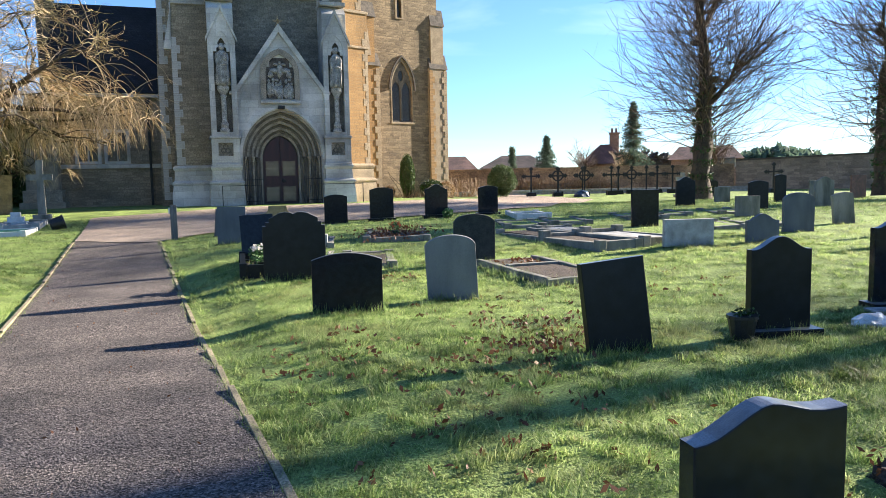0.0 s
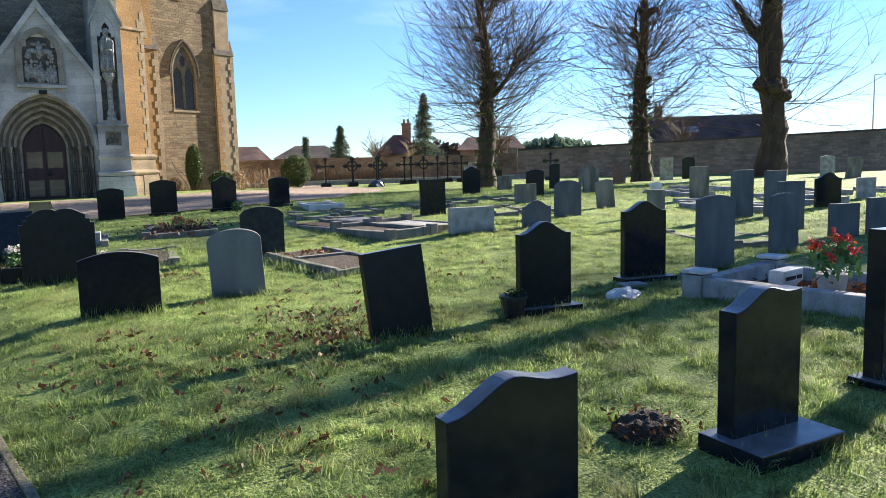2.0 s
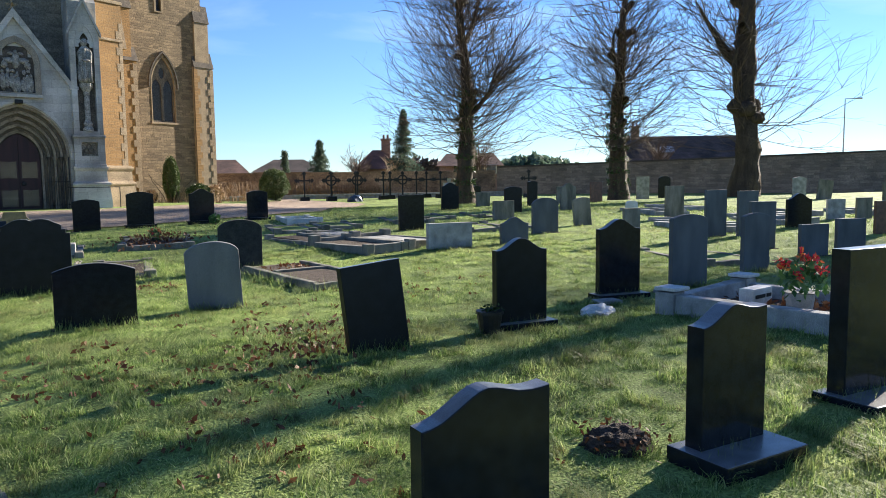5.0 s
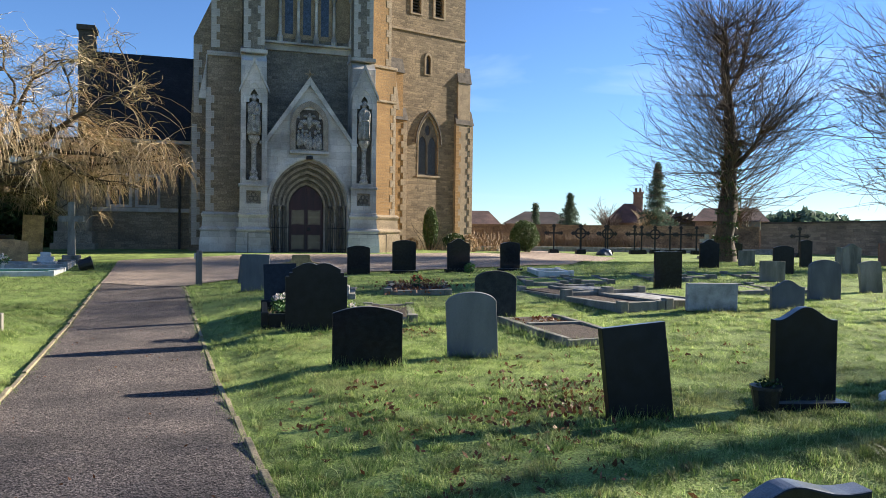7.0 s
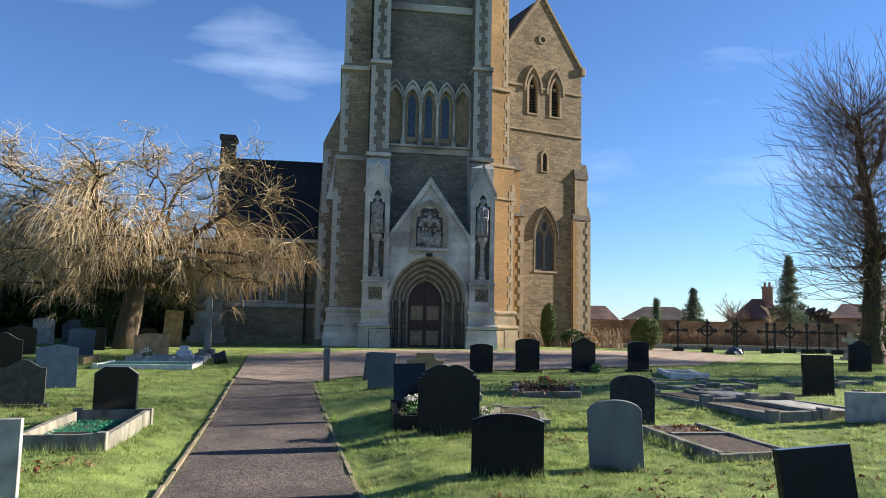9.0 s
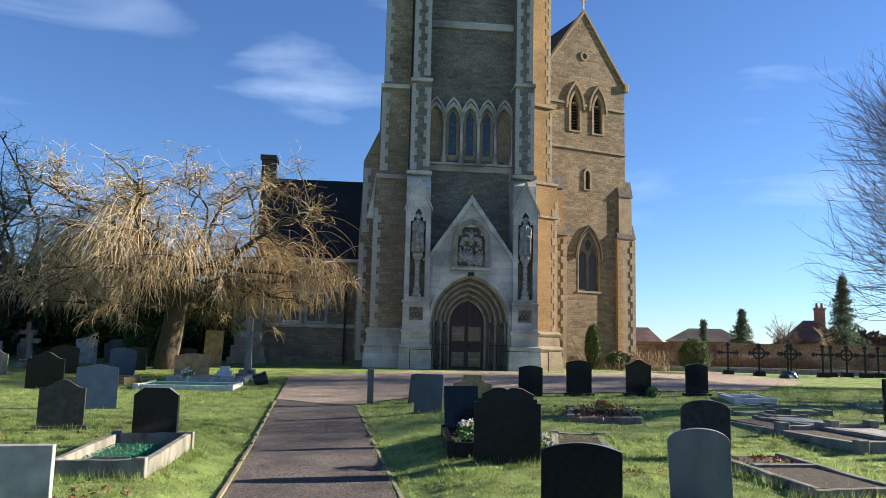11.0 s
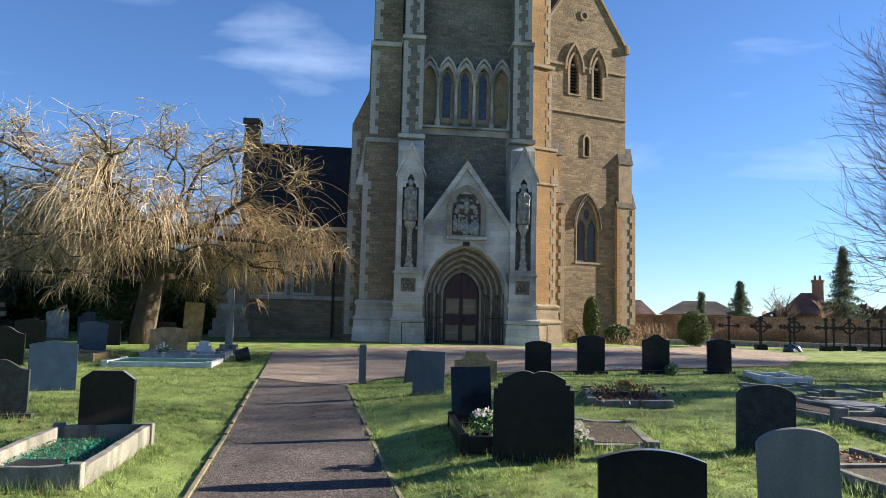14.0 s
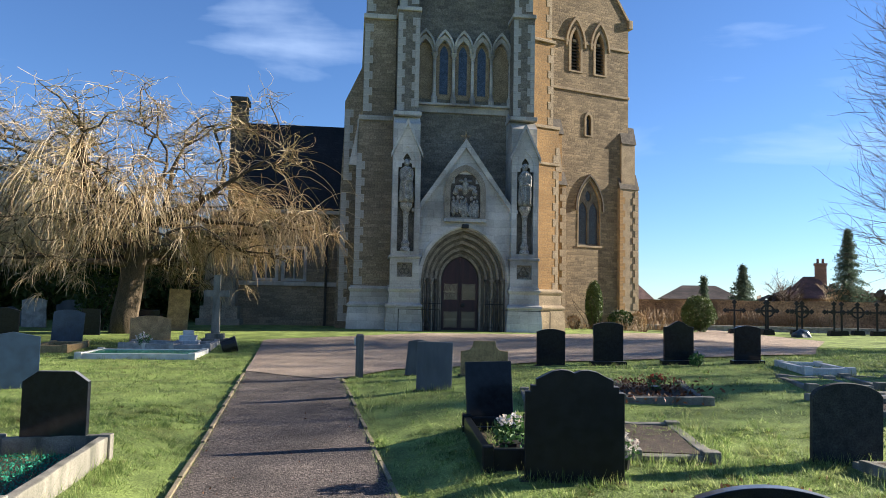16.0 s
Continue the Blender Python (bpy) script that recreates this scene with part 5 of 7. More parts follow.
headstone(34.63, 23.12, 0.75, 1.05, "point", PALE, "pale pointed headstone by the wall", rz=-20)
headstone(33.07, 20.75, 0.75, 0.9, "flat", GREY, "pale headstone tilted to one side", rz=-20, tilt=8)
headstone(31.48, 16.89, 0.39, 0.9, "flat", GREY, "narrow grey headstone by the wall", rz=-22)
headstone(30.84, 14.78, 0.5, 0.85, "flat", PALE, "pale narrow headstone near the wall", rz=-22)
# left of the path
headstone(-4.97, 12.03, 0.69, 0.92, "peak", BLACK, "black granite headstone with clipped corners at a kerbed grave", rz=6, thick=0.09)
headstone(-7.4, 13.68, 0.77, 0.91, "ogee", LICHEN, "dark slate headstone with an ogee top", rz=19, base=0.08)
headstone(-8.75, 17.63, 0.91, 1.05, "point", BLUESTONE, "blue-grey polished headstone, half in shadow", rz=30, thick=0.1)
headstone(-13.13, 23.08, 1.09, 1.14, "ogee", BLACK, "wide black granite headstone", rz=14)
headstone(-15.9, 29.2, 1.05, 1.1, "round", BLACK, "black granite headstone with a curved top", rz=14)
headstone(-12.9, 27.7, 0.92, 1.15, "round", BLUESTONE, "blue-grey headstone behind pale kerbs, leaning", rz=28, tilt=3)
headstone(-14, 31.6, 0.66, 0.98, "flat", BLACK, "dark narrow headstone under the willow", rz=12)
headstone(-10.55, 28.6, 1.28, 0.95, "lug", BROWNSTONE, "ochre sandstone headstone with a lugged top", rz=27, thick=0.14)
headstone(-12, 35, 0.86, 1.72, "flat", BROWNSTONE, "tall ochre sandstone slab leaning to one side", rz=28, tilt=3)
headstone(-12.9, 34.2, 0.9, 0.85, "flat", BLACK, "low black headstone beside the ochre slab", rz=12)
headstone(-3.61, 6.24, 0.42, 0.78, "flat", PALE, "pale stone headstone beside the footpath", rz=15, thick=0.09)
rng = random.Random(41)
for i in range(26):
    headstone(-16.5 - 17 * rng.random(), 27 + 12 * rng.random(), rng.uniform(0.6, 1.0), rng.uniform(0.8, 1.3), rng.choice(("round", "flat", "ogee", "half")),
              rng.choice((GREY, SLATE, PALE, PALE)), "old headstone in the shade beyond the willow", rz=rng.uniform(6, 22), tilt=rng.uniform(-4, 4))


def stone_cross(x, y, h, w, mat, label, rz=0.0, steps=2):
    t = thing("stone_cross", pose(x, y, lie(x, y), 0, 0, rz), label, "cross")
    for i in range(steps):
        s = 0.42 - 0.12 * i
        part("step", boxes((-s, s, -s, s, -0.05 + 0.16 * i, 0.16 * (i + 1)), bevel=0.015), mat, t)
    z, a = 0.16 * steps, w * 0.13
    bm = bmesh.new()
    prism(bm, [[(-a * 1.25, z - 0.02), (a * 1.25, z - 0.02), (a, h * 0.68), (w / 2, h * 0.68), (w / 2, h * 0.68 + 2 * a), (a, h * 0.68 + 2 * a), (a, h), (-a, h), (-a, h * 0.68 + 2 * a), (-w / 2, h * 0.68 + 2 * a), (-w / 2, h * 0.68), (-a, h * 0.68)]], -a, a)
    part("shaft", bm, mat, t)
    return t


stone_cross(-8.65, 29.5, 2.35, 0.85, GREY, "tall weathered stone cross on a stepped base", rz=10, steps=2)
stone_cross(-19.0, 32.0, 1.5, 0.75, GREY, "mossy stone cross under the willow", rz=12)
stone_cross(-21.5, 36.0, 1.9, 0.8, REDSTONE, "red stone cross beyond the willow", rz=12)
stone_cross(24.3, 41.0, 1.5, 0.8, PALE, "pale stone cross near the boundary wall", rz=-8)

# kerbed graves
k1 = kerb_set(-4.8, 10.72, 1.21, 2.72, GREY, "stone kerb round a grave filled with green glass chips", rz=8, high=0.29, thick=0.10, fill=SOIL)
rng, soup = random.Random(3), Soup()
for _ in range(2600):
    soup.leaf(Vector((rng.uniform(-0.47, 0.47), rng.uniform(-1.05, 1.0), 0.075 + rng.uniform(0, 0.02))), 0.015, rng)
finish("glass_chips", soup.mesh("glass_chips"), CHIPS, k1, "green glass chips")
part("memorial_tablet", boxes((-0.30, 0.16, -1.12, -0.45, 0.05, 0.115), bevel=0.012), BLACKROUGH, k1, "dark flat memorial tablet")
kerb_set(0.07, 12.72, 0.91, 2.2, BLACKROUGH, "black granite kerb round a planted grave", rz=4, high=0.20, thick=0.09, fill=SOIL)
bouquet(-0, 11.93, lie(-0, 11.93) + 0.05, 0.19, WHITEPETAL, "white and pink flowers in a dark pot", 4)
bouquet(1.14, 11.69, lie(1.14, 11.69), 0.15, WHITEPETAL, "cream flowers leaning on a headstone", 5)
kerb_set(1.91, 13.19, 0.98, 2.2, GREY, "weathered grey kerb round a leafy grave", rz=-6, high=0.15, thick=0.14, fill=SOIL)
part("ledger", boxes((-0.2, 0.3, -0.9, -0.45, 0.05, 0.30), bevel=0.02), PALE, kerb_set(1.03, 16.29, 0.84, 1.96, GREY, "low stone kerb round a bare grave", rz=-4, high=0.15, fill=SOIL))
kerb_set(3.02, 17.12, 1.5, 2.57, GREY, "wide stone kerb round a grave heaped with dead leaves", rz=-8, high=0.16, thick=0.13, fill=SOIL)
scatter("dead_leaves", 3.02, 17.12, 1.9, 2.9, 420, 0.045, FALLEN, "dry brown leaves heaped on a grave", "leaves", 0.08, -8, 6)
bouquet(2.92, 16.63, lie(2.92, 16.63) + 0.06, 0.13, RED, "small red flowers among dead leaves", 15)
sunken = kerb_set(4.42, 10.66, 1.14, 2.7, GREY, "mossy stone kerb round a sunken grave", rz=9, high=0.21, thick=0.11, fill=SOIL, posts=False)
part("kerb_stone", boxes((-0.46, 0.46, 0.18, 0.29, -0.1, 0.16), bevel=0.014), GREY, sunken)
scatter("dead_leaves", 4.3, 11.4, 0.75, 0.9, 190, 0.05, FALLEN, "brown leaves inside a kerbed grave", "leaves", 0.03, 9, 7, 1)
for kx, ky, bed in ((6.2, 14.33, SOIL), (7.22, 14.56, PALE)):
    old = kerb_set(kx, ky, 0.98, 4.0, GREY, "lichened stone kerb with square posts round an old grave", rz=13, high=0.23, thick=0.13, fill=bed)
    for sx in (-0.425, 0.425):
        part("corner_post", boxes((sx - 0.1, sx + 0.1, -0.1, 0.1, -0.1, 0.27), bevel=0.015), GREY, old)
    part("kerb_stone", boxes((-0.32, 0.32, -0.065, 0.065, -0.1, 0.21), bevel=0.014), GREY, old)
for kx, ky, kw, kl in ((6.39, 17.86, 1.03, 1.91), (7.64, 17.88, 1.01, 1.86), (10.59, 15.69, 1.03, 1.99), (11.98, 15.88, 1.03, 1.9), (9.99, 18.39, 1.07, 1.91), (11.21, 19.16, 0.99, 1.82), (13.18, 19.16, 0.99, 1.75)):
    kerb_set(kx, ky, kw, kl, GREY, "lichened stone kerb round an old grave", rz=-9, high=0.15, thick=0.15, fill=GRASS)
kerb_set(7.3, 19.95, 0.97, 1.78, WHITE, "white marble kerb round a grave", rz=-6, high=0.12, thick=0.12, fill=GRASS)
deck = kerb_set(7.83, 4.07, 1.8, 2.7, PALE, "weathered pale granite kerb round a flower-decked grave", rz=11, high=0.20, thick=0.17, fill=SOIL)
for cx, cy in ((-0.8, -1.25), (-0.8, 1.25), (0.8, 1.25), (0.8, -1.25)):
    part("post_cap", boxes((cx - 0.14, cx + 0.14, cy - 0.14, cy + 0.14, 0.245, 0.285), bevel=0.012), WHITE, deck, "pale square cap stone")
vase = part("memorial_block", boxes((-0.32, 0.12, 0.55, 0.72, 0.08, 0.27), bevel=0.015), WHITE, deck, "white marble block with dark lettering")
for row, (x0, x1) in enumerate(((-0.27, -0.06), (-0.02, 0.08))):
    part("lettering", boxes((x0, x1, 0.542, 0.552, 0.16, 0.20)), BLACKROUGH, vase, "dark line of lettering")
scatter("dead_leaves", 7.83, 4.07, 1.4, 2.2, 140, 0.05, FALLEN, "brown leaves inside a flower-decked grave", "leaves", 0.09, 11, 17)
scatter("dead_leaves", 2.6, 5.55, 1.3, 0.9, 120, 0.036, FALLEN, "russet leaves drifted beside a leaning headstone", "leaves", 0.03, 0, 27)
scatter("dead_leaves", 3.42, 2.32, 0.5, 0.42, 130, 0.022, FALLEN, "dry leaf scraps on a soil mound", "leaves", 0.05, 0, 18)
bouquet(7.42, 4.0, lie(7.5, 3.9) + 0.09, 0.24, RED, "red and yellow flowers in a pale pot", 8, PALE)
kerb_set(11.47, 8.89, 1.21, 2.23, GREY, "low stone kerb round an old grave", rz=-14, high=0.16, fill=GRASS)
for kx, ky in ((15.92, 12.87), (16.83, 14), (19.72, 13.51), (20.52, 14.61), (22.87, 15.47), (25.6, 14.31), (19.04, 17.64), (21.43, 18.9)):
    kerb_set(kx, ky, 1.3, 2.3, PALE, "stone kerb round an old grave", rz=-14, high=0.13, fill=GRASS, posts=False)
kerb_set(-9.23, 24.96, 3.1, 2, WHITE, "white marble kerb with green glass chips", rz=8, high=0.14, thick=0.14, fill=CHIPS)
kerb_set(-10, 27.3, 1.5, 1.8, PALE, "pale kerb in front of a sandstone headstone", rz=10, high=0.2, fill=SOIL)
kerb_set(-12.4, 26.3, 1.1, 2.1, BROWNSTONE, "ochre kerb in front of a blue headstone", rz=10, high=0.2, fill=SOIL)
kerb_set(-8.7, 27.6, 1.2, 2.2, PALE, "pale kerb beside a stone cross", rz=10, high=0.2, fill=SOIL)
step = thing("stepped_memorial", pose(-9.2, 28.4, lie(-9.2, 28.4), 0, 0, 10), "small stepped white stone memorial", "memorial")
for i in range(3):
    s = 0.36 - 0.1 * i
    part("step", boxes((-s, s, -s * 0.8, s * 0.8, 0.17 * i - 0.02, 0.17 * (i + 1)), bevel=0.012), WHITE, step)
bouquet(-9.9, 26.5, lie(-9.9, 26.5) + 0.05, 0.2, WHITEPETAL, "pale flowers among white stones", 9, WHITE)
urn = thing("planter_pot", pose(-7.35, 26.6, lie(-7.35, 26.6) + 0.2, 0, 75, 20), "black plastic planter tipped over on the grass", "pot")
bm = bmesh.new()
lathe(bm, [(0.17, -0.2), (0.19, -0.18), (0.23, 0.2), (0.25, 0.2), (0.25, 0.25), (0.2, 0.25), (0.19, 0.0)], 14)
part("pot", bm, PLASTIC, urn)
bm = bmesh.new()
lathe(bm, [(0.04, -0.005), (0.252, -0.004), (0.252, 0.004), (0.04, 0.005)], 14, Matrix.Translation((0, 0, 0.256)))
part("rim", bm, PALE, urn, "pale rim")
pot = thing("flower_pot", pose(4.52, 5.36, lie(4.5, 5.3)), "dark pot of withered plants beside a headstone", "pot")
bm = bmesh.new()
lathe(bm, [(0.09, 0), (0.10, 0.01), (0.13, 0.2), (0.14, 0.2), (0.14, 0.23), (0.11, 0.23)], 14)
part("pot", bm, PLASTIC, pot)
rng, soup = random.Random(12), Soup()
for _ in range(90):
    soup.leaf(Vector((rng.gauss(0, 0.05), rng.gauss(0, 0.05), 0.23 + abs(rng.gauss(0, 0.025)))), 0.024, rng)
finish("plants", soup.mesh("plants"), IVY, pot)
mound = thing("soil_mound", pose(3.42, 2.32, lie(3.4, 2.3)), "low mound of dark soil beside a black headstone", "soil")
bm = bmesh.new()
bmesh.ops.create_icosphere(bm, subdivisions=4, radius=1.0)
for v in bm.verts:
    d = v.co.normalized()
    v.co = Vector((d.x * 0.2, d.y * 0.17, max(d.z, -0.1) * 0.11)) * (1 + 0.2 * noise.noise(d * 4.5) + 0.2 * noise.noise(d * 16))
part("soil", bm, SOIL, mound)

bag = thing("carrier_bag", pose(6.15, 5.62, lie(6.15, 5.62), 0, 0, 20), "crumpled white plastic bag lying on the grass", "bag")
bm = bmesh.new()
bmesh.ops.create_icosphere(bm, subdivisions=4, radius=1.0)
for v in bm.verts:
    d = v.co.normalized()
    v.co = Vector((d.x * 0.26, d.y * 0.15, max(d.z, -0.05) * 0.10)) * (1 + 0.3 * noise.noise(d * 2.5) + 0.16 * abs(noise.noise(d * 7)))
part("bag", bm, WHITE, bag)
for px, py in ((6.75, 6.15), (8.0, 6.35)):
    slab = thing("ground_plaque", pose(px, py, lie(px, py) + 0.01, 0, 0, -6), "small pale stone plaque set in the grass", "plaque")
    part("slab", boxes((-0.16, 0.16, -0.11, 0.11, -0.03, 0.035), bevel=0.01), PALE, slab)

# the timber post at the drive
post = thing("bollard", pose(-2.57, 20.16, lie(-2.57, 20.16), 0, 0, 8), "grey weathered timber bollard with a metal plate", "bollard")
bm = boxes((-0.085, 0.085, -0.085, 0.085, -0.1, 0.93), bevel=0.012)
box(bm, -0.07, 0.07, -0.07, 0.07, 0.925, 0.955, 0.01)
part("post", bm, POSTWOOD, post)
part("plate", boxes((-0.125, -0.088, -0.05, 0.05, 0.72, 0.88), bevel=0.004), STEEL, post, "small metal plate")


def iron_cross(x, y, rz, ring):
    t = thing("iron_cross", pose(x, y, lie(x, y), 0, 0, rz), "black wrought iron grave cross " + ("with a ring " if ring else "") + "on a stone block", "cross", "iron crosses by the wall")
    bm = bmesh.new()
    prism(bm, [[(-0.36, -0.05), (0.36, -0.05), (0.29, 0.30), (-0.29, 0.30)]], -0.26, 0.26)
    part("block", bm, BLACKROUGH, t, "dark stone block")
    bm = boxes((-0.055, 0.055, -0.035, 0.035, 0.28, 1.95), bevel=0.01)
    for z, s in ((1.95, 0.17), (1.72, 0.11)):
        prism(bm, [[(-s, z), (0, z - s), (s, z), (0, z + s)]], -0.03, 0.03)
    part("upright", bm, IRON, t)
    bm = boxes((-0.54, 0.54, -0.03, 0.03, 1.395, 1.505), bevel=0.01)
    for sx in (-1, 1):
        prism(bm, [[(sx * 0.54 - 0.16, 1.45), (sx * 0.54, 1.29), (sx * 0.54 + 0.16, 1.45), (sx * 0.54, 1.61)]], -0.028, 0.028)
        prism(bm, [[(sx * 0.38 - 0.03, 1.3), (sx * 0.38 + 0.03, 1.3), (sx * 0.38 + 0.03, 1.6), (sx * 0.38 - 0.03, 1.6)]], -0.026, 0.026)
    part("crossbar", bm, IRON, t)
    if ring:
        bm = bmesh.new()
        outer = [(0.40 * math.cos(g), 1.45 + 0.40 * math.sin(g)) for g in np.linspace(0, 2 * math.pi, 24, endpoint=False)]
        inner = [(0.30 * math.cos(g), 1.45 + 0.30 * math.sin(g)) for g in np.linspace(0, 2 * math.pi, 24, endpoint=False)]
        prism(bm, [outer, inner], -0.02, 0.02)
        part("ring", bm, IRON, t)
    return t


plain_cross, ring_cross = iron_cross(17.3, 49.4, -8, False), iron_cross(19.0, 48.6, -8, True)
for x, y, ring in ((20.6, 47.6, 1), (19.9, 50.9, 0), (21.4, 49.9, 0), (23.2, 48.9, 0), (24.2, 49.9, 0), (25.6, 50.6, 1), (26.6, 50.2, 0), (27.9, 51.0, 0), (28.4, 49.6, 0), (30.5, 49.0, 0), (33.4, 44.8, 0)):
    copy_thing(ring_cross if ring else plain_cross, pose(x, y, lie(x, y), 0, 0, -8))
boat = thing("memorial_boulder", pose(19.6, 45.6, lie(19.6, 45.6), 0, 0, 12), "blue-grey boulder memorial in the grass", "memorial")
bm = bmesh.new()
bmesh.ops.create_icosphere(bm, subdivisions=3, radius=0.5)
for v in bm.verts:
    v.co = Vector((v.co.x * 1.2, v.co.y * 0.8, max(v.co.z, -0.1) * 0.9)) * (1 + 0.25 * noise.noise(v.co * 3))
part("boulder", bm, BLUESTONE, boat)


# ---------------------------------------------------------------- trees and planting
def curl(rng, start, d, length, n, up=0.0, wander=0.25):
    """A wandering line from start along d; up: how strongly it turns upwards (or down)."""
    pts, p, d = [Vector(start)], Vector(start), Vector(d).normalized()
    for _ in range(n):
        d = (d + Vector((rng.gauss(0, wander), rng.gauss(0, wander), rng.gauss(0, wander) * 0.7 + up))).normalized()
        p = p + d * (length / n)
        pts.append(p.copy())
    return pts


def lime_tree(x, y, h, seed, label, ivy=True, trunk_r=0.55, shoots=230, reach=1.0, forks=4, taper=0.78, burr=0.0):
    rng = random.Random(seed)
    t = thing("lime_tree", pose(x, y, lie(x, y), 0, 0, rng.uniform(0, 360)), label, "tree", "pollarded limes along the wall")
    trunk, twigs = Soup(), Soup()
    axis = curl(rng, (0, 0, -0.2), (0, 0, 1), h * 0.76, 18, 0.25, 0.06)
    rings = len(axis)
    first = len(trunk.v)
    sides = 12
    for i, p in enumerate(axis):
        r = trunk_r * (1.25 - 0.25 * min(1, i / 2.0)) * (1 - taper * i / rings) * (1 + 0.35 * max(0, noise.noise(Vector((i * 0.83, seed, 0)))))
        for k in range(sides):
            g = 2 * math.pi * k / sides
            rr = r * (1 + 0.28 * noise.noise(Vector((math.cos(g) * 1.6, math.sin(g) * 1.6, i * 0.7 + seed))))
            trunk.v.append(p + Vector((math.cos(g) * rr, math.sin(g) * rr, 0)))
    for i in range(rings - 1):
        for k in range(sides):
            s, e = first + i * sides, first + (i + 1) * sides
            trunk.f.append((s + k, s + (k + 1) % sides, e + (k + 1) % sides, e + k))
    heads = [axis[-1]]
    for _ in range(forks):
        k = rng.randrange(5, rings - 2)
        g = rng.uniform(0, 6.28)
        limb = curl(rng, axis[k], (math.cos(g), math.sin(g), 0.9), h * rng.uniform(0.16, 0.3), 7, 0.22, 0.12)
        one = Soup()
        one.tube(limb, trunk_r * 0.32, trunk_r * 0.12, 7)
        finish("limb", one.mesh("limb"), BARK, t)
        heads += limb[2:]
    if burr:
        k = min(range(rings), key=lambda i: abs(axis[i].z - burr))
        for i in range(8):
            g = i * 2.399
            knot = bmesh.new()
            bmesh.ops.create_icosphere(knot, subdivisions=3, radius=1.0)
            for v in knot.verts:
                v.co *= 1 + 0.3 * noise.noise(v.co * 2.3 + Vector((i * 3.0, seed, 0)))
            size = rng.uniform(0.32, 0.5)
            bmesh.ops.transform(knot, matrix=Matrix.Translation(axis[k] + Vector((math.cos(g) * trunk_r * 0.9, math.sin(g) * trunk_r * 0.9, rng.uniform(-0.4, 0.35)))) @ Matrix.Diagonal((size, size, size * 0.9, 1)), verts=knot.verts)
            part("burr", knot, BARK, t, smooth=True)
    # swollen pollard knuckles
    for _ in range(9):
        p = axis[rng.randrange(4, rings - 1)]
        g = rng.uniform(0, 6.28)
        one = Soup()
        one.tube(curl(rng, p, (math.cos(g), math.sin(g), 0.3), trunk_r * 1.5, 3, 0.1, 0.2), trunk_r * 0.5, trunk_r * 0.3, 6)
        finish("knuckle", one.mesh("knuckle"), BARK, t)
    for s in range(shoots):
        if rng.random() < 0.65:
            i = min(rings - 1, int(rings * (0.24 + 0.76 * rng.random())))
            p = axis[i]
        else:
            p = rng.choice(heads)
        g = rng.uniform(0, 6.28)
        rise = rng.uniform(-0.15, 0.95)
        frac = (p.z / h)
        length = h * rng.uniform(0.20, 0.40) * (1.15 - 0.35 * frac) * reach
        main = curl(rng, p, (math.cos(g), math.sin(g), rise), length, 9, 0.05, 0.13)
        twigs.tube(main, rng.uniform(0.015, 0.028), 0.006, 4)
        for _ in range(6):
            k = rng.randrange(2, 9)
            d = (main[k] - main[k - 1]).normalized() + Vector((rng.gauss(0, 0.45), rng.gauss(0, 0.45), rng.gauss(0.1, 0.4)))
            sub = curl(rng, main[k], d, length * rng.uniform(0.2, 0.42), 5, 0.06, 0.2)
            twigs.tube(sub, 0.010, 0.005, 3)
            for _ in range(1):
                q = rng.randrange(1, 5)
                twigs.tube(curl(rng, sub[q], (sub[q] - sub[q - 1]).normalized() + Vector((rng.gauss(0, 0.5), rng.gauss(0, 0.5), rng.gauss(0, 0.4))), length * 0.14, 3, 0.02, 0.15), 0.004, 0.002, 3)
    # a skirt of low drooping twigs
    for _ in range(24):
        p = axis[rng.randrange(int(rings * 0.28), int(rings * 0.6))]
        g = rng.uniform(0, 6.28)
        twigs.tube(curl(rng, p, (math.cos(g), math.sin(g), 0.1), h * rng.uniform(0.2, 0.34), 7, -0.05, 0.1), 0.022, 0.006, 3)
    me = trunk.mesh("trunk")
    me.polygons.foreach_set("use_smooth", [True] * len(me.polygons))
    finish("trunk", me, BARK, t)
    tagged(finish("crown", twigs.mesh("crown"), TWIG, t, "fine bare winter shoots"), kind="stuff")
    if ivy:
        leaves = Soup()
        for _ in range(1500):
            i = rng.randrange(0, int(rings * 0.55))
            g = rng.uniform(0, 6.28)
            leaves.leaf(axis[i] + Vector((math.cos(g), math.sin(g), rng.uniform(-0.3, 0.3))) * trunk_r * rng.uniform(0.85, 1.25), 0.08, rng)
        finish("ivy", leaves.mesh("ivy"), IVY, t)
    return t


lime_tree(22.7, 36.4, 17.5, 3, "tall pollarded lime with knuckled trunk and bare winter shoots", trunk_r=0.54, shoots=620, reach=0.9, forks=2)
lime_tree(31.0, 32.4, 15.5, 8, "bare pollarded lime with drooping twigs before the wall", trunk_r=0.56, shoots=330, forks=2)
lime_tree(34.0, 26.0, 16.0, 14, "bare pollarded lime with a thick swollen trunk", trunk_r=0.66, shoots=230, ivy=False, forks=4, taper=0.5, burr=4.2)
lime_tree(32.8, 12.2, 16.5, 21, "bare pollarded lime with spreading shoots", trunk_r=0.5, shoots=150, forks=5, taper=0.6)
lime_tree(43.5, 15.2, 16.0, 27, "bare pollarded lime at the end of the row", trunk_r=0.5, shoots=90, forks=3)


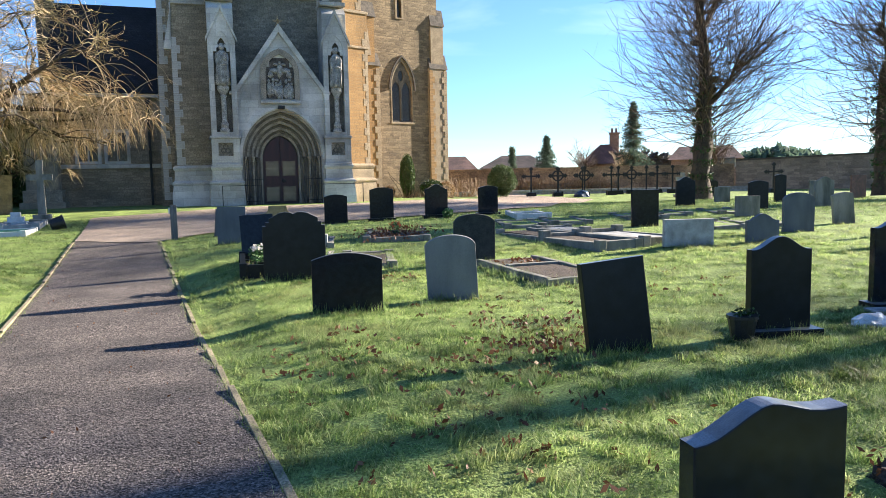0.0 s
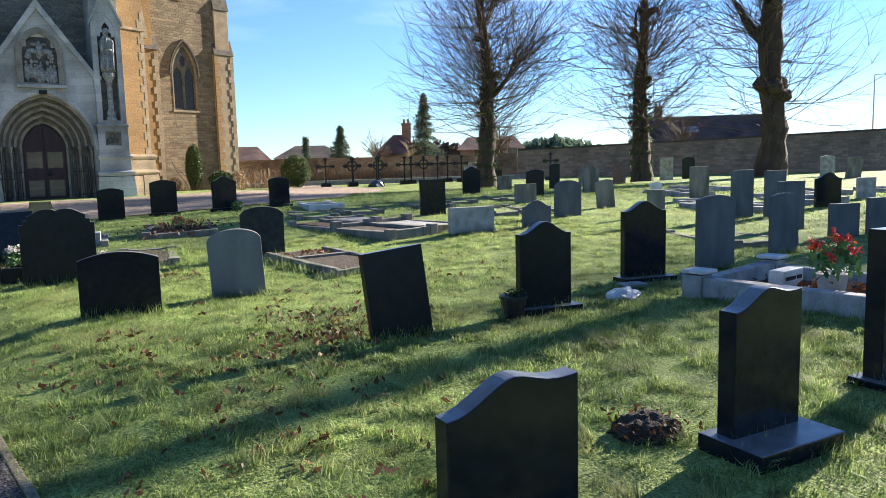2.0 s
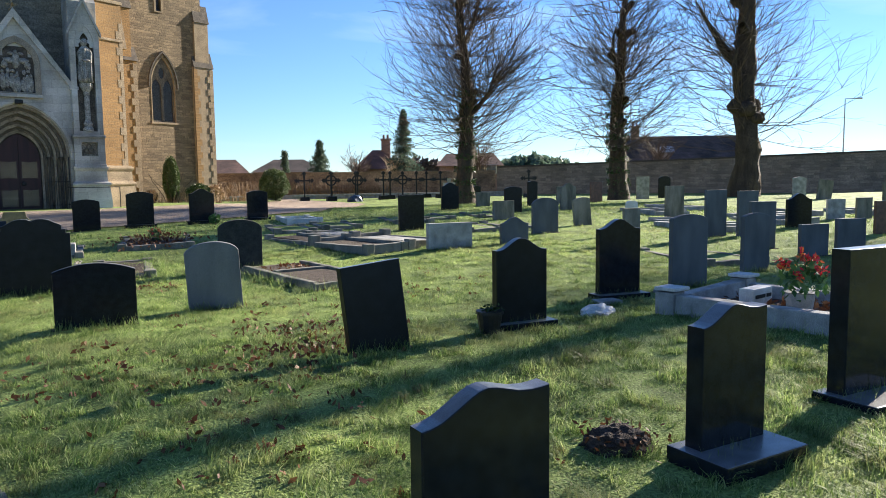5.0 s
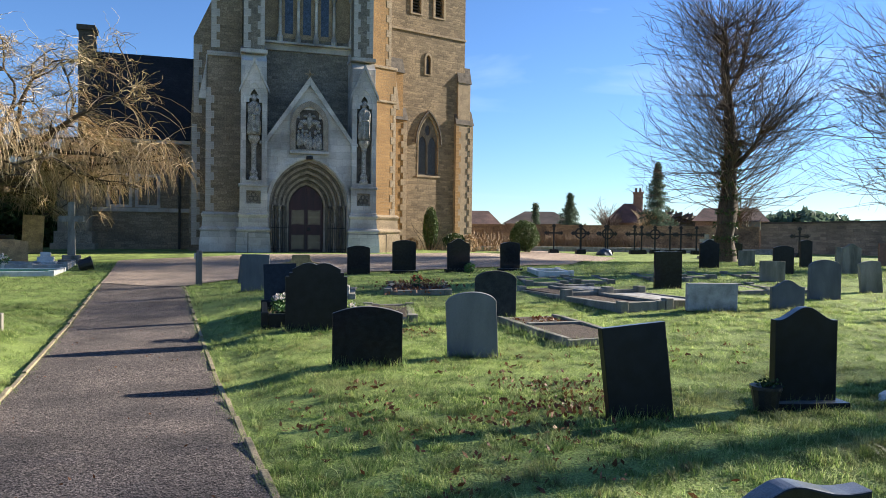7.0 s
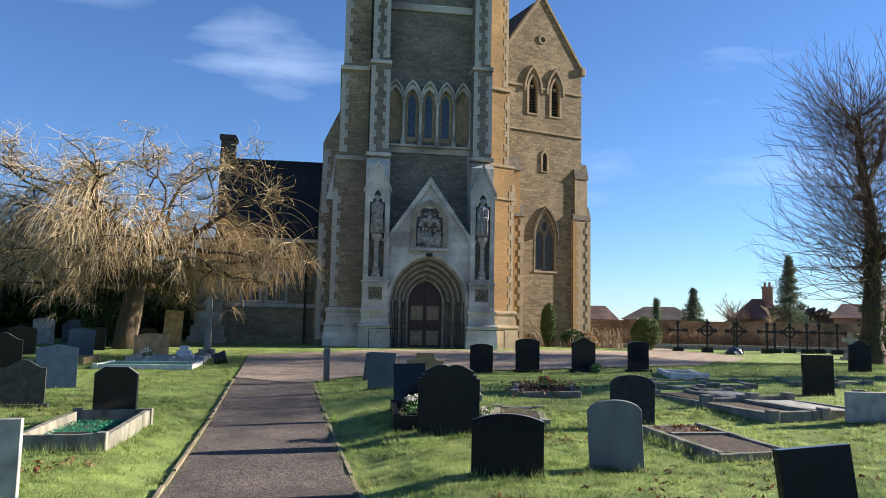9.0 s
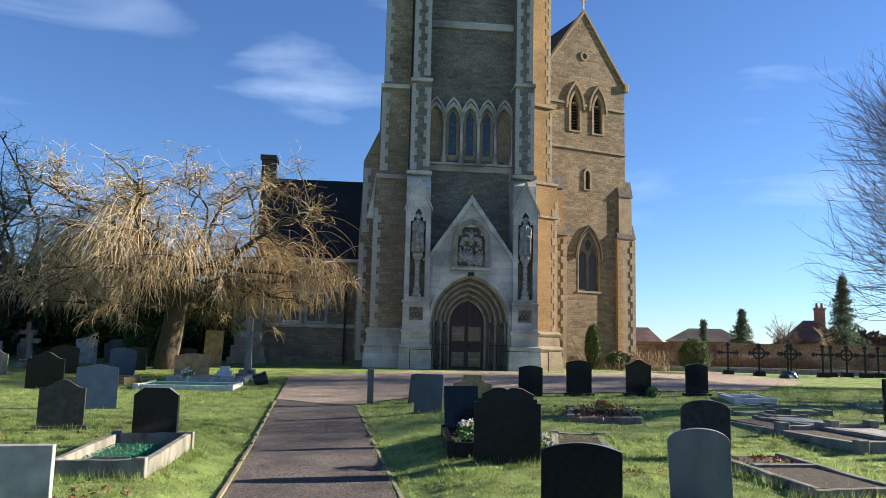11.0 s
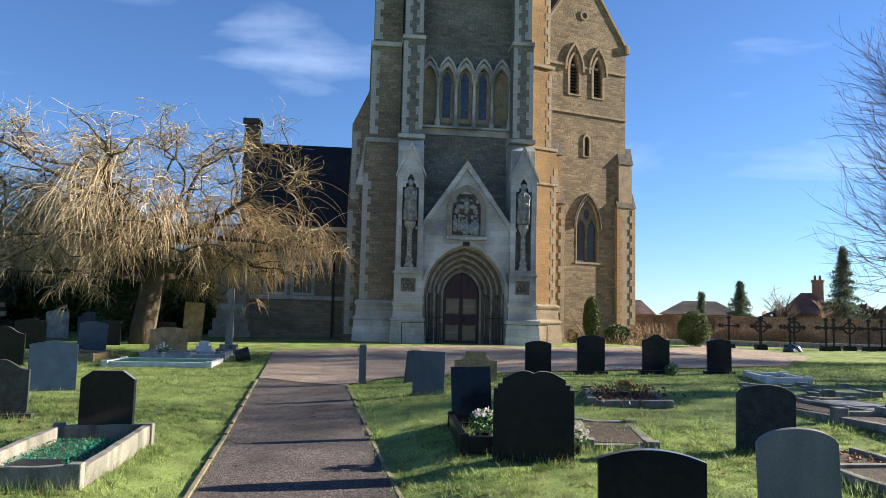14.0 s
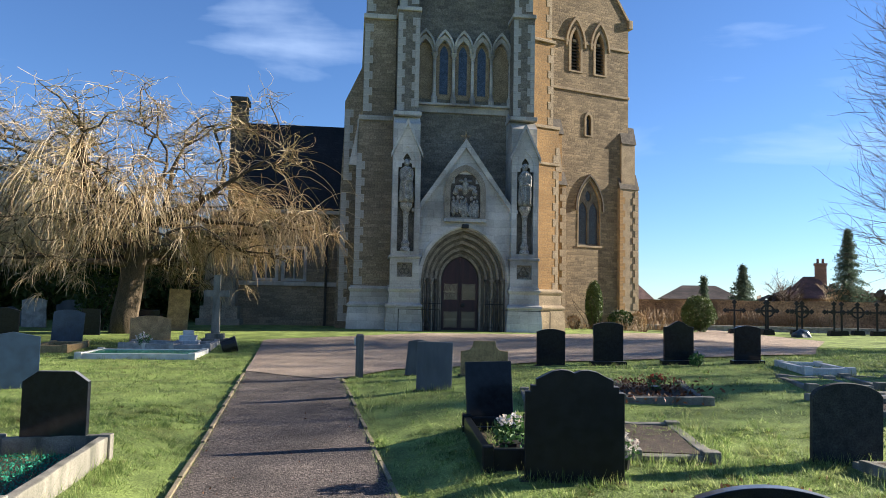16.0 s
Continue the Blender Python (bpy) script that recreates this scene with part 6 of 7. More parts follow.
def weeping_tree(x, y, seed, sprays=430):
    rng = random.Random(seed)
    t = thing("weeping_willow", pose(x, y, lie(x, y)), "contorted weeping tree with straw-coloured trailing winter twigs", "tree")
    wood, bough, moss, fall = Soup(), Soup(), Soup(), Soup()
    trunk = [Vector((0, 0, -0.2)), Vector((0.05, 0, 0.7)), Vector((0.2, 0, 1.7)), Vector((0.35, -0.1, 2.7)), Vector((0.55, 0, 3.7)), Vector((0.9, 0, 4.4))]
    wood.tube(trunk, 0.55, 0.36, 12)
    low, high = [], []
    for i in range(26):
        g = i * 2.399 + rng.uniform(-0.2, 0.2)
        lower = i < 14
        start = trunk[rng.randrange(3, 6)]
        if lower:
            limb = curl(rng, start, (math.cos(g), math.sin(g), rng.uniform(0.15, 0.55)), rng.uniform(4.4, 7.0), 11, -0.015, 0.22)
        else:
            limb = curl(rng, start, (math.cos(g) * 1.5, math.sin(g) * 1.5, rng.uniform(0.7, 1.5)), rng.uniform(5.8, 8.6), 12, -0.012, 0.26)
        one = Soup()
        one.tube(limb, 0.18 if lower else 0.13, 0.02, 7)
        finish("limb", one.mesh("limb"), WILLOWBARK, t)
        for _ in range(12):
            k = rng.randrange(3, 12)
            d = Vector((math.cos(g) * 0.7 + rng.gauss(0, 0.8), math.sin(g) * 0.7 + rng.gauss(0, 0.8), rng.uniform(-0.1, 0.6) if lower else rng.uniform(0.0, 1.2)))
            sub = curl(rng, limb[k], d, min(rng.uniform(1.0, 2.6), max(0.6, 11.4 - limb[k].z)), 8, -0.02 if lower else 0.0, 0.36)
            bough.tube(sub, 0.045, 0.014, 5)
            (low if sub[4].z < 6.6 else high).extend(sub[2:])
            for _ in range(6):
                q = rng.randrange(2, 9)
                fine = curl(rng, sub[q], Vector((rng.gauss(0, 1), rng.gauss(0, 1), rng.uniform(-0.4, 0.7))), rng.uniform(0.5, 1.4), 6, -0.04, 0.45)
                moss.tube(fine, 0.014, 0.005, 3)
                (low if fine[3].z < 6.6 else high).extend(fine[2:])
    outer = [p for p in low if math.hypot(p.x - 0.5, p.y) > 1.6]
    rng.shuffle(outer)
    rng.shuffle(high)
    # sprays of twigs that leave one knot together, bend over and hang
    for n in range(sprays):
        p = outer[n % len(outer)]
        away = Vector((p.x - 0.5, p.y, 0)).normalized()
        foot = rng.uniform(1.7, 3.4)
        for _ in range(rng.randrange(8, 14)):
            start = p + Vector((rng.gauss(0, 0.06), rng.gauss(0, 0.06), rng.gauss(0, 0.06)))
            length = max(0.7, min(start.z - foot, 3.6)) * rng.uniform(0.55, 1.15)
            d = away * rng.uniform(0.1, 0.9) + Vector((rng.gauss(0, 0.45), rng.gauss(0, 0.45), rng.uniform(-0.5, 0.5)))
            (fall if rng.random() < 0.88 else moss).tube(curl(rng, start, d, length, 6, -0.33, 0.17), 0.0115, 0.0055, 3)
    for n in range(sprays * 5):
        p = high[n % len(high)]
        line = curl(rng, p, Vector((rng.gauss(0, 0.8), rng.gauss(0, 0.8), rng.uniform(-0.6, 0.8))), rng.uniform(0.5, 1.5), 6, -0.10, 0.48)
        (fall if rng.random() < 0.55 else moss).tube(line, 0.0105, 0.0045, 3)
    me = wood.mesh("trunk")
    me.polygons.foreach_set("use_smooth", [True] * len(me.polygons))
    finish("trunk", me, WILLOWBARK, t, "gnarled mossy trunk")
    tagged(finish("bough_work", bough.mesh("bough_work"), WILLOWBARK, t, "crooked dark boughs"), kind="stuff")
    tagged(finish("branchwork", moss.mesh("branchwork"), MOSSTWIG, t, "olive mossy branchwork"), kind="stuff")
    tagged(finish("trailing_curtain", fall.mesh("trailing_curtain"), WILLOWTWIG, t, "straw-coloured trailing twigs"), kind="stuff")
    return t


weeping_tree(-13.3, 32.8, 5)
second = weeping_tree(-24.5, 37.5, 17, 260)


def conifer(x, y, h, w, seed, label, mat=CONIFER, n=2600, skirt=0.1):
    rng = random.Random(seed)
    t = thing("conifer", pose(x, y, lie(x, y)), label, "tree")
    trunk, sprays = Soup(), Soup()
    trunk.tube([(0, 0, -0.2), (0, 0, h * 0.5), (0, 0, h * 0.98)], h * 0.02, 0.02, 6)
    boughs = int(h * 13)
    for i in range(boughs):
        f = skirt + (1 - skirt) * (i / boughs)
        g = i * 2.399 + rng.uniform(-0.3, 0.3)
        reach = w * (1 - f) ** 1.1 * rng.choice((0.5, 0.8, 1.0, 1.15)) * rng.uniform(0.85, 1.1) + 0.06
        line = curl(rng, (0, 0, h * f), (math.cos(g), math.sin(g), 0.15), reach, 5, -0.08, 0.08)
        trunk.tube(line, 0.03, 0.008, 3)
        for p in line[1:]:
            for _ in range(max(3, n // (boughs * 5))):
                sprays.leaf(p + Vector((rng.gauss(0, 0.11), rng.gauss(0, 0.11), rng.gauss(-0.08, 0.09))), rng.uniform(0.035, 0.10), rng, 0.5)
    finish("trunk", trunk.mesh("trunk"), BARK, t)
    finish("crown", sprays.mesh("crown"), mat, t)
    return t


conifer(30.9, 61.1, 7.9, 2.9, 4, "tall dark spruce behind the boundary wall", n=22000, skirt=0.03)
conifer(23.0, 62.0, 5.0, 2.0, 6, "dark conifer behind the boundary wall", n=14000)
conifer(19.2, 60.0, 4.0, 0.6, 9, "thin pointed cypress behind the wall", n=5000)


def bush(x, y, z0, rx, ry, rz_, label, mat, n, seed, leaf=0.06, name="shrub"):
    rng = random.Random(seed)
    t = thing(name, pose(x, y, z0), label, "shrub")
    wood, leaves = Soup(), Soup()
    for _ in range(7):
        wood.tube(curl(rng, (rng.gauss(0, 0.05), rng.gauss(0, 0.05), -0.7), (rng.gauss(0, 0.3), rng.gauss(0, 0.3), 1), rz_ * 1.6 + 0.6, 5, 0.05, 0.15), 0.03, 0.01, 4)
    for _ in range(n):
        d = Vector((rng.gauss(0, 1), rng.gauss(0, 1), rng.gauss(0, 1))).normalized()
        k = 1 + 0.16 * noise.noise(d * 2.2 + Vector((seed, 0, 0)))
        s = rng.uniform(0.55, 1.03) ** 0.6 * k
        leaves.leaf(Vector((d.x * rx * s, d.y * ry * s, rz_ + d.z * rz_ * s)), leaf * rng.uniform(0.6, 1.4), rng)
    finish("stems", wood.mesh("stems"), BARK, t)
    finish("foliage", leaves.mesh("foliage"), mat, t)
    return t


bush(15.5, 50.6, 0.15, 1.05, 1.05, 1.1, "clipped round evergreen bush by the drive", YEW, 9000, 2, 0.06)
bush(7.75, 45.3, 0.3, 0.48, 0.48, 1.35, "tall clipped column of evergreen by the wing", YEW, 8000, 3, 0.055)
bush(9.4, 45.8, 0.3, 0.75, 0.6, 0.55, "low spreading evergreen shrub against the wall", IVY, 1800, 4, 0.06)
bush(6.6, 45.2, 0.3, 0.4, 0.3, 0.4, "small pale shrub in the border", DRYSTEM, 500, 5, 0.05)
bush(10.4, 45.9, 0.3, 0.5, 0.4, 0.5, "dry grassy border plant", DRYSTEM, 700, 6, 0.07)
bush(5.14, 21.02, lie(5.14, 21.02), 0.16, 0.14, 0.16, "small leafy plant at a headstone's foot", LEAF, 160, 7, 0.05)
bush(-14.9, 34.2, 0.2, 1.0, 0.8, 1.7, "ivy-covered stump beneath the willow", IVY, 3800, 8, 0.08)
bush(-21.0, 44.0, 0.2, 6.0, 1.6, 2.7, "dark evergreen hedge beyond the willow", YEW, 15000, 10, 0.26, "hedge")
bush(-14.0, 45.5, 0.2, 4.2, 1.2, 2.6, "dark evergreen hedge between church and willow", YEW, 15000, 13, 0.24, "hedge")
bush(-31.0, 43.0, 0.2, 7.0, 2.0, 2.6, "dark evergreen hedge beyond the graves", CONIFER, 9000, 11, 0.4, "hedge")
bush(-37.0, 34.0, 0.2, 3.5, 5.0, 3.4, "tall dark evergreen at the churchyard's edge", CONIFER, 9000, 12, 0.4, "evergreen")


def thicket(x, y, w, d, h, n, seed, label, mat=DRYSTEM, spread=0.25):
    rng, s = random.Random(seed), Soup()
    for _ in range(n):
        px, py = x + rng.uniform(-w / 2, w / 2), y + rng.uniform(-d / 2, d / 2)
        s.tube(curl(rng, (px, py, lie(px, py) - 0.05), (rng.gauss(0, spread), rng.gauss(0, spread), 1), h * rng.uniform(0.5, 1.15), 4, 0, 0.14), 0.02, 0.006, 3)
    return tagged(finish("border_stems", s.mesh("border_stems"), mat), label, "plants", kind="stuff")


thicket(18.0, 57.5, 19, 1.6, 1.5, 1500, 31, "dry brown border stems against the boundary wall")
thicket(13.0, 53.0, 3.0, 0.8, 0.8, 120, 32, "dry pale border stems beside the drive")
thicket(8.6, 45.1, 4.2, 0.6, 0.6, 160, 33, "dry border plants below the wing")


def bare_tree(x, y, h, seed, label, mat=TWIG):
    rng = random.Random(seed)
    t = thing("bare_tree", pose(x, y, lie(x, y)), label, "tree")
    s = Soup()
    s.tube(curl(rng, (0, 0, -0.2), (0, 0, 1), h * 0.5, 6, 0.2, 0.06), 0.14, 0.08, 6)
    for _ in range(60):
        g = rng.uniform(0, 6.28)
        main = curl(rng, (0, 0, h * rng.uniform(0.18, 0.5)), (math.cos(g), math.sin(g), 1.0), h * rng.uniform(0.25, 0.5), 6, 0.05, 0.14)
        s.tube(main, 0.035, 0.01, 3)
        for _ in range(6):
            k = rng.randrange(2, 6)
            s.tube(curl(rng, main[k], (rng.gauss(0, 1), rng.gauss(0, 1), 0.9), h * 0.13, 4, 0, 0.2), 0.014, 0.005, 3)
    tagged(finish("branchwork", s.mesh("branchwork"), mat, t), kind="stuff")
    return t


bare_tree(27.5, 64.0, 5.4, 51, "small bare garden tree beyond the wall")
bare_tree(39.0, 61.0, 8.0, 52, "slender bare birch beyond the wall", TWIG)
bare_tree(30.5, 62.0, 4.6, 53, "bare hedge tree with ochre twigs", WILLOWTWIG)
bare_tree(54.0, 52.0, 7.5, 54, "bare garden tree beyond the wall", TWIG)

# ---------------------------------------------------------------- boundary walls
def wall_run(name, points, high, thick, mat, label, cap):
    t = tagged(new(name), label, "wall", kind="structure")
    for (x0, y0, h0), (x1, y1, h1) in zip(points, points[1:]):
        d = math.hypot(x1 - x0, y1 - y0)
        m = pose(x0, y0, 0, 0, 0, math.degrees(math.atan2(y1 - y0, x1 - x0)))
        bm = bmesh.new()
        prism(bm, [[(0, -0.3), (d, -0.3), (d, h1), (0, h0)]], -thick / 2, thick / 2)
        ob = part("wall_length", bm, mat, t)
        ob.matrix_basis = m
        bm = bmesh.new()
        prism(bm, [[(0, h0), (d, h1), (d, h1 + 0.14), (0, h0 + 0.14)]], -thick / 2 - 0.06, thick / 2 + 0.06)
        ob = part("coping", bm, cap, t)
        ob.matrix_basis = m
    return t


wall_run("wall_north", [(4.0, 62.5, 2.0), (20.0, 59.5, 2.05), (37.0, 55.0, 2.1)], 2, 0.35, BRICKWALL, "old brown brick boundary wall with creeper", BRICKWALL)
wall_run("wall_east", [(37.2, 55.0, 2.45), (46.0, 49.0, 2.75), (53.0, 40.0, 3.0), (60.0, 25.0, 3.3), (64.0, 5.0, 3.6)], 3, 0.45, RUBBLEWALL, "dark rubble boundary wall stepping up the slope", DARKSTONE)
wall_run("wall_west", [(-60.0, 46.0, 1.9), (-16.0, 47.0, 1.9)], 2, 0.35, RUBBLEWALL, "dark stone boundary wall in shade", DARKSTONE)
kerb_line = wall_run("border_kerb", [(9.0, 53.0, 0.28), (20.0, 55.0, 0.28), (36.0, 51.0, 0.3)], 0.3, 0.2, PALE, "pale stone kerb along the wall's border", PALE)


# ---------------------------------------------------------------- houses beyond
def bungalow(x, y, w, d, eaves, ridge, rz, brick, roof, label, chimney=None, hip=1.2, windows=(), skylight=None):
    t = thing("bungalow", pose(x, y, 0, 0, 0, rz), label, "house")
    part("wall", boxes((-w / 2, w / 2, -d / 2, d / 2, -0.2, eaves)), brick, t)
    a, b = w / 2 + 0.35, d / 2 + 0.35
    v = [(-a, -b, eaves - 0.05), (a, -b, eaves - 0.05), (a, b, eaves - 0.05), (-a, b, eaves - 0.05), (-a + hip, 0, ridge), (a - hip, 0, ridge)]
    me = bpy.data.meshes.new("roof")
    me.from_pydata(v, [], [(0, 1, 5, 4), (2, 3, 4, 5), (1, 2, 5), (3, 0, 4), (3, 2, 1, 0)])
    finish("roof", me, roof, t)
    if skylight is not None:
        pane = part("skylight", boxes((-0.75, 0.75, -0.55, 0.55, 0.0, 0.09), bevel=0.01), STEEL, t, "pale roof window")
        pane.matrix_basis = pose(skylight, -b * 0.5, (eaves + ridge) / 2, math.degrees(math.atan2(ridge - eaves, b)))
    if chimney is not None:
        c = part("chimney", boxes((chimney - 0.45, chimney + 0.45, -0.35, 0.35, ridge - 1.2, ridge + 1.1), (chimney - 0.52, chimney + 0.52, -0.42, 0.42, ridge + 0.95, ridge + 1.15), bevel=0.02), brick, t)
        for dx in (-0.2, 0.2):
            bm = bmesh.new()
            lathe(bm, [(0.12, ridge + 1.15), (0.1, ridge + 1.5), (0.13, ridge + 1.55)], 8, Matrix.Translation((chimney + dx, 0, 0)))
            part("chimney_pot", bm, REDSTONE, c)
    for wx, wz in windows:
        m = part("window", boxes((wx - 0.55, wx + 0.55, -d / 2 - 0.05, -d / 2 + 0.02, wz, wz + 1.0)), WHITE, t, "white framed window")
        part("pane", boxes((wx - 0.47, wx + 0.47, -d / 2 - 0.06, -d / 2 - 0.052, wz + 0.08, wz + 0.92)), LEAD, m)
    return t


bungalow(25.9, 80.4, 7.4, 7, 2.5, 3.9, -17, HOUSEBRICK, HOUSEROOF, "brown-roofed bungalow beyond the wall", hip=2.4, windows=((-2, 1.0), (2, 1.0)))
bungalow(19.2, 92.6, 9.6, 8, 2.5, 4.2, -13, HOUSEBRICK, REDROOF, "low tan-roofed bungalow beyond the wall", hip=1.6)
bungalow(31.2, 67.9, 4.2, 6, 2.6, 4.5, -23, HOUSEBRICK, REDROOF, "red-roofed bungalow with a brick chimney", chimney=0.9, hip=2.0)
bungalow(42.2, 67.9, 6.4, 7, 2.9, 4.25, -31, HOUSEBRICK, REDROOF, "red-roofed bungalow with gable windows", hip=1.0, windows=((1, 2.0), (2.2, 2.0)))
bungalow(62.5, 57.5, 13, 9, 2.8, 5.9, -35, HOUSEBRICK, HOUSEROOF, "dark-roofed house with a roof window and chimney", chimney=-4.6, hip=0.4, windows=((0, 2.0),), skylight=-1.6)
bungalow(61.5, 64.0, 5, 5, 2.6, 4.6, -30, HOUSEBRICK, HOUSEROOF, "small dark-roofed house with a chimney", chimney=0.0, hip=1.4)
bungalow(92.0, 34.0, 16, 9, 2.8, 5.4, -60, HOUSEBRICK, HOUSEROOF, "long low barn with a brown roof", hip=0.5)
mast = thing("aerial_mast", pose(58.0, 60.0, 0), "thin television aerial mast on a far house", "aerial")
bm = boxes((-0.05, 0.05, -0.05, 0.05, 0, 10.0), (-0.5, 0.5, -0.03, 0.03, 9.6, 9.68))
part("pole", bm, STEEL, mast)
street = thing("street_lamp", pose(64.0, 39.5, 0, 0, 0, -60), "thin grey street lamp beyond the boundary wall", "lamp")
bm = bmesh.new()
lathe(bm, [(0.12, -0.2), (0.12, 1.2), (0.07, 1.3), (0.045, 8.2)], 8)
part("pole", bm, STEEL, street)
part("arm", boxes((-0.03, 0.9, -0.03, 0.03, 8.16, 8.22), bevel=0.01), STEEL, street)
part("lantern", boxes((0.75, 1.35, -0.12, 0.12, 8.1, 8.24), bevel=0.04), STEEL, street)
# wooded distance
rng = random.Random(77)
for i in range(16):
    g = radians(rng.uniform(12, 72))
    d = rng.uniform(180, 330)
    bush(d * math.cos(g), d * math.sin(g), -1, rng.uniform(10, 22), rng.uniform(6, 10), rng.uniform(2.0, 4.5), "distant winter copse on the skyline", TWIG if i % 2 else CONIFER, 900, 100 + i, 1.3, "copse")


# ---------------------------------------------------------------- grass and fallen leaves
def grass_patch(name, x0, x1, y0, y1, count, h0, h1, seed, label, bent=True):
    r = np.random.RandomState(seed)
    x, y = r.uniform(x0, x1, count), r.uniform(y0, y1, count)
    keep = (x > right_edge(y) + 0.06) | (x < left_edge(y) - 0.06)
    keep &= y < np.interp(x, NEAR_X, NEAR_Y) - 0.1 if y1 < 40 else keep
    x, y = x[keep], y[keep]
    n = len(x)
    # blades gathered in tufts that lean together
    warp = 0.05 * np.sin(y * 17 + 3 * np.sin(x * 9))
    cell = np.floor((x + warp) / 0.15) * 157.0 + np.floor((y + 0.05 * np.sin(x * 15)) / 0.15) * 311.0
    dice = np.abs(np.sin(cell * 12.9898) * 43758.5453) % 1.0
    turn = np.abs(np.sin(cell * 78.233) * 12543.123) % 1.0
    big = np.clip(np.sin(x * 1.3 + 2.0 * np.sin(y * 0.9)) * np.sin(y * 1.1 + 1.4 * np.sin(x * 0.7)), 0, 1)
    h = (h0 + (h1 - h0) * r.rand(n) ** 1.7) * (0.24 + 1.75 * dice ** 2.2 + 0.5 * big)
    g, lean = turn * 6.283 + r.normal(0, 0.9, n), r.uniform(0.25, 1.6, n) * h
    wx = (0.0016 + 0.0019 * r.rand(n)) * (1 + np.clip(y - 8, 0, 14) * 0.12)
    z = gz(x, y) - 0.004
    k_all = ((0, 1, 0), (0, -1, 0), (0.55, -0.8, 0.3), (0.55, 0.8, 0.3), (1, 0, 1)) if bent else ((0, 1.2, 0), (0, -1.2, 0), (1, 0, 1))
    v = np.empty((n, len(k_all), 3))
    c, s = np.cos(g), np.sin(g)
    for k, (f, wide, bend) in enumerate(k_all):
        v[:, k, 0] = x - s * wx * wide + c * lean * bend
        v[:, k, 1] = y + c * wx * wide + s * lean * bend
        v[:, k, 2] = z + h * f * (1 - 0.25 * bend)
    me = bpy.data.meshes.new(name)
    each, corners = len(k_all), 7 if bent else 3
    me.vertices.add(n * each)
    me.vertices.foreach_set("co", v.reshape(-1))
    order = np.array([[0, 1, 2, 3, 3, 2, 4]]) if bent else np.array([[0, 1, 2]])
    me.loops.add(n * corners)
    me.loops.foreach_set("vertex_index", (np.arange(n)[:, None] * each + order).reshape(-1))
    me.polygons.add(n * (2 if bent else 1))
    me.polygons.foreach_set("loop_start", (np.arange(n)[:, None] * corners + np.array([[0, 4]] if bent else [[0]])).reshape(-1))
    me.update(calc_edges=True)
    me.validate()
    return tagged(finish(name, me, BLADES), label, "grass", kind="stuff")


def long_grass(name, spots, each, spread, h0, h1, seed, label):
    """Longer blades left standing at the foot of stones and along edges: spots of x, y, half width, turn."""
    r = np.random.RandomState(seed)
    xs, ys = [], []
    for x, y, w, rz in spots:
        u = r.uniform(-w / 2 - 0.06, w / 2 + 0.06, each)
        v = r.choice([-1, 1], each) * (0.055 + np.abs(r.normal(0, spread, each)))
        g = radians(rz)
        xs.append(x + u * math.cos(g) - v * math.sin(g))
        ys.append(y + u * math.sin(g) + v * math.cos(g))
    x, y = np.concatenate(xs), np.concatenate(ys)
    n = len(x)
    h, g = h0 + (h1 - h0) * r.rand(n) ** 1.6, r.uniform(0, 6.283, n)
    lean, wx, z = r.uniform(0.1, 0.9, n) * h, 0.002 + 0.002 * r.rand(n), gz(x, y) - 0.004
    v = np.empty((n, 3, 3))
    for k, (wide, up) in enumerate(((1, 0), (-1, 0), (0, 1))):
        v[:, k, 0] = x - np.sin(g) * wx * wide + np.cos(g) * lean * up
        v[:, k, 1] = y + np.cos(g) * wx * wide + np.sin(g) * lean * up
        v[:, k, 2] = z + h * up
    me = bpy.data.meshes.new(name)
    me.from_pydata(v.reshape(-1, 3).tolist(), [], np.arange(n * 3).reshape(-1, 3).tolist())
    return tagged(finish(name, me, BLADES), label, "grass", kind="stuff")


long_grass("grass_tufts", [s for s in STOOD if math.hypot(s[0], s[1] - 4) < 14], 420, 0.07, 0.04, 0.17, 21, "long uncut grass at the feet of headstones")
edge_spots = []
for i in range(70):
    y = 1.0 + i * 0.28
    edge_spots += [(right_edge(y) + 0.1, y, 0.26, 101.3), (left_edge(y) - 0.1, y, 0.26, 101.3)]
long_grass("grass_tufts", edge_spots, 130, 0.05, 0.02, 0.075, 22, "ragged grass overhanging the path's edging")
kerb_spots = [(4.42 + dx, 10.66 + dy, 1.7, a) for dx, dy, a in ((-0.63, -0.1, 99), (0.63, 0.1, 99), (0.22, -1.42, 9))] + [(-4.8 + dx, 10.72 + dy, l, a) for dx, dy, l, a in ((0.66, 0.1, 2.6, 98), (-0.66, -0.1, 2.6, 98), (0.2, -1.42, 1.2, 8))] + [(1.91 + dx, 13.19 + dy, 1.6, a) for dx, dy, a in ((-0.58, 0, 84), (0.55, 0, 84), (-0.1, -1.25, -6))] + [(7.83 + dx, 4.07 + dy, l, a) for dx, dy, l, a in ((-0.93, -0.18, 2.7, 101), (0.27, -1.36, 1.8, 11))]
long_grass("grass_tufts", kerb_spots, 700, 0.08, 0.04, 0.19, 23, "long grass against the grave kerbs")


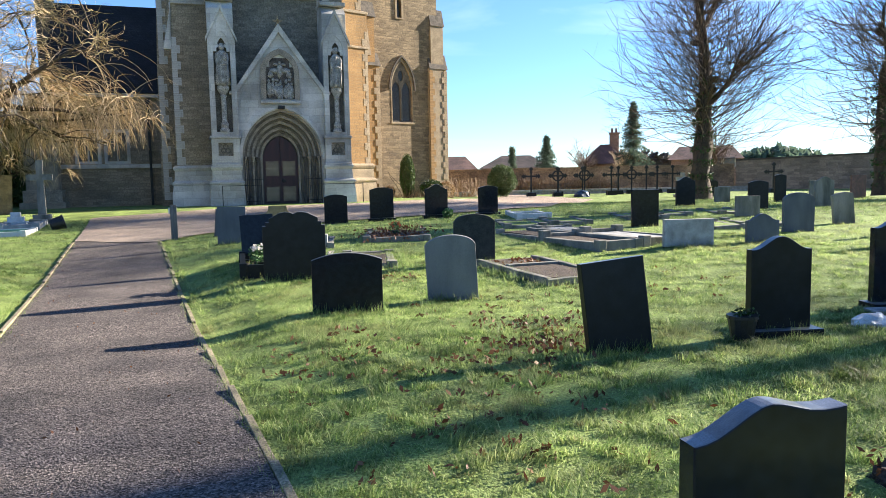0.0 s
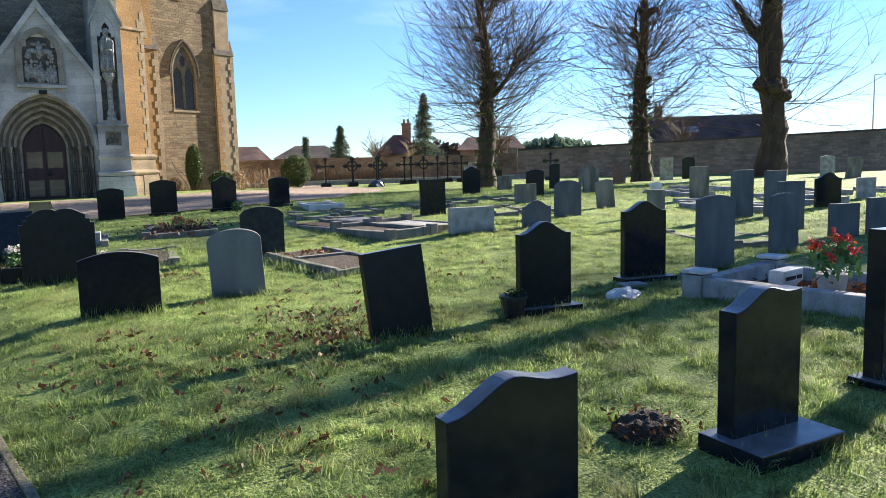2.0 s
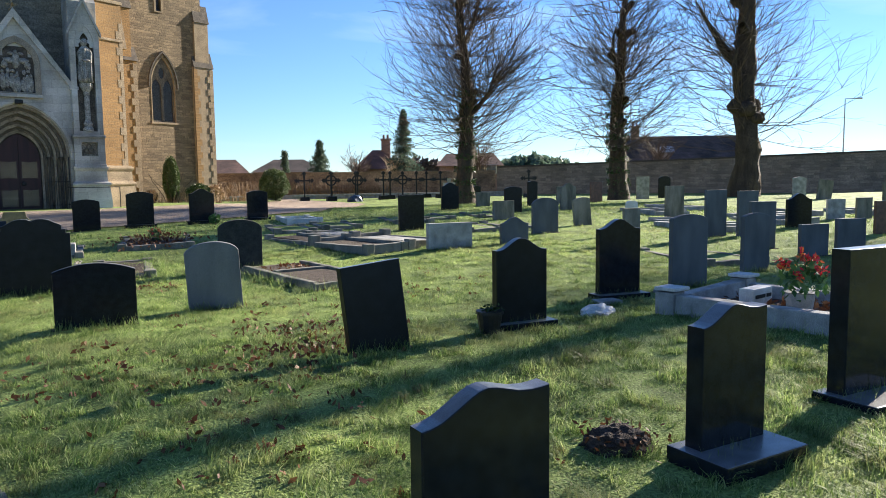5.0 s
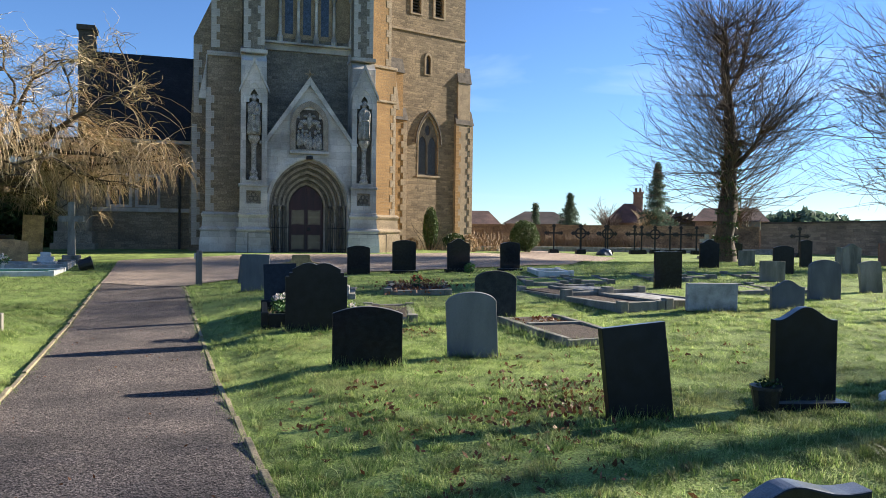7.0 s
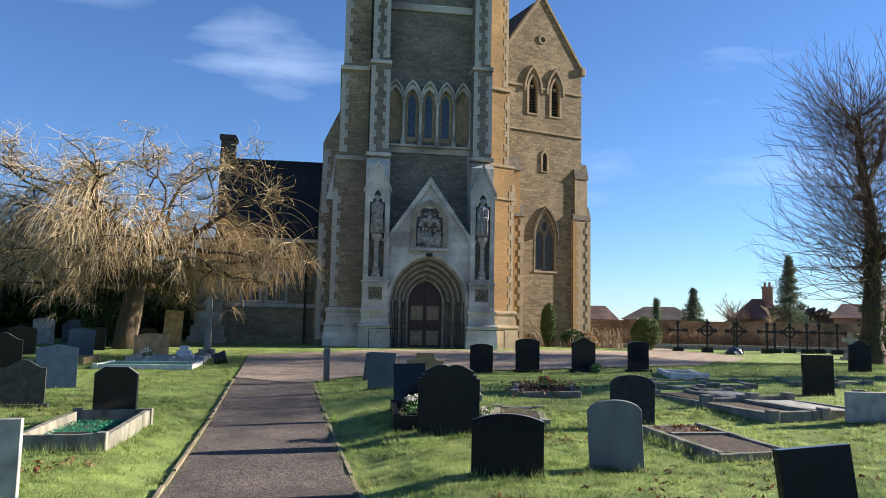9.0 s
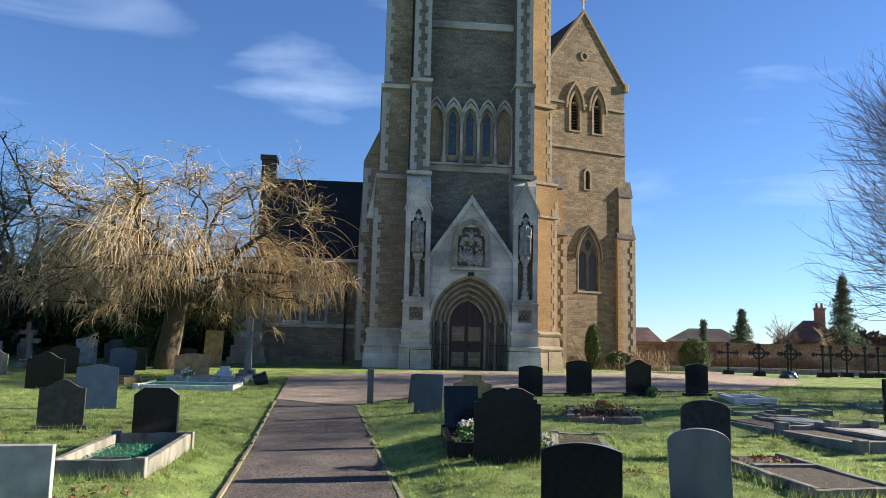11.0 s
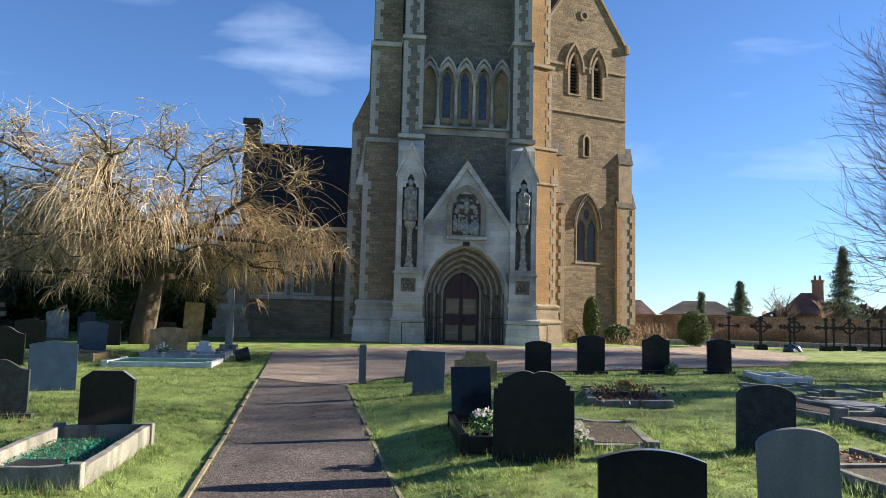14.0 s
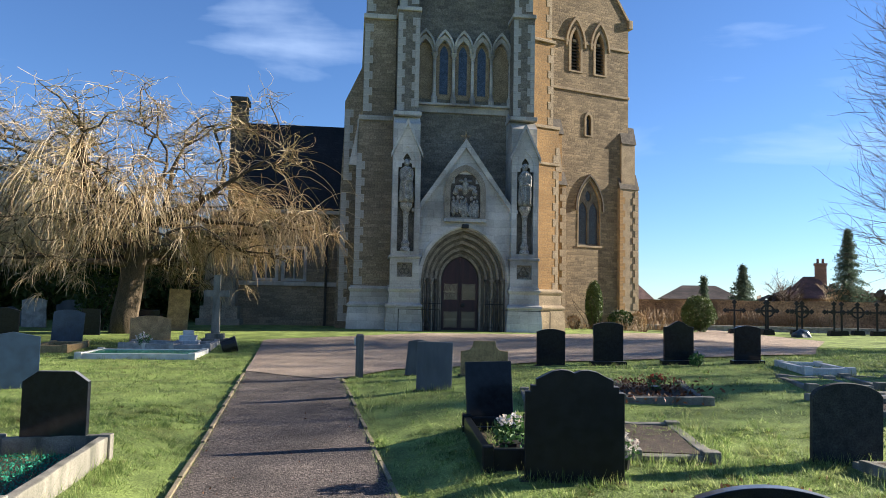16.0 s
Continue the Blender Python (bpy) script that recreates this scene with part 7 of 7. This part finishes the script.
grass_patch("grass_blades", -0.5, 7.5, 0.6, 6.5, 290000, 0.012, 0.065, 1, "dense green grass blades beside the footpath")
grass_patch("grass_blades", -3.0, 11.0, 6.5, 14.0, 300000, 0.015, 0.075, 2, "dense green grass blades among the graves", False)
grass_patch("grass_blades", -12.0, -2.0, 5.0, 16.0, 260000, 0.015, 0.075, 3, "green grass blades left rough beside the path", False)
grass_patch("grass_blades", -14.0, 24.0, 14.0, 32.0, 300000, 0.02, 0.09, 4, "green grass among the farther graves", False)
grass_patch("grass_blades", 7.5, 26.0, 0.0, 14.0, 220000, 0.02, 0.085, 5, "rough green grass among the middle rows", False)
rng, s = random.Random(9), Soup()
for cx, cy, n, r in ((3.0, 6.6, 200, 0.5), (2.2, 4.9, 90, 0.6), (1.0, 5.2, 45, 0.6), (1.7, 3.4, 130, 0.9), (0.9, 6.3, 90, 0.6), (2.6, 7.6, 50, 0.7), (-6.2, 8.9, 160, 0.8), (-4.3, 8.2, 90, 0.5), (2.2, 11.0, 80, 0.5), (1.6, 2.2, 30, 0.8), (4.2, 8.2, 60, 1.0), (-7.4, 13.2, 60, 0.9), (6.0, 9.0, 40, 1.3)):
    for _ in range(int(n * 0.42)):
        x, y = cx + rng.gauss(0, r * 0.75), cy + rng.gauss(0, r * 0.75)
        if left_edge(y) - 0.1 < x < right_edge(y) + 0.1:
            continue
        for _ in range(rng.randrange(2, 6)):          # curled leaves lie in little heaps
            px, py = x + rng.gauss(0, 0.035), y + rng.gauss(0, 0.035)
            s.leaf(Vector((px, py, lie(px, py) + rng.uniform(0.006, 0.04))), rng.uniform(0.016, 0.044), rng)
tagged(finish("fallen_leaves", s.mesh("fallen_leaves"), FALLEN), "dry russet leaves scattered in the grass", "leaves", kind="stuff")
rng, s = random.Random(19), Soup()
for _ in range(170):
    y = rng.uniform(1.0, 22)
    x = left_edge(y) + 2.15 * rng.random() ** rng.choice((0.35, 1, 2.2))
    s.leaf(Vector((x, y, lie(x, y) + 0.03)), rng.uniform(0.008, 0.022), rng)
tagged(finish("path_litter", s.mesh("path_litter"), FALLEN), "crumbs of leaf litter on the tarmac", "leaves", kind="stuff")
